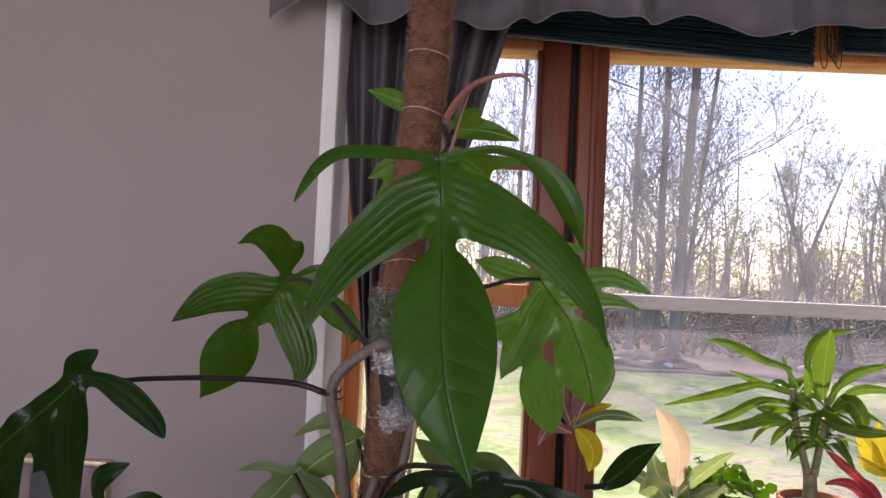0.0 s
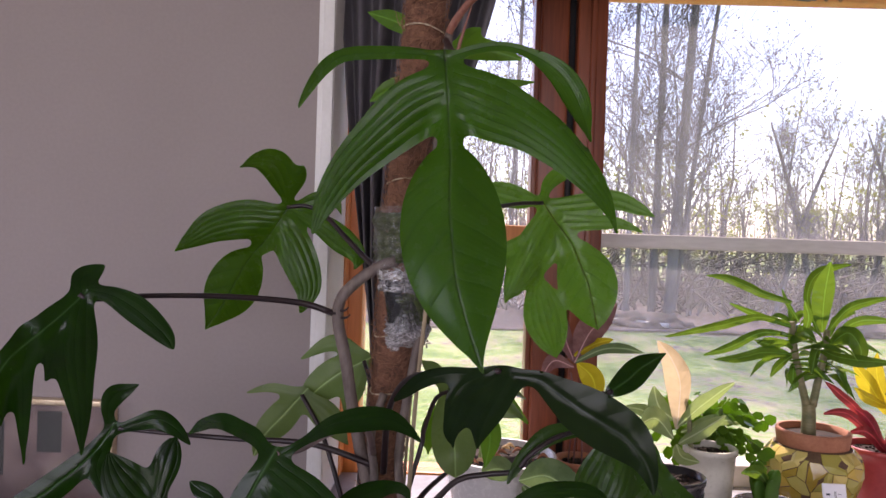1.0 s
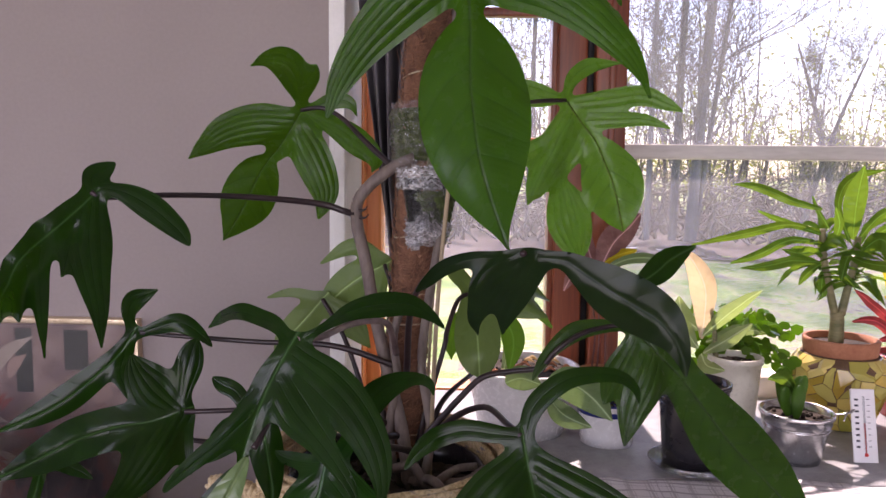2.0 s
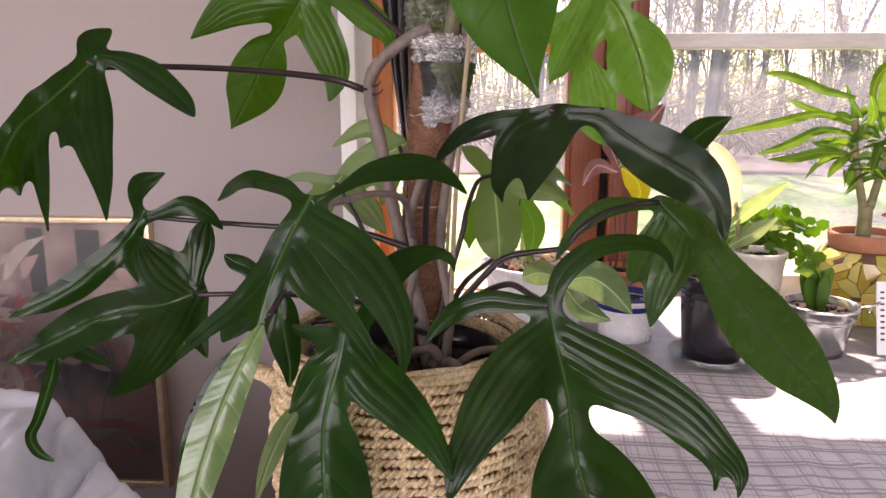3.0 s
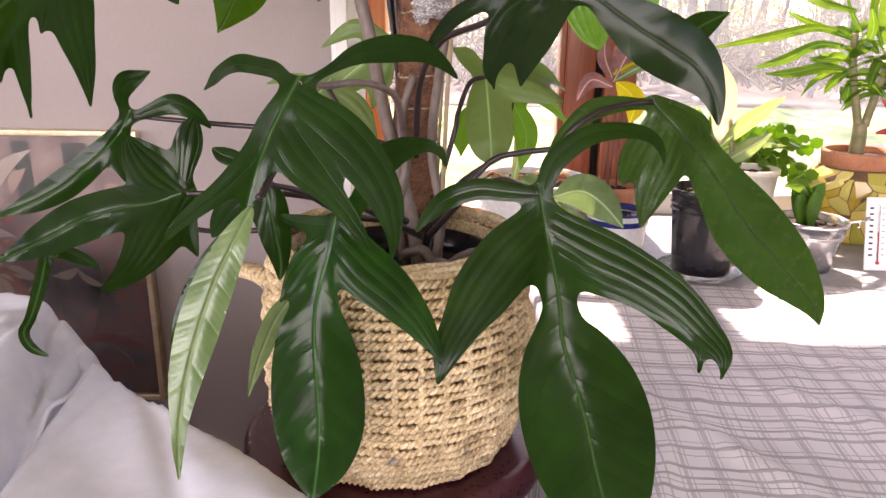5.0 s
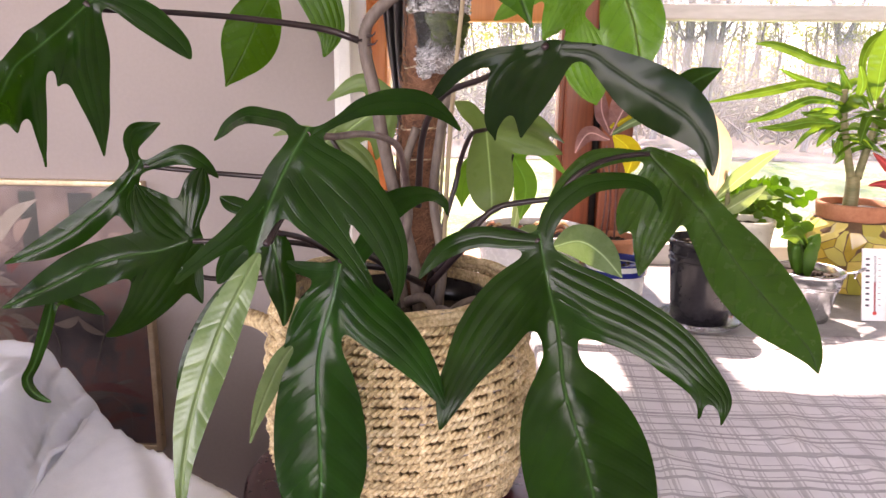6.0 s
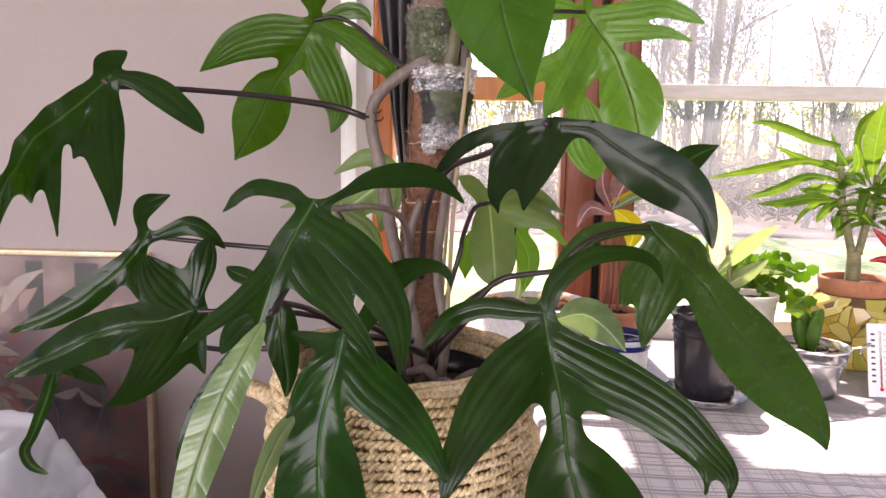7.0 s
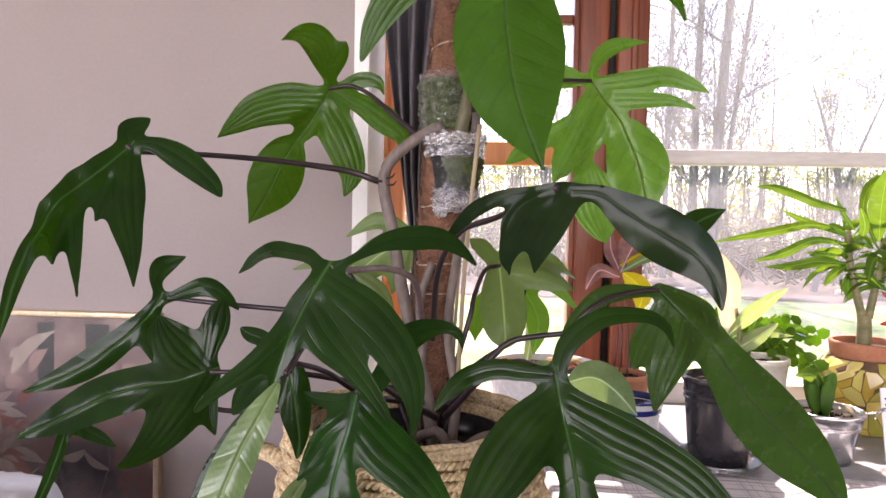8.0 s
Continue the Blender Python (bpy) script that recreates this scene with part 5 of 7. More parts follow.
pot(bucket, 0.628, 1.475, SILL_Z, 0.062, 0.043, 0.092, M_ZINC, 0.0015, 0.004)
for hh in (0.062, 0.066, 0.070):
    part("groove_ring", lathe([(0.0555, hh), (0.0578, hh + 0.0006), (0.0578, hh + 0.0018), (0.0555, hh + 0.0024)], 0.628, 1.475, SILL_Z, sides=48), M_ZINC, bucket)
part("handle", tube([(0.690, 1.475, 0.832), (0.715, 1.465, 0.838), (0.72, 1.455, 0.848), (0.70, 1.44, 0.846), (0.69, 1.43, 0.835)], [0.0018, 0.0018], n=24, sides=6), M_ZINC, bucket)
for k in range(7):
    a = k * 0.9
    x, y = 0.62 + 0.022 * math.cos(a) * (k % 3) * 0.6, 1.47 + 0.022 * math.sin(a) * (k % 3) * 0.6
    bm = bmesh.new()
    bmesh.ops.create_icosphere(bm, subdivisions=3, radius=1.0)
    lean = Vector((0.35 * math.cos(a), 0.35 * math.sin(a), 0))
    tall = 0.034 + 0.006 * ((k * 5) % 4)
    for v in bm.verts:
        flare = 0.65 + 0.35 * (v.co.z + 1) / 2
        v.co = Vector((x + v.co.x * 0.0145 * flare + lean.x * (v.co.z + 1) * tall * 0.5, y + v.co.y * 0.0055 * flare + lean.y * (v.co.z + 1) * tall * 0.5, 0.83 + (v.co.z + 1) * tall * 0.85 + 0.002 * noise.noise(v.co * 3)))
    part("leaf", bm, M_STRAP, bucket)
strap(bucket, M_STRAP, (0.625, 1.47, 0.87, 0.006), (0.60, 1.46, 0.90, 0.014), (0.575, 1.45, 0.905, 0.008), (0.56, 1.45, 0.90, 0))

thermo = thing("thermometer", (0.75, 1.48, SILL_Z), "white enamel wall thermometer leaning on the mosaic pot", "thermometer")
tm = pose(0.7505, 1.462, SILL_Z + 0.0005, -14, 0, 0)


def on_card(x0, y0, z0, x1, y1, z1, bevel=0.0):
    bm = box(x0, y0, z0, x1, y1, z1, bevel=bevel)
    bm.transform(tm)
    return bm


part("card", on_card(-0.0215, -0.002, 0.0, 0.0215, 0.002, 0.131, bevel=0.0015), M_CARD, thermo)
part("tube", on_card(-0.0015, -0.0045, 0.016, 0.0015, -0.0022, 0.118, bevel=0.0008), M_CUP, thermo, "glass tube")
part("spirit", on_card(-0.0006, -0.0040, 0.016, 0.0006, -0.0028, 0.070), M_REDINK, thermo, "red spirit column")
bulb = bmesh.new()
bmesh.ops.create_icosphere(bulb, subdivisions=2, radius=0.0035, matrix=tm @ Matrix.Translation((0, -0.004, 0.014)))
part("bulb", bulb, M_REDINK, thermo)
for k in range(9):
    z = 0.026 + 0.0105 * k
    part("mark", on_card(-0.016, -0.0026, z, -0.009, -0.0021, z + 0.0035), M_INK, thermo, smooth=False)
    part("mark", on_card(0.006, -0.0026, z + 0.002, 0.011, -0.0021, z + 0.003), M_INK, thermo, smooth=False)

silver_plant = thing("silver_plant", (0.300, 1.54, SILL_Z), "pale silvery leaved plant in a white pot with a blue rim", "potted plant", "plants on the sill")
pot(silver_plant, 0.300, 1.545, SILL_Z, 0.056, 0.050, 0.082, M_WHITEPOT)
part("blue_band", lathe([(0.0562, 0.060), (0.0575, 0.061), (0.0592, 0.0835), (0.055, 0.0845), (0.0515, 0.0835), (0.0515, 0.07)], 0.300, 1.545, SILL_Z, sides=56), M_BLUE, silver_plant, "cobalt blue glazed rim")
part("petiole", tube([(0.29, 1.54, 0.82), (0.24, 1.50, 0.86), (0.205, 1.44, 0.866)], [0.003, 0.002], n=14, sides=6), M_PETIOLE, silver_plant)

seedling = thing("white_planter", (0.138, 1.60, SILL_Z), "large white ceramic planter with dry soil and a pale stalk", "potted plant", "plants on the sill")
pot(seedling, 0.138, 1.605, SILL_Z, 0.112, 0.085, 0.132, M_WHITEPOT, 0.006, 0.006)
rng = random.Random(11)
for k in range(16):
    a, r = rng.uniform(0, 6.28), 0.09 * math.sqrt(rng.random())
    x, y = 0.138 + r * math.cos(a), 1.605 + r * math.sin(a)
    part("dry_leaf", tube([(x - 0.012, y, 0.872), (x, y + 0.004, 0.880), (x + 0.012, y - 0.003, 0.874)], [0.001, 0.0045, 0.001], n=8, sides=5), M_TERRA if k % 3 else M_CREAM, seedling)

calathea = thing("calathea", (0.29, 1.66, SILL_Z), "calathea with purple backed, cream and yellowing leaves", "potted plant", "plants on the sill")
pot(calathea, 0.315, 1.695, SILL_Z, 0.050, 0.040, 0.10, M_TERRA)
for k in (0, 2, 5):
    part("stalk", tube([(0.31 + 0.006 * k - 0.02, 1.69, 0.83), (0.290 + 0.004 * k, 1.65, 0.95), (0.268 + 0.006 * k, 1.62, 1.03 + 0.006 * k)], [0.0022, 0.0015], n=14, sides=6), M_PURPLE, calathea)

bromeliad = thing("bromeliad", (0.985, 1.75, SILL_Z), "red leaved bromeliad in a red plastic pot", "potted plant", "plants on the sill")
pot(bromeliad, 0.985, 1.75, SILL_Z, 0.070, 0.052, 0.135, M_REDPOT)
croton = thing("croton", (1.13, 1.78, SILL_Z), "yellow leaved croton in a clay pot", "potted plant", "plants on the sill")
pot(croton, 1.13, 1.78, SILL_Z, 0.065, 0.05, 0.12, M_TERRA)
part("stem", tube([(1.13, 1.78, 0.86), (1.08, 1.79, 0.93), (1.02, 1.8, 0.99)], [0.006, 0.004], n=10, sides=8), M_CANE, croton)

# ---------- leaves of the small plants: curves of (x, y, z, half width) ----------
strap(dracaena, M_STRAP, (0.748, 1.69, 1.197, 0.006), (0.702, 1.71, 1.21, 0.01), (0.64, 1.74, 1.239, 0.011), (0.582, 1.76, 1.246, 0))
strap(dracaena, M_STRAP, (0.745, 1.68, 1.146, 0.005), (0.66, 1.66, 1.172, 0.008), (0.582, 1.64, 1.201, 0))
strap(dracaena, M_STRAP, (0.755, 1.69, 1.149, 0.005), (0.667, 1.65, 1.165, 0.008), (0.569, 1.6, 1.15, 0.01), (0.409, 1.54, 1.123, 0))
strap(dracaena, M_STRAP, (0.752, 1.68, 1.126, 0.005), (0.67, 1.64, 1.135, 0.009), (0.593, 1.6, 1.109, 0.01), (0.508, 1.56, 1.09, 0))
strap(dracaena, M_STRAP, (0.747, 1.68, 1.087, 0.005), (0.686, 1.66, 1.092, 0.012), (0.613, 1.62, 1.084, 0.01), (0.547, 1.6, 1.081, 0))
strap(dracaena, M_STRAP, (0.817, 1.69, 1.139, 0.007), (0.813, 1.68, 1.194, 0.023), (0.813, 1.67, 1.242, 0.02), (0.816, 1.66, 1.292, 0))
strap(dracaena, M_STRAP, (0.809, 1.69, 1.133, 0.005), (0.798, 1.72, 1.208, 0.009), (0.84, 1.75, 1.261, 0.012), (0.941, 1.78, 1.283, 0))
strap(dracaena, M_STRAP, (0.827, 1.69, 1.134, 0.005), (0.877, 1.71, 1.181, 0.011), (0.935, 1.73, 1.2, 0.01), (1.013, 1.75, 1.213, 0))
strap(dracaena, M_STRAP, (0.839, 1.69, 1.122, 0.005), (0.869, 1.66, 1.16, 0.011), (0.904, 1.64, 1.168, 0.009), (0.949, 1.62, 1.163, 0))
strap(dracaena, M_STRAP, (0.834, 1.69, 1.11, 0.006), (0.856, 1.66, 1.138, 0.019), (0.872, 1.64, 1.107, 0.016), (0.862, 1.63, 1.071, 0))
strap(dracaena, M_STRAP, (0.804, 1.69, 1.103, 0.006), (0.832, 1.65, 1.09, 0.013), (0.873, 1.62, 1.087, 0.014), (0.94, 1.6, 1.087, 0))
strap(dracaena, M_STRAP, (0.758, 1.69, 1.084, 0.005), (0.716, 1.66, 1.066, 0.011), (0.685, 1.64, 1.037, 0))
strap(dracaena, M_STRAP, (0.764, 1.69, 1.072, 0.005), (0.755, 1.68, 1.043, 0.013), (0.758, 1.68, 1.014, 0))
strap(dracaena, M_STRAP, (0.793, 1.69, 1.079, 0.005), (0.799, 1.67, 1.058, 0.012), (0.815, 1.66, 1.037, 0))
strap(dracaena, M_STRAP, (0.767, 1.69, 1.156, 0.004), (0.746, 1.7, 1.196, 0.007), (0.736, 1.72, 1.239, 0))
strap(dracaena, M_STRAP, (0.78, 1.69, 1.132, 0.005), (0.783, 1.68, 1.169, 0.011), (0.765, 1.67, 1.211, 0))
strap(dracaena, M_STRAP, (0.822, 1.69, 1.116, 0.005), (0.786, 1.65, 1.091, 0.014), (0.768, 1.63, 1.047, 0))
strap(dracaena, M_STRAP, (0.759, 1.69, 1.119, 0.005), (0.768, 1.66, 1.135, 0.012), (0.786, 1.64, 1.115, 0))
strap(dracaena, M_STRAP, (0.833, 1.69, 1.128, 0.005), (0.865, 1.72, 1.162, 0.01), (0.94, 1.76, 1.179, 0))
strap(dracaena, M_STRAP, (0.757, 1.69, 1.113, 0.005), (0.722, 1.72, 1.102, 0.011), (0.692, 1.75, 1.109, 0))

cane(dracaena, (0.795, 1.69, 0.911), (0.795, 1.69, 0.965), (0.792, 1.69, 0.983))
cane(dracaena, (0.79, 1.69, 0.977), (0.774, 1.69, 1.036), (0.76, 1.69, 1.096), (0.753, 1.69, 1.155))
cane(dracaena, (0.802, 1.69, 0.977), (0.813, 1.69, 1.038), (0.822, 1.69, 1.086), (0.827, 1.69, 1.14))

strap(rubber_plant, M_CREAM, (0.498, 1.62, 0.939, 0.006), (0.495, 1.6, 1.032, 0.028), (0.467, 1.58, 1.088, 0.019), (0.434, 1.57, 1.124, 0))

strap(rubber_plant, M_PALE, (0.5, 1.62, 0.942, 0.006), (0.536, 1.6, 0.986, 0.018), (0.567, 1.58, 1.021, 0.013), (0.6, 1.57, 1.049, 0))
strap(rubber_plant, M_PALE, (0.505, 1.62, 0.908, 0.006), (0.543, 1.6, 0.941, 0.017), (0.59, 1.58, 0.983, 0))
strap(rubber_plant, M_PALE, (0.49, 1.62, 0.919, 0.006), (0.45, 1.6, 0.96, 0.025), (0.411, 1.58, 0.952, 0))
strap(rubber_plant, M_PALE, (0.491, 1.63, 0.954, 0.006), (0.465, 1.64, 0.977, 0.021), (0.455, 1.65, 1.023, 0))
strap(rubber_plant, M_PALE, (0.493, 1.6, 0.907, 0.006), (0.496, 1.57, 0.893, 0.016), (0.528, 1.55, 0.889, 0))
strap(rubber_plant, M_PALE, (0.487, 1.62, 0.924, 0.005), (0.445, 1.66, 0.96, 0.015), (0.395, 1.7, 0.961, 0))
strap(rubber_plant, M_PALE, (0.516, 1.64, 0.926, 0.005), (0.593, 1.68, 0.942, 0.014), (0.68, 1.72, 0.93, 0))

strap(calathea, M_SILVER, (0.288, 1.62, 1.065, 0.005), (0.335, 1.6, 1.094, 0.01), (0.375, 1.58, 1.101, 0.011), (0.42, 1.56, 1.094, 0))

strap(calathea, M_PURPLE, (0.288, 1.62, 1.067, 0.006), (0.319, 1.64, 1.123, 0.03), (0.356, 1.66, 1.157, 0.021), (0.383, 1.68, 1.186, 0))
strap(calathea, M_PURPLE, (0.285, 1.62, 1.067, 0.005), (0.27, 1.64, 1.11, 0.016), (0.272, 1.66, 1.16, 0))
strap(calathea, M_PURPLE, (0.283, 1.62, 1.055, 0.005), (0.243, 1.62, 1.065, 0.016), (0.215, 1.62, 1.019, 0))

strap(calathea, M_YELLOW, (0.294, 1.62, 1.061, 0.005), (0.316, 1.6, 1.043, 0.023), (0.322, 1.58, 1.019, 0.018), (0.311, 1.57, 0.987, 0))
strap(calathea, M_YELLOW, (0.288, 1.62, 1.079, 0.005), (0.331, 1.64, 1.1, 0.013), (0.381, 1.66, 1.111, 0))

strap(silver_plant, M_SILVER, (0.167, 1.43, 0.881, 0.006), (0.209, 1.42, 0.893, 0.031), (0.246, 1.41, 0.874, 0.029), (0.285, 1.4, 0.832, 0))
strap(silver_plant, M_SILVER, (0.173, 1.43, 0.868, 0.006), (0.201, 1.41, 0.84, 0.021), (0.253, 1.4, 0.82, 0))
strap(silver_plant, M_SILVER, (0.16, 1.45, 0.883, 0.005), (0.126, 1.46, 0.89, 0.024), (0.097, 1.47, 0.877, 0))

strap(bromeliad, M_RED, (0.986, 1.75, 0.883, 0.01), (0.92, 1.72, 0.96, 0.012), (0.86, 1.7, 1.007, 0.01), (0.816, 1.68, 1.037, 0))
strap(bromeliad, M_RED, (0.991, 1.75, 0.877, 0.01), (0.898, 1.7, 0.952, 0.012), (0.851, 1.68, 0.969, 0.009), (0.795, 1.66, 0.965, 0))
strap(bromeliad, M_RED, (0.988, 1.75, 0.884, 0.01), (0.939, 1.72, 0.945, 0.016), (0.891, 1.7, 0.978, 0))
strap(bromeliad, M_RED, (0.995, 1.75, 0.871, 0.01), (0.923, 1.7, 0.925, 0.012), (0.859, 1.67, 0.925, 0))
strap(bromeliad, M_RED, (1.001, 1.75, 0.884, 0.01), (1.022, 1.75, 0.959, 0.016), (1.07, 1.75, 1.01, 0))

strap(croton, M_YELLOW, (1.021, 1.8, 0.948, 0.008), (0.975, 1.79, 1.012, 0.023), (0.927, 1.78, 1.065, 0))
strap(croton, M_YELLOW, (1.021, 1.8, 0.96, 0.008), (0.953, 1.76, 0.989, 0.015), (0.911, 1.74, 1.013, 0))
strap(croton, M_YELLOW, (1.027, 1.8, 0.961, 0.008), (0.999, 1.8, 1.024, 0.023), (0.997, 1.8, 1.087, 0))
strap(croton, M_YELLOW, (1.034, 1.8, 0.948, 0.008), (1.076, 1.8, 1.001, 0.025), (1.125, 1.8, 1.028, 0))

strap(seedling, M_PALE, (0.102, 1.6, 0.865, 0.007), (0.11, 1.6, 0.922, 0.011), (0.11, 1.6, 0.973, 0.009), (0.113, 1.6, 1.025, 0))

# ---------- philodendron on its pole ----------
plant = thing("philodendron", (BX, 1.0, 0.715), "tall philodendron with lobed dark green leaves on a coir pole", "plant")
part("nursery_pot", lathe([(0, 0), (0.09, 0), (0.108, 0.19), (0.112, 0.205), (0.108, 0.205), (0.104, 0.18), (0.088, 0.01), (0, 0.01)], BX, BY, 0.717, sides=48), M_BLACKPOT, plant, "black plastic inner pot")
bm = bmesh.new()
bmesh.ops.create_circle(bm, cap_ends=True, segments=48, radius=0.105)
bmesh.ops.subdivide_edges(bm, edges=bm.edges, cuts=2)
for v in bm.verts:
    v.co = Vector((v.co.x + BX, v.co.y + BY, 0.893 + 0.012 * noise.noise(v.co * 30)))
part("soil", bm, M_SOIL, plant, "dark bark soil")
rng = random.Random(3)
bm = bmesh.new()
for _ in range(170):
    a, r = rng.uniform(0, 6.28), 0.100 * math.sqrt(rng.random())
    m = Matrix.LocRotScale((BX + r * math.cos(a), BY + r * math.sin(a), 0.897), Euler((rng.random() * 3, rng.random() * 3, 0)), (rng.uniform(0.004, 0.012), rng.uniform(0.003, 0.008), rng.uniform(0.003, 0.006)))
    bmesh.ops.create_icosphere(bm, subdivisions=1, radius=1.0, matrix=m)
part("bark_chips", bm, M_SOIL, plant)["kind"] = "stuff"

POLE = [(-0.052, 1.06, 0.80), (-0.047, 1.06, 1.0), (-0.038, 1.06, 1.13), (-0.027, 1.06, 1.35), (-0.012, 1.06, 1.55), (-0.0045, 1.06, 1.69), (0.002, 1.06, 1.95)]
axis, _ = spline(POLE, 240)
bm = bmesh.new()
rings = []
TIES = (0.935, 1.075, 1.111, 1.183, 1.373, 1.46, 1.568, 1.644, 1.75)
for k, c in enumerate(axis):
    ring = []
    for i in range(36):
        q = 2 * math.pi * i / 36
        pinch = sum(math.exp(-(((c[2] - z) / 0.006) ** 2)) for z in TIES)
        r = 0.0255 + 0.003 * noise.noise(Vector((2 * math.cos(q), 2 * math.sin(q), c[2] * 28))) + 0.0016 * noise.noise(Vector((9 * math.cos(q), 9 * math.sin(q), c[2] * 150))) - 0.0022 * min(pinch, 1)
        ring.append(bm.verts.new((c[0] + r * math.cos(q), c[1] + r * math.sin(q), c[2])))
    rings.append(ring)
for a, b in zip(rings, rings[1:]):
    for i in range(36):
        bm.faces.new((a[i], a[(i + 1) % 36], b[(i + 1) % 36], b[i]))
bm.faces.new(rings[-1])
pole = part("moss_pole", bm, M_COIR, plant, "brown coir pole bound with string")
rng = random.Random(4)
verts, faces = [], []
for _ in range(7500):
    c = axis[rng.randrange(len(axis))]
    q, r = rng.uniform(0, 6.28), 0.0262 + abs(rng.gauss(0, 0.0016))
    dq, dz = rng.gauss(0, 0.45), rng.gauss(0, 0.010)
    out = rng.random() ** 6 * 0.008
    pts = []
    for f in (0, 0.33, 0.66, 1.0):
        qq = q + dq * f
        rr = r + out * f + 0.0012 * math.sin(math.pi * f)
        pts.append(Vector((c[0] + rr * math.cos(qq), c[1] + rr * math.sin(qq), c[2] + dz * f + 0.002 * math.sin(6 * f + q))))
    k = len(verts)
    w = rng.uniform(0.0002, 0.0005)
    for p in pts:
        verts += [tuple(p + Vector((0, 0, w))), tuple(p + Vector((w * math.cos(q), w * math.sin(q), -w)))]
    faces += [(k + 2 * i, k + 2 * i + 1, k + 2 * i + 3, k + 2 * i + 2) for i in range(3)]
me = bpy.data.meshes.new("coir_fuzz")
me.from_pydata(verts, [], faces)
me.materials.append(M_FIBRE)
part("coir_fuzz", me, None, pole, "loose curly coir fibres")["kind"] = "stuff"


def pole_at(z):
    return float(np.interp(z, axis[:, 2], axis[:, 0])), 1.06


for z in TIES:
    x, y = pole_at(z)
    ring = [(x + 0.0262 * math.cos(q), y + 0.0262 * math.sin(q), z - 0.004 * math.sin(q + z * 9) + 0.001 * math.sin(3 * q)) for q in np.linspace(0, 2 * math.pi, 26)]
    part("tie", tube(ring, [0.0011, 0.0011], n=60, sides=5, cap=False), M_STRING, pole, "thin pale string")


def lumpy(z0, z1, r0, r1, x, y, mat, name, amount, label, sides=60, rows=40):
    bm = bmesh.new()
    rings = []
    for j in range(rows):
        f = j / (rows - 1)
        z = z0 + (z1 - z0) * f
        r = r0 + (r1 - r0) * f
        ring = []
        for i in range(sides):
            q = 2 * math.pi * i / sides
            p = Vector((2.2 * math.cos(q), 2.2 * math.sin(q), z * 60))
            rr = r + amount * noise.noise(p) + amount * 1.3 * abs(noise.noise(p * 3.1)) + amount * 0.7 * abs(noise.noise(p * 7.3))
            ring.append(bm.verts.new((x + rr * math.cos(q), y + rr * math.sin(q), z + 0.3 * amount * noise.noise(p * 1.7))))
        rings.append(ring)
    for a, b in zip(rings, rings[1:]):
        for i in range(sides):
            bm.faces.new((a[i], a[(i + 1) % sides], b[(i + 1) % sides], b[i]))
    return part(name, bm, mat, plant, label, smooth=name != "film_wrap")


# moss held to the pole with cling film, and a clear cup of moss under it
x, y = pole_at(1.305)
pads = [lumpy(1.272, 1.334, 0.030, 0.031, x + 0.002, y - 0.004, M_MOSS, "moss_pad", 0.004, "green sphagnum moss")]
film = lumpy(1.264, 1.342, 0.0345, 0.0355, x + 0.002, y - 0.005, M_FILM, "film_wrap", 0.0045, "crumpled clear cling film")
film.visible_shadow = False
cup_x, cup_y = -0.018, 1.027
cup = part("cup", lathe([(0.022, 0.0), (0.024, 0.002), (0.0325, 0.060), (0.0345, 0.062), (0.0345, 0.064), (0.0320, 0.062), (0.0232, 0.003), (0.0, 0.002)], cup_x, cup_y, 1.188, sides=48), M_CUP, plant, "clear plastic cup cut open round the stem")
cup.visible_shadow = False
pads.append(lumpy(1.198, 1.236, 0.020, 0.027, cup_x + 0.004, cup_y, M_MOSS, "moss_pad", 0.004, "green sphagnum moss"))


def bunch(z0, z1, r0, r1, scraps, seed):
    """Bunched film: a lumpy collar with loose crumpled scraps standing out of it."""
    f2 = lumpy(z0, z1, r0, r1, cup_x, cup_y + 0.004, M_BUNCHED, "film_wrap", 0.006, "bunched whitish cling film", rows=20)
    f2.visible_shadow = False
    dice = random.Random(seed)
    bm = bmesh.new()
    for _ in range(scraps):
        q, z = dice.uniform(0, 2 * math.pi), dice.uniform(z0, z1)
        c = Vector((cup_x + r1 * math.cos(q), cup_y + 0.004 + r1 * math.sin(q), z))
        e, u = Vector((-math.sin(q), math.cos(q), dice.uniform(-0.5, 0.5))), Vector((0.5 * math.cos(q), 0.5 * math.sin(q), 1.0))
        n, size = e.cross(u), dice.uniform(0.003, 0.008)
        net = [[bm.verts.new(c + e * size * (i / 2 - 1) + u * size * 0.8 * (j / 2 - 1) + n * dice.gauss(0, 0.0014)) for j in range(5)] for i in range(5)]
        for i in range(4):
            for j in range(4):
                bm.faces.new((net[i][j], net[i + 1][j], net[i + 1][j + 1], net[i][j + 1]))
    part("loose_film", bm, M_BUNCHED, f2, smooth=False)["kind"] = "stuff"


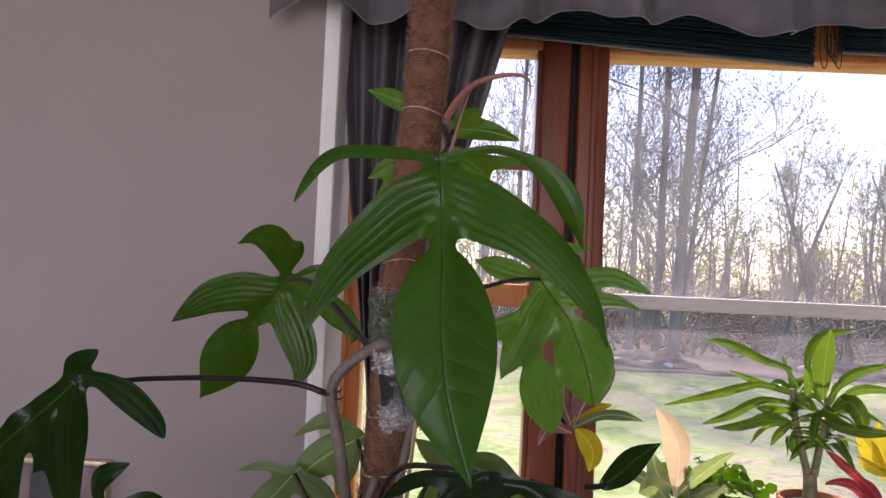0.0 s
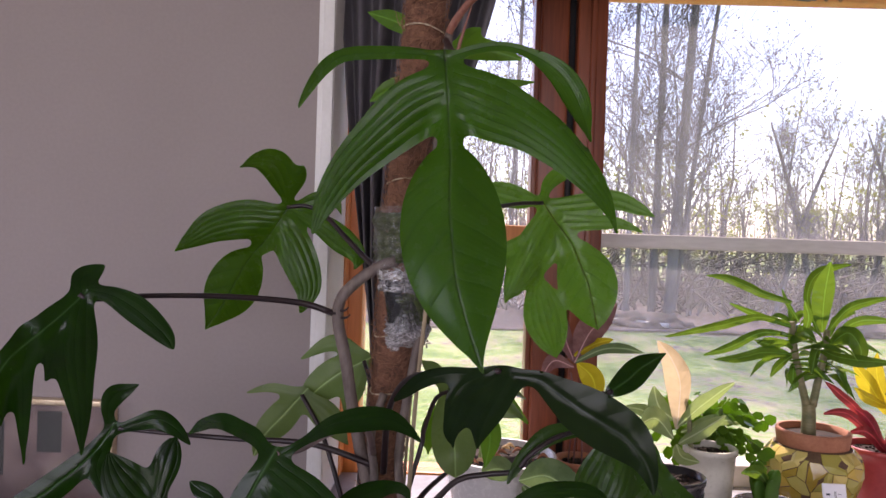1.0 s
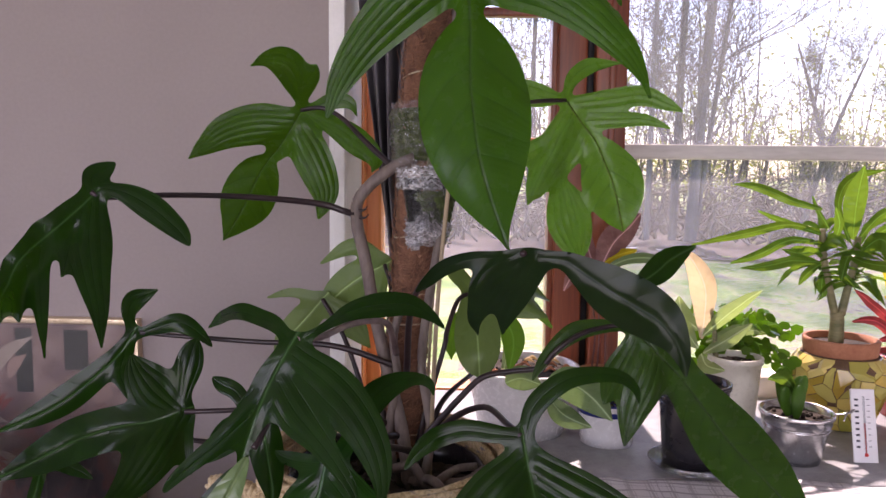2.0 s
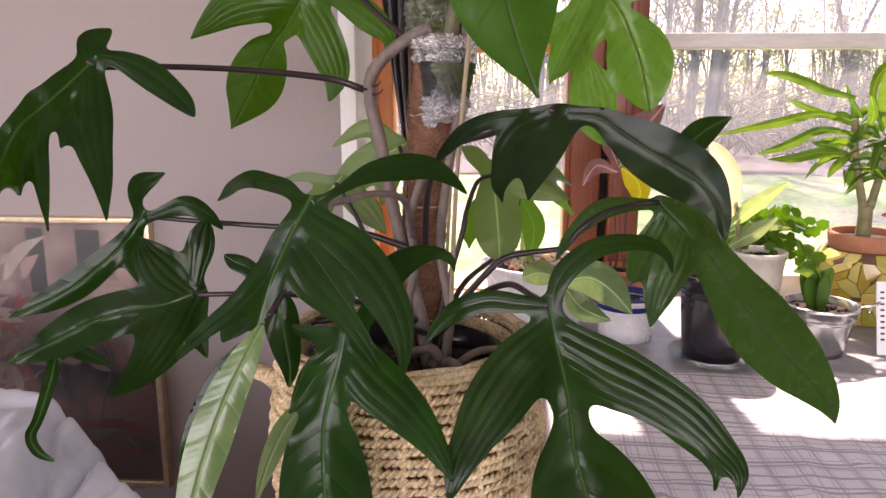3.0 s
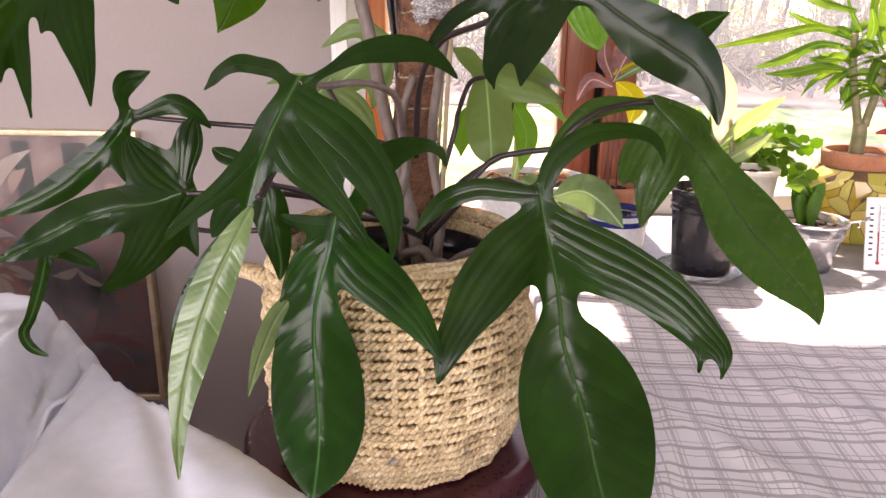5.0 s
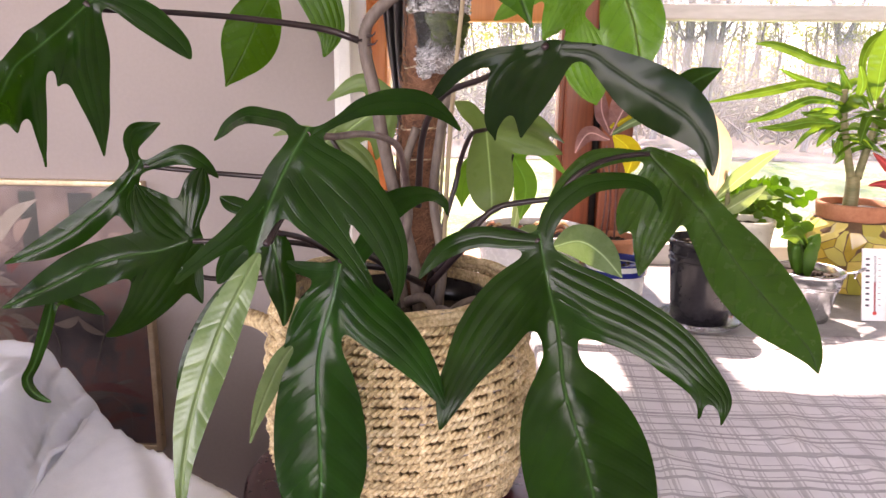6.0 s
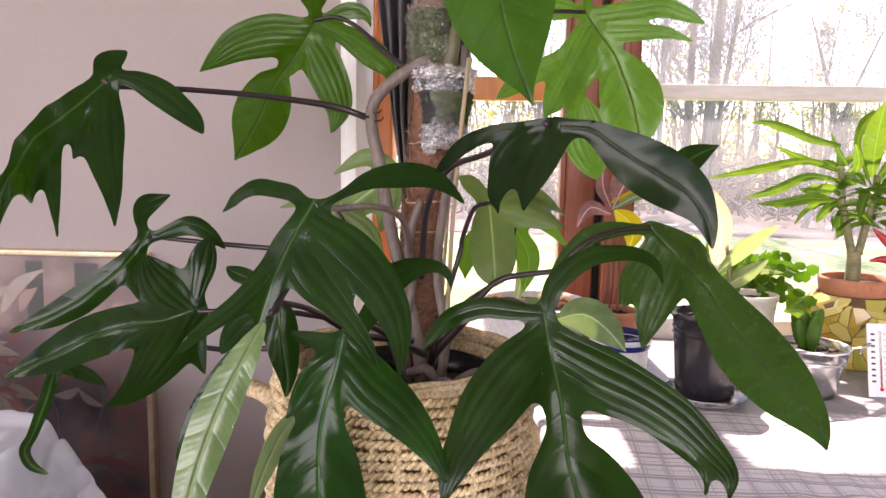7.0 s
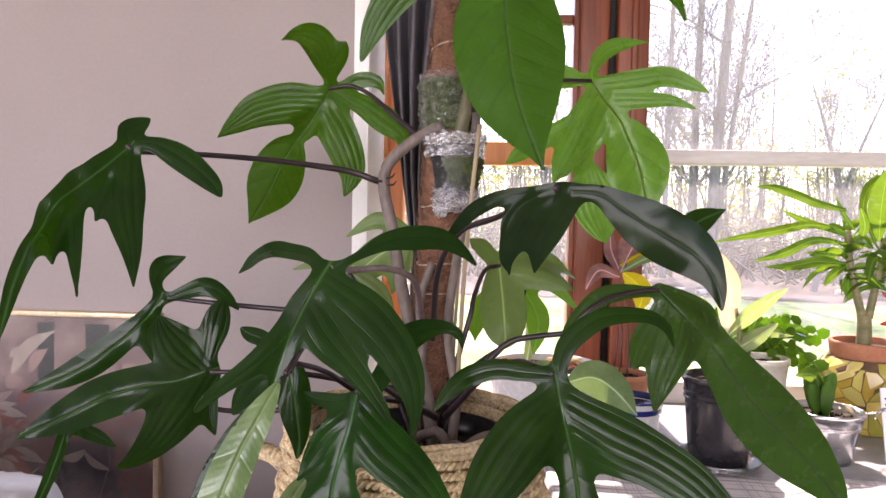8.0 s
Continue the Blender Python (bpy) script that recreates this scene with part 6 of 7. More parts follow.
def moss_tufts(z0, z1, r0, r1, x, y, parent, seed):
    """Short curled moss strands all over a pad."""
    dice = random.Random(seed)
    verts, faces = [], []
    for _ in range(2600):
        f, q = dice.random(), dice.uniform(0, 2 * math.pi)
        at = Vector((x + (r0 + (r1 - r0) * f) * math.cos(q), y + (r0 + (r1 - r0) * f) * math.sin(q), z0 + (z1 - z0) * f))
        way = Vector((math.cos(q) * 0.6 + dice.gauss(0, 0.7), math.sin(q) * 0.6 + dice.gauss(0, 0.7), dice.gauss(0, 0.8))).normalized()
        wide = way.cross(Vector((dice.gauss(0, 1), dice.gauss(0, 1), dice.gauss(0, 1)))).normalized() * dice.uniform(0.0003, 0.0007)
        reach, sag, k = dice.uniform(0.003, 0.007), Vector((0, 0, -dice.uniform(0, 0.002))), len(verts)
        for g in (0.0, 0.5, 1.0):
            p = at + way * reach * g + sag * g * g
            verts += [tuple(p - wide * (1.1 - g)), tuple(p + wide * (1.1 - g))]
        faces += [(k, k + 1, k + 3, k + 2), (k + 2, k + 3, k + 5, k + 4)]
    me = bpy.data.meshes.new("strands")
    me.from_pydata(verts, [], faces)
    me.materials.append(M_MOSS)
    part("strands", me, None, parent)["kind"] = "stuff"


moss_tufts(1.272, 1.334, 0.030, 0.031, pole_at(1.305)[0] + 0.002, pole_at(1.305)[1] - 0.004, pads[0], 3)
moss_tufts(1.200, 1.236, 0.020, 0.026, cup_x + 0.004, cup_y, pads[1], 5)
bunch(1.238, 1.264, 0.031, 0.034, 46, 8)
bunch(1.172, 1.200, 0.022, 0.025, 40, 9)
part("stem", tube([(-0.016, 1.012, 1.235), (-0.011, 1.004, 1.268), (-0.007, 1.000, 1.288), (-0.006, 1.001, 1.296), (-0.003, 1.004, 1.312), (0.002, 1.010, 1.338), (0.008, 1.018, 1.40)], [0.0072, 0.0074, 0.0072, 0.0046, 0.0044], n=50, sides=14), M_JOINT, plant, "jointed brown green upper stem")
part("petiole", tube([(-0.004, 1.000, 1.290), (0.008, 1.004, 1.294), (0.024, 1.014, 1.301), (0.040, 1.03, 1.312)], [0.0040, 0.0034], n=20, sides=10), M_PETIOLE, plant)
part("stick", tube([(-0.012, 0.985, 0.86), (-0.004, 0.99, 1.10), (0.010, 1.0, 1.274)], [0.0028, 0.0026], n=20, sides=8), M_BAMBOO, plant, "thin bamboo stick")
part("stick", tube([(-0.020, 1.02, 0.86), (-0.014, 1.02, 1.05), (-0.004, 1.025, 1.22)], [0.0020, 0.0018], n=20, sides=8), M_BAMBOO, plant, "thin bamboo stick")

# stems
part("stem", tube([(-0.035, 0.985, 0.885), (-0.045, 1.0, 0.95), (-0.070, 1.03, 1.03), (-0.084, 1.035, 1.09), (-0.094, 1.032, 1.15), (-0.104, 1.03, 1.195), (-0.102, 1.03, 1.225), (-0.080, 1.03, 1.250), (-0.055, 1.035, 1.267), (-0.035, 1.025, 1.275)], [0.0078, 0.0076, 0.0070], n=80, sides=14), M_STEM, plant, "thick grey brown looping stem")
part("stem", tube([(-0.02, 0.975, 0.885), (-0.010, 0.99, 0.95), (-0.022, 1.0, 1.03), (-0.016, 1.0, 1.10), (0.002, 1.02, 1.22), (0.006, 1.025, 1.30), (0.012, 1.02, 1.42), (0.020, 1.01, 1.50), (0.022, 1.005, 1.55)], [0.0055, 0.0052, 0.005], n=80, sides=12), M_STEM, plant)
part("stem", tube([(-0.05, 0.99, 0.88), (-0.060, 1.0, 0.95), (-0.052, 1.01, 1.01), (-0.058, 1.02, 1.06), (-0.045, 1.03, 1.11)], [0.0055, 0.005], n=40, sides=12), M_STEM, plant)
for k, (x, z) in enumerate(((-0.116, 1.208), (-0.092, 1.203), (-0.094, 1.212))):
    part("root_stub", tube([(x * 0.3 - 0.072, 1.022, z), (x, 1.018, z + 0.001), (x + (0.004 if k else -0.004), 1.016, z + 0.005)], [0.0018, 0.0007], n=8, sides=6), M_PETIOLE, plant)
for pts in ([(-0.05, 0.97, 0.915), (-0.028, 0.955, 0.925), (-0.01, 0.95, 0.905), (0.02, 0.96, 0.92), (0.045, 0.96, 0.925)], [(-0.03, 0.97, 0.90), (-0.005, 0.94, 0.915), (0.01, 0.93, 0.90), (-0.015, 0.925, 0.895)], [(-0.01, 0.97, 0.90), (0.03, 0.95, 0.91), (0.06, 0.955, 0.925), (0.085, 0.985, 0.90)]):
    part("aerial_root", tube(pts, [0.006, 0.0045], n=24, sides=9), M_STEM, plant)
part("sheath", tube([(0.020, 1.02, 1.535), (0.025, 1.0, 1.555), (0.047, 0.98, 1.581), (0.070, 0.972, 1.592), (0.098, 0.97, 1.597), (0.116, 0.97, 1.592), (0.119, 0.97, 1.574)], [0.0045, 0.005, 0.004, 0.0025, 0.0008], n=50, sides=9), M_SHEATH, plant, "furled reddish new leaf")
part("sheath", tube([(0.028, 1.0, 1.50), (0.034, 0.995, 1.53), (0.049, 0.985, 1.580)], [0.0025, 0.0022, 0.0006], n=20, sides=7), M_SHEATH, plant, "dry reddish sheath")


ROOM_SIDE = (0.03, 0.15, 1.20)  # the leaves turn their faces to the middle of the room


def philodendron_leaf(mat, petiole, *lobes, stalk=None, fold=0.20):
    """One leaf of the climber: a lobed blade and the stalk that carries it."""
    here = np.mean([p[:3] for lobe in lobes for p in lobe], axis=0)
    me = blade(list(lobes), facing=tuple(np.array(ROOM_SIDE) - here), cell=0.0023, ripple=0.0006, arch=0.10, fold=fold, ease=12, web=0.0035, vein=0.030)
    me.materials.append(mat)
    lf = part("leaf", me, None, plant)
    part("petiole", tube(petiole, [0.0042, 0.0032, 0.0027], n=30, sides=9), stalk or M_PETIOLE, lf)
    return lf


# leaf by leaf: stalk, then the lobes as curves of (x, y, z, half width)



# ---------- more leaves of the dracaena: thin, arching and twisted ----------
def ribbon(parent, mat, start, way, length, wide, droop, twist):
    """A narrow leaf that rises, arches over and twists."""
    up = Vector((0, 0, 1))
    n, rows, d, at = 14, [], way.normalized(), start.copy()
    for k in range(n + 1):
        f = k / n
        side = d.cross(up).normalized()
        side = Matrix.Rotation(twist * f, 3, d) @ side
        nor = side.cross(d).normalized()
        w = wide * (0.35 + 0.65 * math.sin(math.pi * min(1, 0.12 + f) * 0.62 + 0.55)) * min(1, (1 - f) * 3.2) + 0.0002
        rows.append([(at + side * w * a + nor * (abs(a) * w * 0.45)) for a in (-1, -0.5, 0, 0.5, 1)])
        at = at + d * length / n
        d = (d + Vector((0, 0, -droop / n)) + side * 0.02 * math.sin(5 * f)).normalized()
    me = bpy.data.meshes.new("leaf")
    me.from_pydata([tuple(p) for r in rows for p in r], [], [(5 * k + i, 5 * k + i + 1, 5 * k + i + 6, 5 * k + i + 5) for k in range(n) for i in range(4)])
    uv = me.uv_layers.new(name="UVMap")
    loops = np.empty(len(me.loops), int)
    me.loops.foreach_get("vertex_index", loops)
    uv.data.foreach_set("uv", np.c_[(loops % 5 - 2) * wide / 2, (loops % 5 - 2) * 0.8].ravel())
    me.attributes.new("sure", "FLOAT", "POINT").data.foreach_set("value", np.ones(len(me.vertices)))
    me.polygons.foreach_set("use_smooth", [True] * len(me.polygons))
    me.materials.append(mat)
    return part("leaf", me, None, parent)


rng = random.Random(31)
for cx, cz, low in ((0.754, 1.150, 0.10), (0.827, 1.135, 0.10)):
    for k in range(17):
        f = rng.random()
        turn = 2.4 * k + rng.uniform(-0.4, 0.4)
        way = Vector((math.cos(turn), 0.9 * math.sin(turn), 0.15 + 1.1 * f))
        if 1.69 + 0.12 * way.y > 1.84:
            way.y *= 0.3
        ribbon(dracaena, M_STRAP, Vector((cx, 1.69, cz - low * (1 - f))), way, rng.uniform(0.06, 0.13), rng.uniform(0.006, 0.0105), rng.uniform(0.8, 1.9), rng.uniform(-2.2, 2.2))

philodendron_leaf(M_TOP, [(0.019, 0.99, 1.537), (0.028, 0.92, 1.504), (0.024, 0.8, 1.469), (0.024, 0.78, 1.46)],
    [(0.024, 0.78, 1.463, 0.0061), (0.027, 0.771, 1.434, 0.0129), (0.029, 0.761, 1.405, 0.0128), (0.031, 0.752, 1.381, 0.0097), (0.032, 0.743, 1.366, 0.0153), (0.032, 0.733, 1.344, 0.03), (0.033, 0.724, 1.32, 0.0416), (0.036, 0.714, 1.295, 0.0442), (0.04, 0.705, 1.268, 0.0359), (0.048, 0.696, 1.24, 0.0203), (0.055, 0.686, 1.22, 0.0087), (0.062, 0.677, 1.201, 0)],
    [(0.024, 0.77, 1.431, 0.0239), (-0.004, 0.776, 1.416, 0.0276), (-0.034, 0.782, 1.391, 0.0233), (-0.062, 0.788, 1.363, 0.0174), (-0.083, 0.794, 1.332, 0.0104), (-0.096, 0.8, 1.298, 0)],
    [(0.031, 0.77, 1.431, 0.0239), (0.061, 0.755, 1.417, 0.0277), (0.094, 0.74, 1.4, 0.0218), (0.121, 0.725, 1.379, 0.0166), (0.144, 0.71, 1.353, 0.0108), (0.155, 0.695, 1.332, 0.0053), (0.161, 0.68, 1.31, 0)],
    [(0.02, 0.78, 1.466, 0.003), (-0.006, 0.788, 1.47, 0.0051), (-0.038, 0.797, 1.472, 0.0062), (-0.07, 0.805, 1.471, 0.0063), (-0.09, 0.813, 1.461, 0.0064), (-0.107, 0.822, 1.441, 0.0043), (-0.122, 0.83, 1.416, 0)],
    [(0.03, 0.78, 1.466, 0.003), (0.05, 0.777, 1.472, 0.004), (0.075, 0.775, 1.475, 0.004), (0.099, 0.772, 1.468, 0.005), (0.122, 0.769, 1.453, 0.0099), (0.137, 0.766, 1.433, 0.0118), (0.145, 0.764, 1.414, 0.0079), (0.15, 0.761, 1.394, 0)], fold=0.42)
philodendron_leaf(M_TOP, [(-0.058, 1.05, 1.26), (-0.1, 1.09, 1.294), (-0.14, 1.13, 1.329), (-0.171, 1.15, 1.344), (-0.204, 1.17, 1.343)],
    [(-0.204, 1.17, 1.341, 0.0048), (-0.224, 1.184, 1.315, 0.0177), (-0.245, 1.199, 1.29, 0.0147), (-0.262, 1.213, 1.275, 0.0116), (-0.284, 1.227, 1.248, 0.0321), (-0.304, 1.241, 1.215, 0.0394), (-0.327, 1.256, 1.182, 0.0209), (-0.351, 1.27, 1.151, 0)],
    [(-0.222, 1.17, 1.321, 0.0254), (-0.264, 1.172, 1.323, 0.0287), (-0.309, 1.175, 1.313, 0.0241), (-0.342, 1.177, 1.293, 0.0129), (-0.37, 1.18, 1.273, 0)],
    [(-0.211, 1.175, 1.314, 0.0224), (-0.194, 1.171, 1.286, 0.0271), (-0.177, 1.168, 1.25, 0.0238), (-0.17, 1.164, 1.223, 0.0158), (-0.18, 1.16, 1.189, 0)],
    [(-0.202, 1.16, 1.351, 0.0031), (-0.202, 1.138, 1.377, 0.0184), (-0.21, 1.115, 1.397, 0.021), (-0.227, 1.092, 1.4, 0.0103), (-0.245, 1.07, 1.388, 0)],
    [(-0.202, 1.16, 1.357, 0.0047), (-0.189, 1.143, 1.379, 0.0131), (-0.178, 1.127, 1.388, 0.0091), (-0.17, 1.11, 1.396, 0)],
    [(-0.195, 1.17, 1.339, 0.0048), (-0.157, 1.162, 1.321, 0.0141), (-0.124, 1.155, 1.299, 0.0187), (-0.098, 1.148, 1.277, 0.0108), (-0.101, 1.14, 1.258, 0)],
    [(-0.191, 1.17, 1.345, 0.0048), (-0.159, 1.17, 1.356, 0.0111), (-0.136, 1.17, 1.353, 0.0079), (-0.127, 1.17, 1.336, 0)])
philodendron_leaf(M_LEAF, [(-0.111, 1.029, 1.208), (-0.151, 1.02, 1.22), (-0.229, 0.98, 1.228), (-0.303, 0.93, 1.23), (-0.344, 0.885, 1.228), (-0.351, 0.878, 1.234)],
    [(-0.346, 0.88, 1.235, 0.0047), (-0.36, 0.859, 1.213, 0.0136), (-0.372, 0.838, 1.195, 0.0133), (-0.383, 0.817, 1.178, 0.0108), (-0.384, 0.796, 1.163, 0.0073), (-0.378, 0.774, 1.15, 0.0051), (-0.375, 0.753, 1.132, 0.0073), (-0.374, 0.732, 1.104, 0.0066), (-0.369, 0.711, 1.076, 0.0037), (-0.361, 0.69, 1.055, 0)],
    [(-0.351, 0.88, 1.227, 0.0117), (-0.341, 0.852, 1.191, 0.0214), (-0.324, 0.825, 1.157, 0.0157), (-0.305, 0.798, 1.127, 0.0083), (-0.289, 0.77, 1.097, 0)],
    [(-0.366, 0.87, 1.196, 0.0104), (-0.354, 0.835, 1.172, 0.0061), (-0.34, 0.8, 1.158, 0)],
    [(-0.385, 0.85, 1.194, 0.0112), (-0.38, 0.83, 1.162, 0.0104), (-0.367, 0.81, 1.135, 0.0075), (-0.354, 0.79, 1.11, 0.0041), (-0.341, 0.77, 1.089, 0)],
    [(-0.398, 0.82, 1.166, 0.0076), (-0.398, 0.817, 1.149, 0.007), (-0.391, 0.813, 1.129, 0.0048), (-0.387, 0.81, 1.111, 0)],
    [(-0.391, 0.83, 1.159, 0.0066), (-0.387, 0.82, 1.14, 0.0043), (-0.384, 0.81, 1.13, 0)],
    [(-0.349, 0.88, 1.238, 0.0035), (-0.353, 0.887, 1.249, 0.0106), (-0.345, 0.893, 1.256, 0.0089), (-0.333, 0.9, 1.265, 0)],
    [(-0.34, 0.88, 1.238, 0.0035), (-0.316, 0.877, 1.234, 0.0093), (-0.291, 0.874, 1.222, 0.0138), (-0.269, 0.871, 1.206, 0.012), (-0.254, 0.868, 1.193, 0.008), (-0.245, 0.865, 1.18, 0)])
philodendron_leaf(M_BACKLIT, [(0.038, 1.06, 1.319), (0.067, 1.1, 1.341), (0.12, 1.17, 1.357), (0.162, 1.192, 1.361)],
    [(0.162, 1.193, 1.362, 0.0049), (0.183, 1.194, 1.333, 0.0181), (0.205, 1.195, 1.305, 0.0123), (0.217, 1.196, 1.28, 0.028), (0.232, 1.198, 1.246, 0.0428), (0.241, 1.199, 1.213, 0.028), (0.249, 1.2, 1.179, 0)],
    [(0.17, 1.19, 1.34, 0.0164), (0.154, 1.185, 1.311, 0.0212), (0.139, 1.18, 1.28, 0.0211), (0.123, 1.175, 1.246, 0.0145), (0.11, 1.17, 1.214, 0)],
    [(0.185, 1.2, 1.321, 0.0165), (0.168, 1.193, 1.287, 0.0164), (0.147, 1.187, 1.258, 0.009), (0.128, 1.18, 1.228, 0)],
    [(0.186, 1.205, 1.312, 0.0149), (0.17, 1.208, 1.283, 0.0116), (0.162, 1.21, 1.253, 0.0067), (0.166, 1.212, 1.224, 0.0217), (0.174, 1.215, 1.191, 0.0318), (0.184, 1.218, 1.161, 0.0218), (0.193, 1.22, 1.133, 0)],
    [(0.182, 1.193, 1.357, 0.0115), (0.227, 1.192, 1.363, 0.0147), (0.267, 1.191, 1.368, 0.0139), (0.3, 1.19, 1.357, 0.009), (0.326, 1.189, 1.345, 0)],
    [(0.196, 1.195, 1.333, 0.0131), (0.245, 1.193, 1.335, 0.0106), (0.277, 1.192, 1.334, 0.0074), (0.314, 1.19, 1.321, 0)],
    [(0.162, 1.19, 1.367, 0.0033), (0.169, 1.18, 1.389, 0.0097), (0.186, 1.17, 1.403, 0.0112), (0.204, 1.16, 1.406, 0.0071), (0.232, 1.15, 1.406, 0)],
    [(0.159, 1.2, 1.363, 0.0033), (0.126, 1.207, 1.369, 0.0166), (0.097, 1.213, 1.377, 0.0151), (0.068, 1.22, 1.385, 0)],
    [(0.128, 1.2, 1.297, 0.0128), (0.086, 1.21, 1.274, 0.0146), (0.062, 1.22, 1.258, 0.0099), (0.045, 1.23, 1.245, 0)])
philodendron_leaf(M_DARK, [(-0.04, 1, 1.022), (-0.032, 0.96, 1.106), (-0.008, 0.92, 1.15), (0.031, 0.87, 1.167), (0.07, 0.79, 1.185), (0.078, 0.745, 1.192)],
    [(0.088, 0.74, 1.189, 0.0052), (0.111, 0.739, 1.187, 0.0077), (0.129, 0.738, 1.176, 0.0137), (0.149, 0.736, 1.163, 0.0206), (0.168, 0.735, 1.152, 0.0224), (0.186, 0.734, 1.141, 0.0194), (0.199, 0.732, 1.126, 0.0116), (0.206, 0.731, 1.11, 0.0061), (0.209, 0.73, 1.093, 0)],
    [(0.074, 0.75, 1.184, 0.0105), (0.053, 0.756, 1.167, 0.017), (0.043, 0.763, 1.146, 0.0105), (0.039, 0.77, 1.131, 0.006), (0.042, 0.776, 1.118, 0)],
    [(0.084, 0.745, 1.182, 0.013), (0.074, 0.752, 1.161, 0.0133), (0.066, 0.758, 1.141, 0.009), (0.062, 0.765, 1.119, 0)],
    [(0.063, 0.745, 1.188, 0.0035), (0.037, 0.766, 1.185, 0.0059), (0.012, 0.788, 1.174, 0.0071), (-0.006, 0.809, 1.157, 0.0049), (-0.019, 0.83, 1.143, 0)], fold=0.06)
philodendron_leaf(M_LEAF, [(0.197, 0.945, 1.134), (0.206, 0.93, 1.139), (0.212, 0.92, 1.144)],
    [(0.212, 0.92, 1.144, 0.007), (0.232, 0.93, 1.156, 0.014), (0.249, 0.94, 1.168, 0.013), (0.284, 0.97, 1.181, 0)])
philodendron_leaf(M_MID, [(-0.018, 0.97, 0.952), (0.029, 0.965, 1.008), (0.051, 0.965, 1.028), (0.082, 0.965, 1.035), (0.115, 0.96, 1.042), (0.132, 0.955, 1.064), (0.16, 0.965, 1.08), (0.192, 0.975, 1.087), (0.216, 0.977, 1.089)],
    [(0.217, 0.977, 1.088, 0.005), (0.243, 0.977, 1.061, 0.015), (0.274, 0.977, 1.03, 0.0214), (0.302, 0.977, 0.994, 0.0291), (0.334, 0.978, 0.954, 0.0384), (0.37, 0.978, 0.916, 0.0361), (0.4, 0.978, 0.885, 0.024), (0.419, 0.978, 0.861, 0.0124), (0.43, 0.978, 0.836, 0)],
    [(0.242, 0.97, 1.06, 0.0161), (0.231, 0.962, 1.031, 0.0241), (0.218, 0.955, 1, 0.0179), (0.211, 0.948, 0.976, 0.0086), (0.206, 0.94, 0.957, 0)],
    [(0.218, 0.975, 1.065, 0.0112), (0.2, 0.967, 1.036, 0.0149), (0.19, 0.958, 1.015, 0.0087), (0.184, 0.95, 1.003, 0)],
    [(0.212, 0.977, 1.087, 0.0043), (0.179, 0.972, 1.087, 0.0086), (0.151, 0.966, 1.081, 0.0111), (0.127, 0.961, 1.062, 0.008), (0.113, 0.955, 1.044, 0.0055), (0.103, 0.95, 1.026, 0)],
    [(0.218, 0.98, 1.092, 0.0037), (0.247, 0.987, 1.081, 0.0063), (0.275, 0.993, 1.066, 0.0063), (0.293, 1, 1.041, 0)])
philodendron_leaf(M_LEAF, [(-0.022, 0.97, 0.938), (0.017, 0.93, 0.99), (0.05, 0.87, 1.023), (0.069, 0.78, 1.037), (0.079, 0.747, 1.038)],
    [(0.08, 0.746, 1.04, 0.0041), (0.086, 0.74, 1.01, 0.0138), (0.094, 0.735, 0.978, 0.0166), (0.099, 0.729, 0.95, 0.0139), (0.102, 0.724, 0.924, 0.0232), (0.11, 0.718, 0.897, 0.0408), (0.119, 0.712, 0.87, 0.0519), (0.127, 0.707, 0.842, 0.0538), (0.135, 0.701, 0.81, 0.0465), (0.147, 0.696, 0.773, 0.0271), (0.157, 0.69, 0.743, 0)],
    [(0.08, 0.735, 1.014, 0.0192), (0.057, 0.724, 0.994, 0.0244), (0.037, 0.713, 0.969, 0.0238), (0.022, 0.702, 0.947, 0.0169), (0.01, 0.691, 0.925, 0.011), (0.002, 0.68, 0.898, 0)],
    [(0.094, 0.735, 1.005, 0.022), (0.123, 0.725, 0.992, 0.0257), (0.153, 0.714, 0.981, 0.0218), (0.182, 0.704, 0.965, 0.0184), (0.204, 0.694, 0.946, 0.013), (0.217, 0.683, 0.932, 0.0073), (0.216, 0.673, 0.916, 0)],
    [(0.18, 0.7, 0.956, 0.0087), (0.196, 0.692, 0.941, 0.0052), (0.2, 0.683, 0.933, 0.003), (0.2, 0.675, 0.92, 0)],
    [(0.078, 0.746, 1.038, 0.0037), (0.055, 0.749, 1.039, 0.0079), (0.031, 0.752, 1.04, 0.0089), (0.008, 0.754, 1.032, 0.0089), (-0.008, 0.757, 1.018, 0.0062), (-0.023, 0.76, 0.996, 0)],
    [(0.084, 0.746, 1.04, 0.0041), (0.088, 0.751, 1.058, 0.0083), (0.1, 0.756, 1.072, 0.0092), (0.12, 0.761, 1.084, 0.0083), (0.144, 0.766, 1.087, 0.007), (0.165, 0.771, 1.084, 0.0056), (0.179, 0.776, 1.073, 0.0038), (0.185, 0.781, 1.055, 0)])
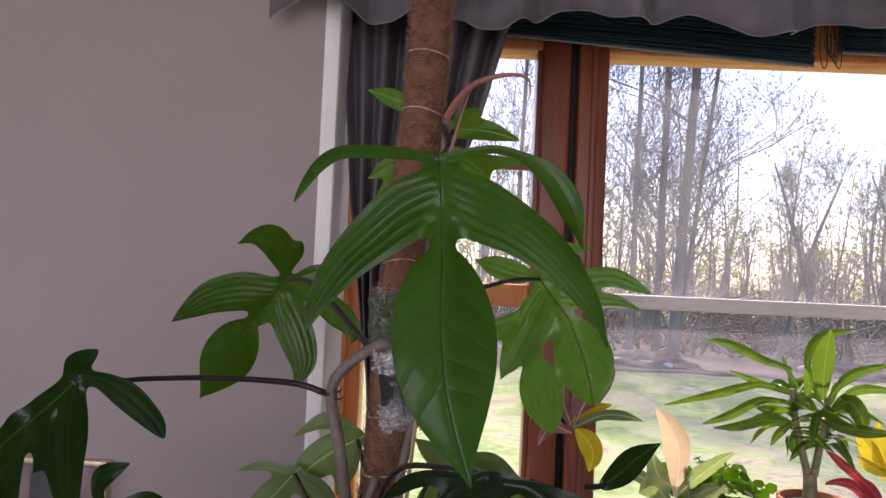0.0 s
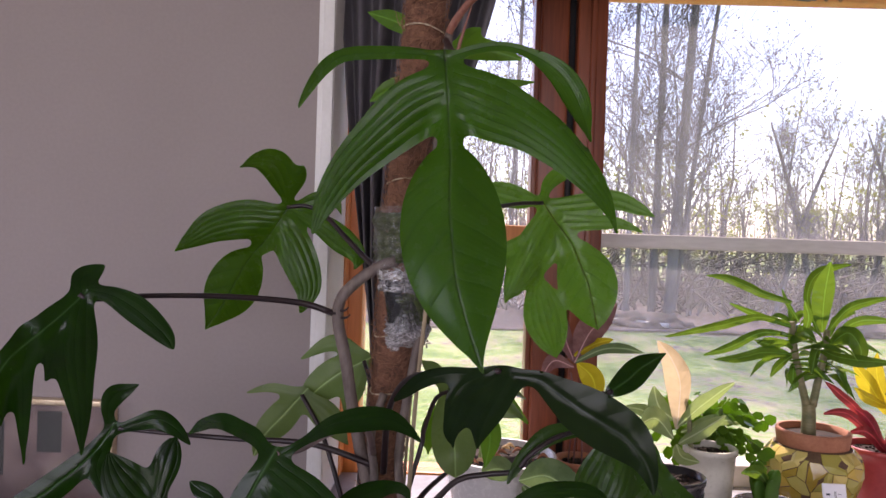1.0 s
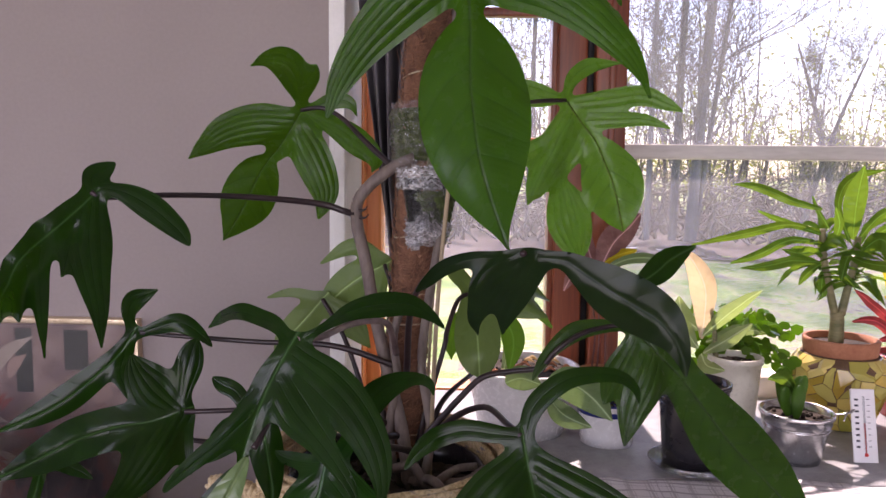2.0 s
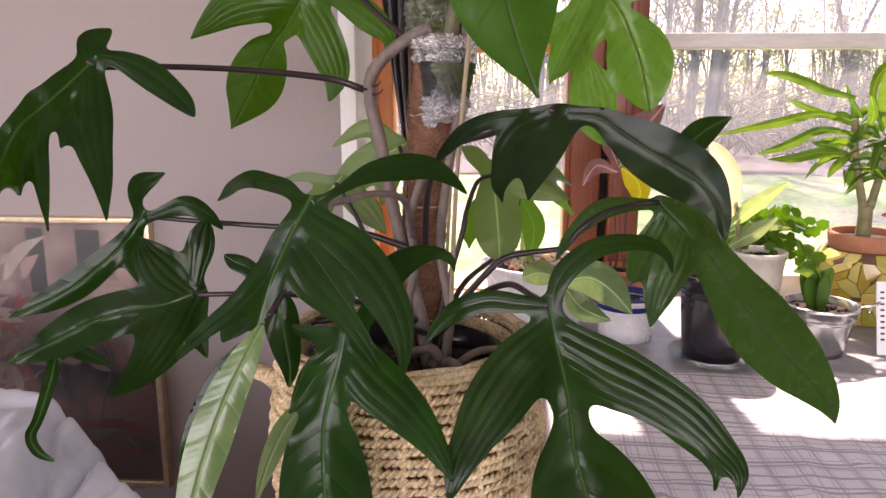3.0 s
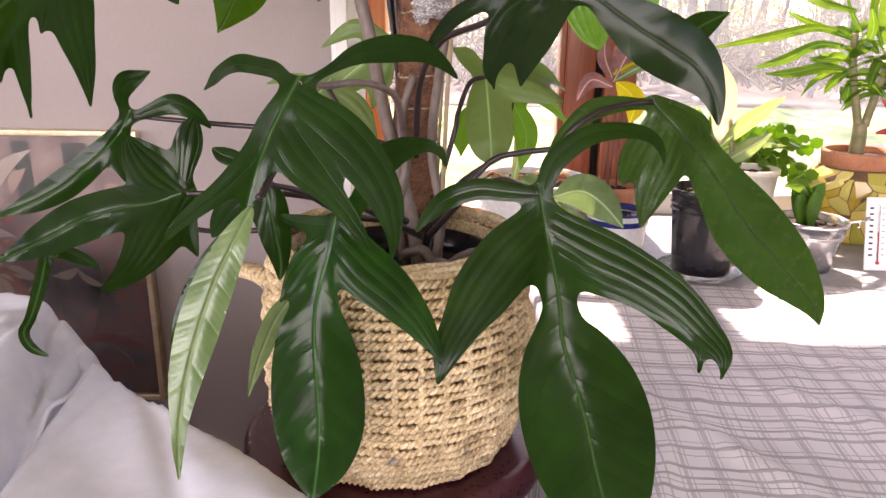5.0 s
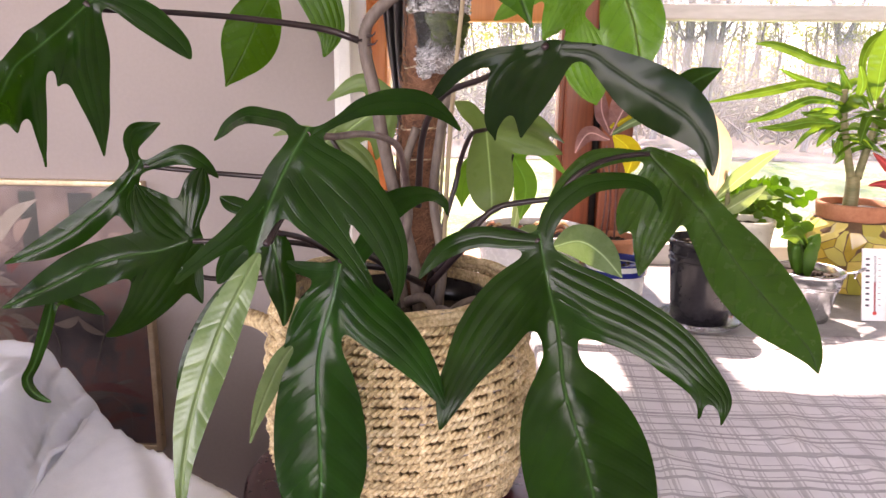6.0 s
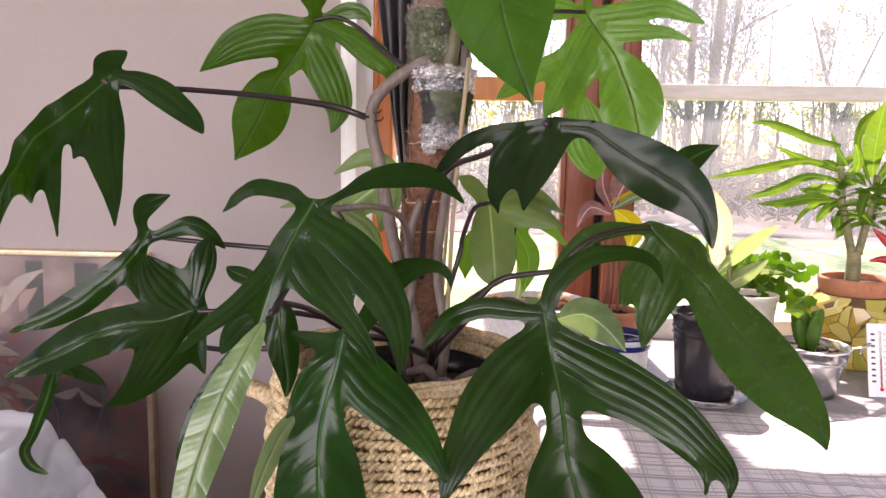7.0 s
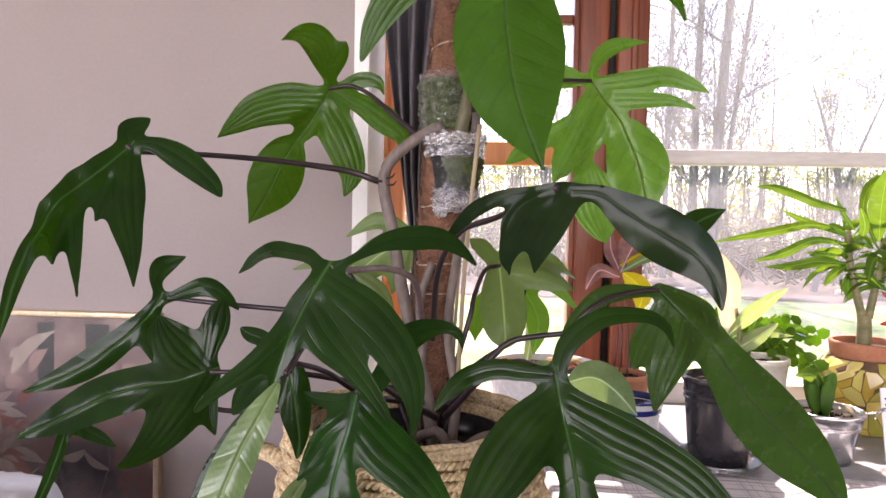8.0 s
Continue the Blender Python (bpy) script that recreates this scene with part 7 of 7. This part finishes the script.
philodendron_leaf(M_LEAF, [(-0.053, 1, 1.045), (-0.053, 0.97, 1.068), (-0.054, 0.92, 1.096), (-0.061, 0.86, 1.111), (-0.074, 0.8, 1.119), (-0.087, 0.74, 1.121), (-0.101, 0.712, 1.124)],
    [(-0.103, 0.711, 1.125, 0.0034), (-0.11, 0.706, 1.112, 0.0085), (-0.119, 0.701, 1.094, 0.011), (-0.128, 0.696, 1.072, 0.0085), (-0.135, 0.69, 1.049, 0.0051), (-0.139, 0.685, 1.031, 0.0034), (-0.141, 0.68, 1.016, 0)],
    [(-0.099, 0.705, 1.11, 0.0127), (-0.073, 0.694, 1.094, 0.0184), (-0.051, 0.683, 1.075, 0.0169), (-0.034, 0.671, 1.051, 0.0126), (-0.027, 0.66, 1.028, 0.0056), (-0.028, 0.649, 1.008, 0)],
    [(-0.112, 0.7, 1.09, 0.0144), (-0.097, 0.689, 1.072, 0.0159), (-0.075, 0.678, 1.052, 0.0095), (-0.057, 0.667, 1.034, 0.0057), (-0.047, 0.656, 1.024, 0.0032), (-0.041, 0.645, 1.016, 0)],
    [(-0.118, 0.7, 1.09, 0.0106), (-0.132, 0.69, 1.071, 0.0113), (-0.151, 0.68, 1.053, 0.0083), (-0.168, 0.67, 1.04, 0.0062), (-0.182, 0.66, 1.028, 0.0041), (-0.192, 0.65, 1.014, 0)],
    [(-0.107, 0.71, 1.125, 0.0025), (-0.123, 0.728, 1.133, 0.0066), (-0.142, 0.747, 1.135, 0.0072), (-0.162, 0.765, 1.136, 0.0075), (-0.18, 0.783, 1.13, 0.0058), (-0.195, 0.802, 1.121, 0.005), (-0.211, 0.82, 1.109, 0)],
    [(-0.094, 0.711, 1.126, 0.003), (-0.078, 0.719, 1.135, 0.0039), (-0.06, 0.727, 1.145, 0.0074), (-0.037, 0.736, 1.149, 0.0105), (-0.015, 0.744, 1.148, 0.0089), (0.002, 0.752, 1.138, 0.005), (0.017, 0.76, 1.122, 0)], stalk=M_STALK)
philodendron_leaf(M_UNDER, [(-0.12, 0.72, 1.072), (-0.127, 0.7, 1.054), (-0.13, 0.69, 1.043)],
    [(-0.134, 0.682, 1.037, 0.0032), (-0.143, 0.67, 1.018, 0.01), (-0.155, 0.659, 0.992, 0.0143), (-0.165, 0.647, 0.962, 0.0154), (-0.173, 0.635, 0.929, 0.0122), (-0.176, 0.623, 0.9, 0.0071), (-0.175, 0.612, 0.876, 0.0035), (-0.171, 0.6, 0.86, 0)])
philodendron_leaf(M_LEAF, [(-0.12, 0.73, 1.072), (-0.127, 0.71, 1.054), (-0.13, 0.70, 1.043)],
    [(-0.142, 0.7, 1.026, 0.0033), (-0.155, 0.69, 1.009, 0.0091), (-0.171, 0.68, 0.986, 0.0099), (-0.186, 0.67, 0.958, 0.0066), (-0.197, 0.66, 0.926, 0)])
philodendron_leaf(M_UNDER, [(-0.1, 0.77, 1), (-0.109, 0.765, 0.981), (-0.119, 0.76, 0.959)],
    [(-0.125, 0.76, 0.943, 0.004), (-0.144, 0.77, 0.918, 0.0091), (-0.162, 0.78, 0.883, 0.0089), (-0.176, 0.79, 0.849, 0.0048), (-0.186, 0.8, 0.821, 0)])
philodendron_leaf(M_LEAF, [(-0.032, 0.97, 0.937), (-0.057, 0.88, 0.977), (-0.072, 0.8, 1.011), (-0.085, 0.752, 1.017)],
    [(-0.086, 0.75, 1.012, 0.0047), (-0.091, 0.744, 0.986, 0.0133), (-0.098, 0.738, 0.96, 0.0142), (-0.102, 0.731, 0.935, 0.0218), (-0.102, 0.725, 0.907, 0.0332), (-0.1, 0.719, 0.874, 0.0389), (-0.098, 0.712, 0.841, 0.0375), (-0.099, 0.706, 0.813, 0.0257), (-0.104, 0.7, 0.777, 0)],
    [(-0.08, 0.745, 0.993, 0.0199), (-0.058, 0.73, 0.976, 0.0223), (-0.034, 0.714, 0.962, 0.0186), (-0.013, 0.699, 0.945, 0.012), (0.001, 0.683, 0.93, 0.0052), (0.008, 0.668, 0.924, 0)],
    [(-0.093, 0.745, 0.99, 0.0142), (-0.11, 0.745, 0.975, 0.0134), (-0.124, 0.745, 0.955, 0.0072), (-0.133, 0.745, 0.942, 0)],
    [(-0.09, 0.75, 1.009, 0.0038), (-0.109, 0.757, 1.007, 0.0067), (-0.126, 0.763, 1.008, 0.0053), (-0.136, 0.77, 1.011, 0)],
    [(-0.079, 0.75, 1.009, 0.0066), (-0.062, 0.768, 1.034, 0.0096), (-0.053, 0.787, 1.052, 0.0133), (-0.037, 0.805, 1.062, 0.0111), (-0.017, 0.823, 1.064, 0.0062), (-0.003, 0.842, 1.054, 0.0043), (-0, 0.86, 1.034, 0)])
philodendron_leaf(M_LEAF, [(-0.064, 1, 0.959), (-0.116, 0.99, 0.968), (-0.187, 0.96, 0.985), (-0.244, 0.94, 0.989), (-0.281, 0.93, 0.99)],
    [(-0.281, 0.93, 0.992, 0.0086), (-0.315, 0.925, 0.98, 0.021), (-0.354, 0.92, 0.974, 0.0234), (-0.397, 0.915, 0.96, 0.024), (-0.434, 0.91, 0.941, 0.0185), (-0.465, 0.905, 0.926, 0.0086), (-0.489, 0.9, 0.916, 0)],
    [(-0.291, 0.92, 0.984, 0.022), (-0.303, 0.899, 0.958, 0.0277), (-0.319, 0.879, 0.929, 0.0178), (-0.333, 0.858, 0.914, 0.0081), (-0.343, 0.837, 0.91, 0)],
    [(-0.295, 0.93, 0.996, 0.0173), (-0.318, 0.937, 1.011, 0.0261), (-0.337, 0.943, 1.031, 0.0156), (-0.349, 0.95, 1.049, 0)],
    [(-0.285, 0.93, 0.998, 0.0049), (-0.283, 0.935, 1.019, 0.0111), (-0.279, 0.94, 1.04, 0.0154), (-0.276, 0.945, 1.057, 0.0111), (-0.273, 0.95, 1.068, 0)],
    [(-0.281, 0.93, 0.979, 0.0074), (-0.28, 0.925, 0.945, 0.0093), (-0.27, 0.92, 0.919, 0)])
philodendron_leaf(M_LEAF, [(-0.052, 1.02, 1.023), (-0.132, 1.02, 1.047), (-0.226, 1.02, 1.05), (-0.309, 1.01, 1.057), (-0.361, 1, 1.063)],
    [(-0.369, 1, 1.064, 0.0053), (-0.382, 0.99, 1.04, 0.0105), (-0.406, 0.98, 1.015, 0.0151), (-0.437, 0.97, 0.989, 0.017), (-0.466, 0.96, 0.972, 0.013), (-0.488, 0.95, 0.963, 0.0064), (-0.508, 0.94, 0.955, 0)],
    [(-0.38, 1, 1.039, 0.0086), (-0.381, 0.987, 1.017, 0.0092), (-0.367, 0.973, 1, 0.0059), (-0.353, 0.96, 0.985, 0)],
    [(-0.371, 1, 1.064, 0.0033), (-0.378, 1.007, 1.084, 0.0079), (-0.374, 1.014, 1.099, 0.0126), (-0.363, 1.02, 1.105, 0.008), (-0.348, 1.027, 1.112, 0)],
    [(-0.363, 1, 1.061, 0.004), (-0.334, 0.992, 1.072, 0.0085), (-0.307, 0.985, 1.079, 0.0116), (-0.282, 0.978, 1.069, 0.0077), (-0.259, 0.97, 1.051, 0)])
philodendron_leaf(M_LEAF, [(-0.135, 1.02, 0.939), (-0.275, 1.02, 0.922), (-0.375, 1.01, 0.937), (-0.442, 1, 0.924)],
    [(-0.456, 0.95, 0.92, 0.0065), (-0.459, 0.928, 0.88, 0.0071), (-0.461, 0.906, 0.851, 0.0057), (-0.457, 0.884, 0.842, 0.0055), (-0.435, 0.862, 0.835, 0.0048), (-0.399, 0.84, 0.835, 0)],
    [(-0.487, 1, 0.904, 0.0083), (-0.449, 1, 0.891, 0.0083), (-0.422, 1, 0.877, 0)])
philodendron_leaf(M_LEAF, [(-0.049, 0.98, 0.951), (-0.1, 0.9, 0.977), (-0.132, 0.84, 1.014), (-0.153, 0.8, 1.03)],
    [(-0.157, 0.8, 1.025, 0.0102), (-0.154, 0.8, 1.01, 0.0159), (-0.15, 0.8, 0.983, 0.014), (-0.147, 0.8, 0.959, 0.0078), (-0.149, 0.8, 0.937, 0)],
    [(-0.178, 0.82, 1.037, 0.0073), (-0.191, 0.83, 1.046, 0.008), (-0.207, 0.84, 1.049, 0.0075), (-0.221, 0.85, 1.054, 0)],
    [(-0.171, 0.82, 1.015, 0.0106), (-0.193, 0.83, 1.004, 0.0161), (-0.213, 0.84, 0.984, 0.011), (-0.228, 0.85, 0.964, 0)])
philodendron_leaf(M_SAGE, [(-0.035, 1.01, 0.885), (-0.02, 1.01, 0.96), (0.004, 1.02, 1.051), (0.006, 1.03, 1.066), (0.019, 1.06, 1.1), (0.038, 1.08, 1.106)],
    [(0.038, 1.08, 1.105, 0.012), (0.042, 1.06, 1.07, 0.027), (0.045, 1.04, 1.038, 0.026), (0.047, 1.038, 1.007, 0)],
    [(0.043, 1.08, 1.106, 0.014), (0.087, 1.07, 1.096, 0.019), (0.135, 1.06, 1.078, 0)],
    [(0.033, 1.09, 1.108, 0.007), (0.015, 1.1, 1.128, 0.011), (-0.004, 1.12, 1.138, 0)],
    [(0.043, 1.09, 1.111, 0.008), (0.097, 1.12, 1.114, 0.011), (0.145, 1.15, 1.083, 0)])
philodendron_leaf(M_YOUNG, [(-0.03, 1.02, 0.885), (0, 1.05, 0.97), (0.058, 1.15, 1.003), (0.077, 1.2, 1.063)],
    [(0.077, 1.2, 1.063, 0.009), (0.097, 1.2, 1.02, 0.017), (0.091, 1.2, 0.967, 0)],
    [(0.073, 1.2, 1.063, 0.008), (0.026, 1.2, 1.054, 0.011), (0.009, 1.2, 1.02, 0.014), (0.007, 1.2, 0.988, 0)],
    [(0.077, 1.2, 1.065, 0.008), (0.112, 1.2, 1.075, 0.011), (0.161, 1.2, 1.029, 0)])
philodendron_leaf(M_SAGE, [(-0.05, 1.01, 0.885), (-0.075, 1.05, 0.97), (-0.068, 1.08, 1.097), (-0.079, 1.1, 1.138)],
    [(-0.079, 1.1, 1.138, 0.009), (-0.112, 1.1, 1.12, 0.023), (-0.142, 1.1, 1.096, 0.019), (-0.159, 1.1, 1.071, 0)],
    [(-0.079, 1.1, 1.145, 0.006), (-0.121, 1.1, 1.161, 0.011), (-0.17, 1.1, 1.134, 0)],
    [(-0.082, 1.1, 1.13, 0.008), (-0.093, 1.1, 1.099, 0.015), (-0.103, 1.1, 1.061, 0)])
philodendron_leaf(M_SAGE, [(-0.055, 1, 0.885), (-0.085, 1.03, 0.95), (-0.122, 1.06, 1.041), (-0.157, 1.08, 1.094)],
    [(-0.157, 1.08, 1.094, 0.009), (-0.182, 1.08, 1.065, 0.02), (-0.205, 1.08, 1.039, 0.015), (-0.219, 1.08, 1.01, 0)],
    [(-0.157, 1.08, 1.095, 0.006), (-0.198, 1.08, 1.102, 0.006), (-0.238, 1.08, 1.092, 0)],
    [(-0.153, 1.08, 1.09, 0.009), (-0.122, 1.08, 1.065, 0.018), (-0.093, 1.08, 1.029, 0)])
philodendron_leaf(M_YOUNG, [(-0.007, 1.1, 1.554), (-0.013, 1.12, 1.573), (-0.023, 1.13, 1.587)],
    [(-0.022, 1.13, 1.586, 0.008), (-0.059, 1.14, 1.604, 0.013), (-0.098, 1.15, 1.618, 0)])
philodendron_leaf(M_YOUNG, [(0.004, 1.08, 1.498), (-0.005, 1.1, 1.516), (-0.014, 1.12, 1.523)],
    [(-0.014, 1.12, 1.523, 0.008), (-0.058, 1.12, 1.505, 0.012), (-0.086, 1.12, 1.486, 0)],
    [(-0.018, 1.12, 1.515, 0.009), (-0.047, 1.12, 1.485, 0.012), (-0.074, 1.12, 1.462, 0)])
philodendron_leaf(M_YOUNG, [(0.018, 1.06, 1.518), (0.022, 1.08, 1.536), (0.029, 1.1, 1.554)],
    [(0.027, 1.1, 1.554, 0.009), (0.072, 1.1, 1.556, 0.014), (0.124, 1.1, 1.543, 0)],
    [(0.031, 1.1, 1.554, 0.008), (0.047, 1.11, 1.575, 0.011), (0.064, 1.12, 1.592, 0)])
philodendron_leaf(M_YOUNG, [(0.015, 1.06, 1.503), (0.02, 1.08, 1.514), (0.026, 1.1, 1.525)],
    [(0.025, 1.1, 1.525, 0.009), (0.056, 1.1, 1.509, 0.012), (0.083, 1.1, 1.488, 0)],
    [(0.032, 1.1, 1.521, 0.008), (0.083, 1.14, 1.52, 0.01), (0.147, 1.15, 1.527, 0)])
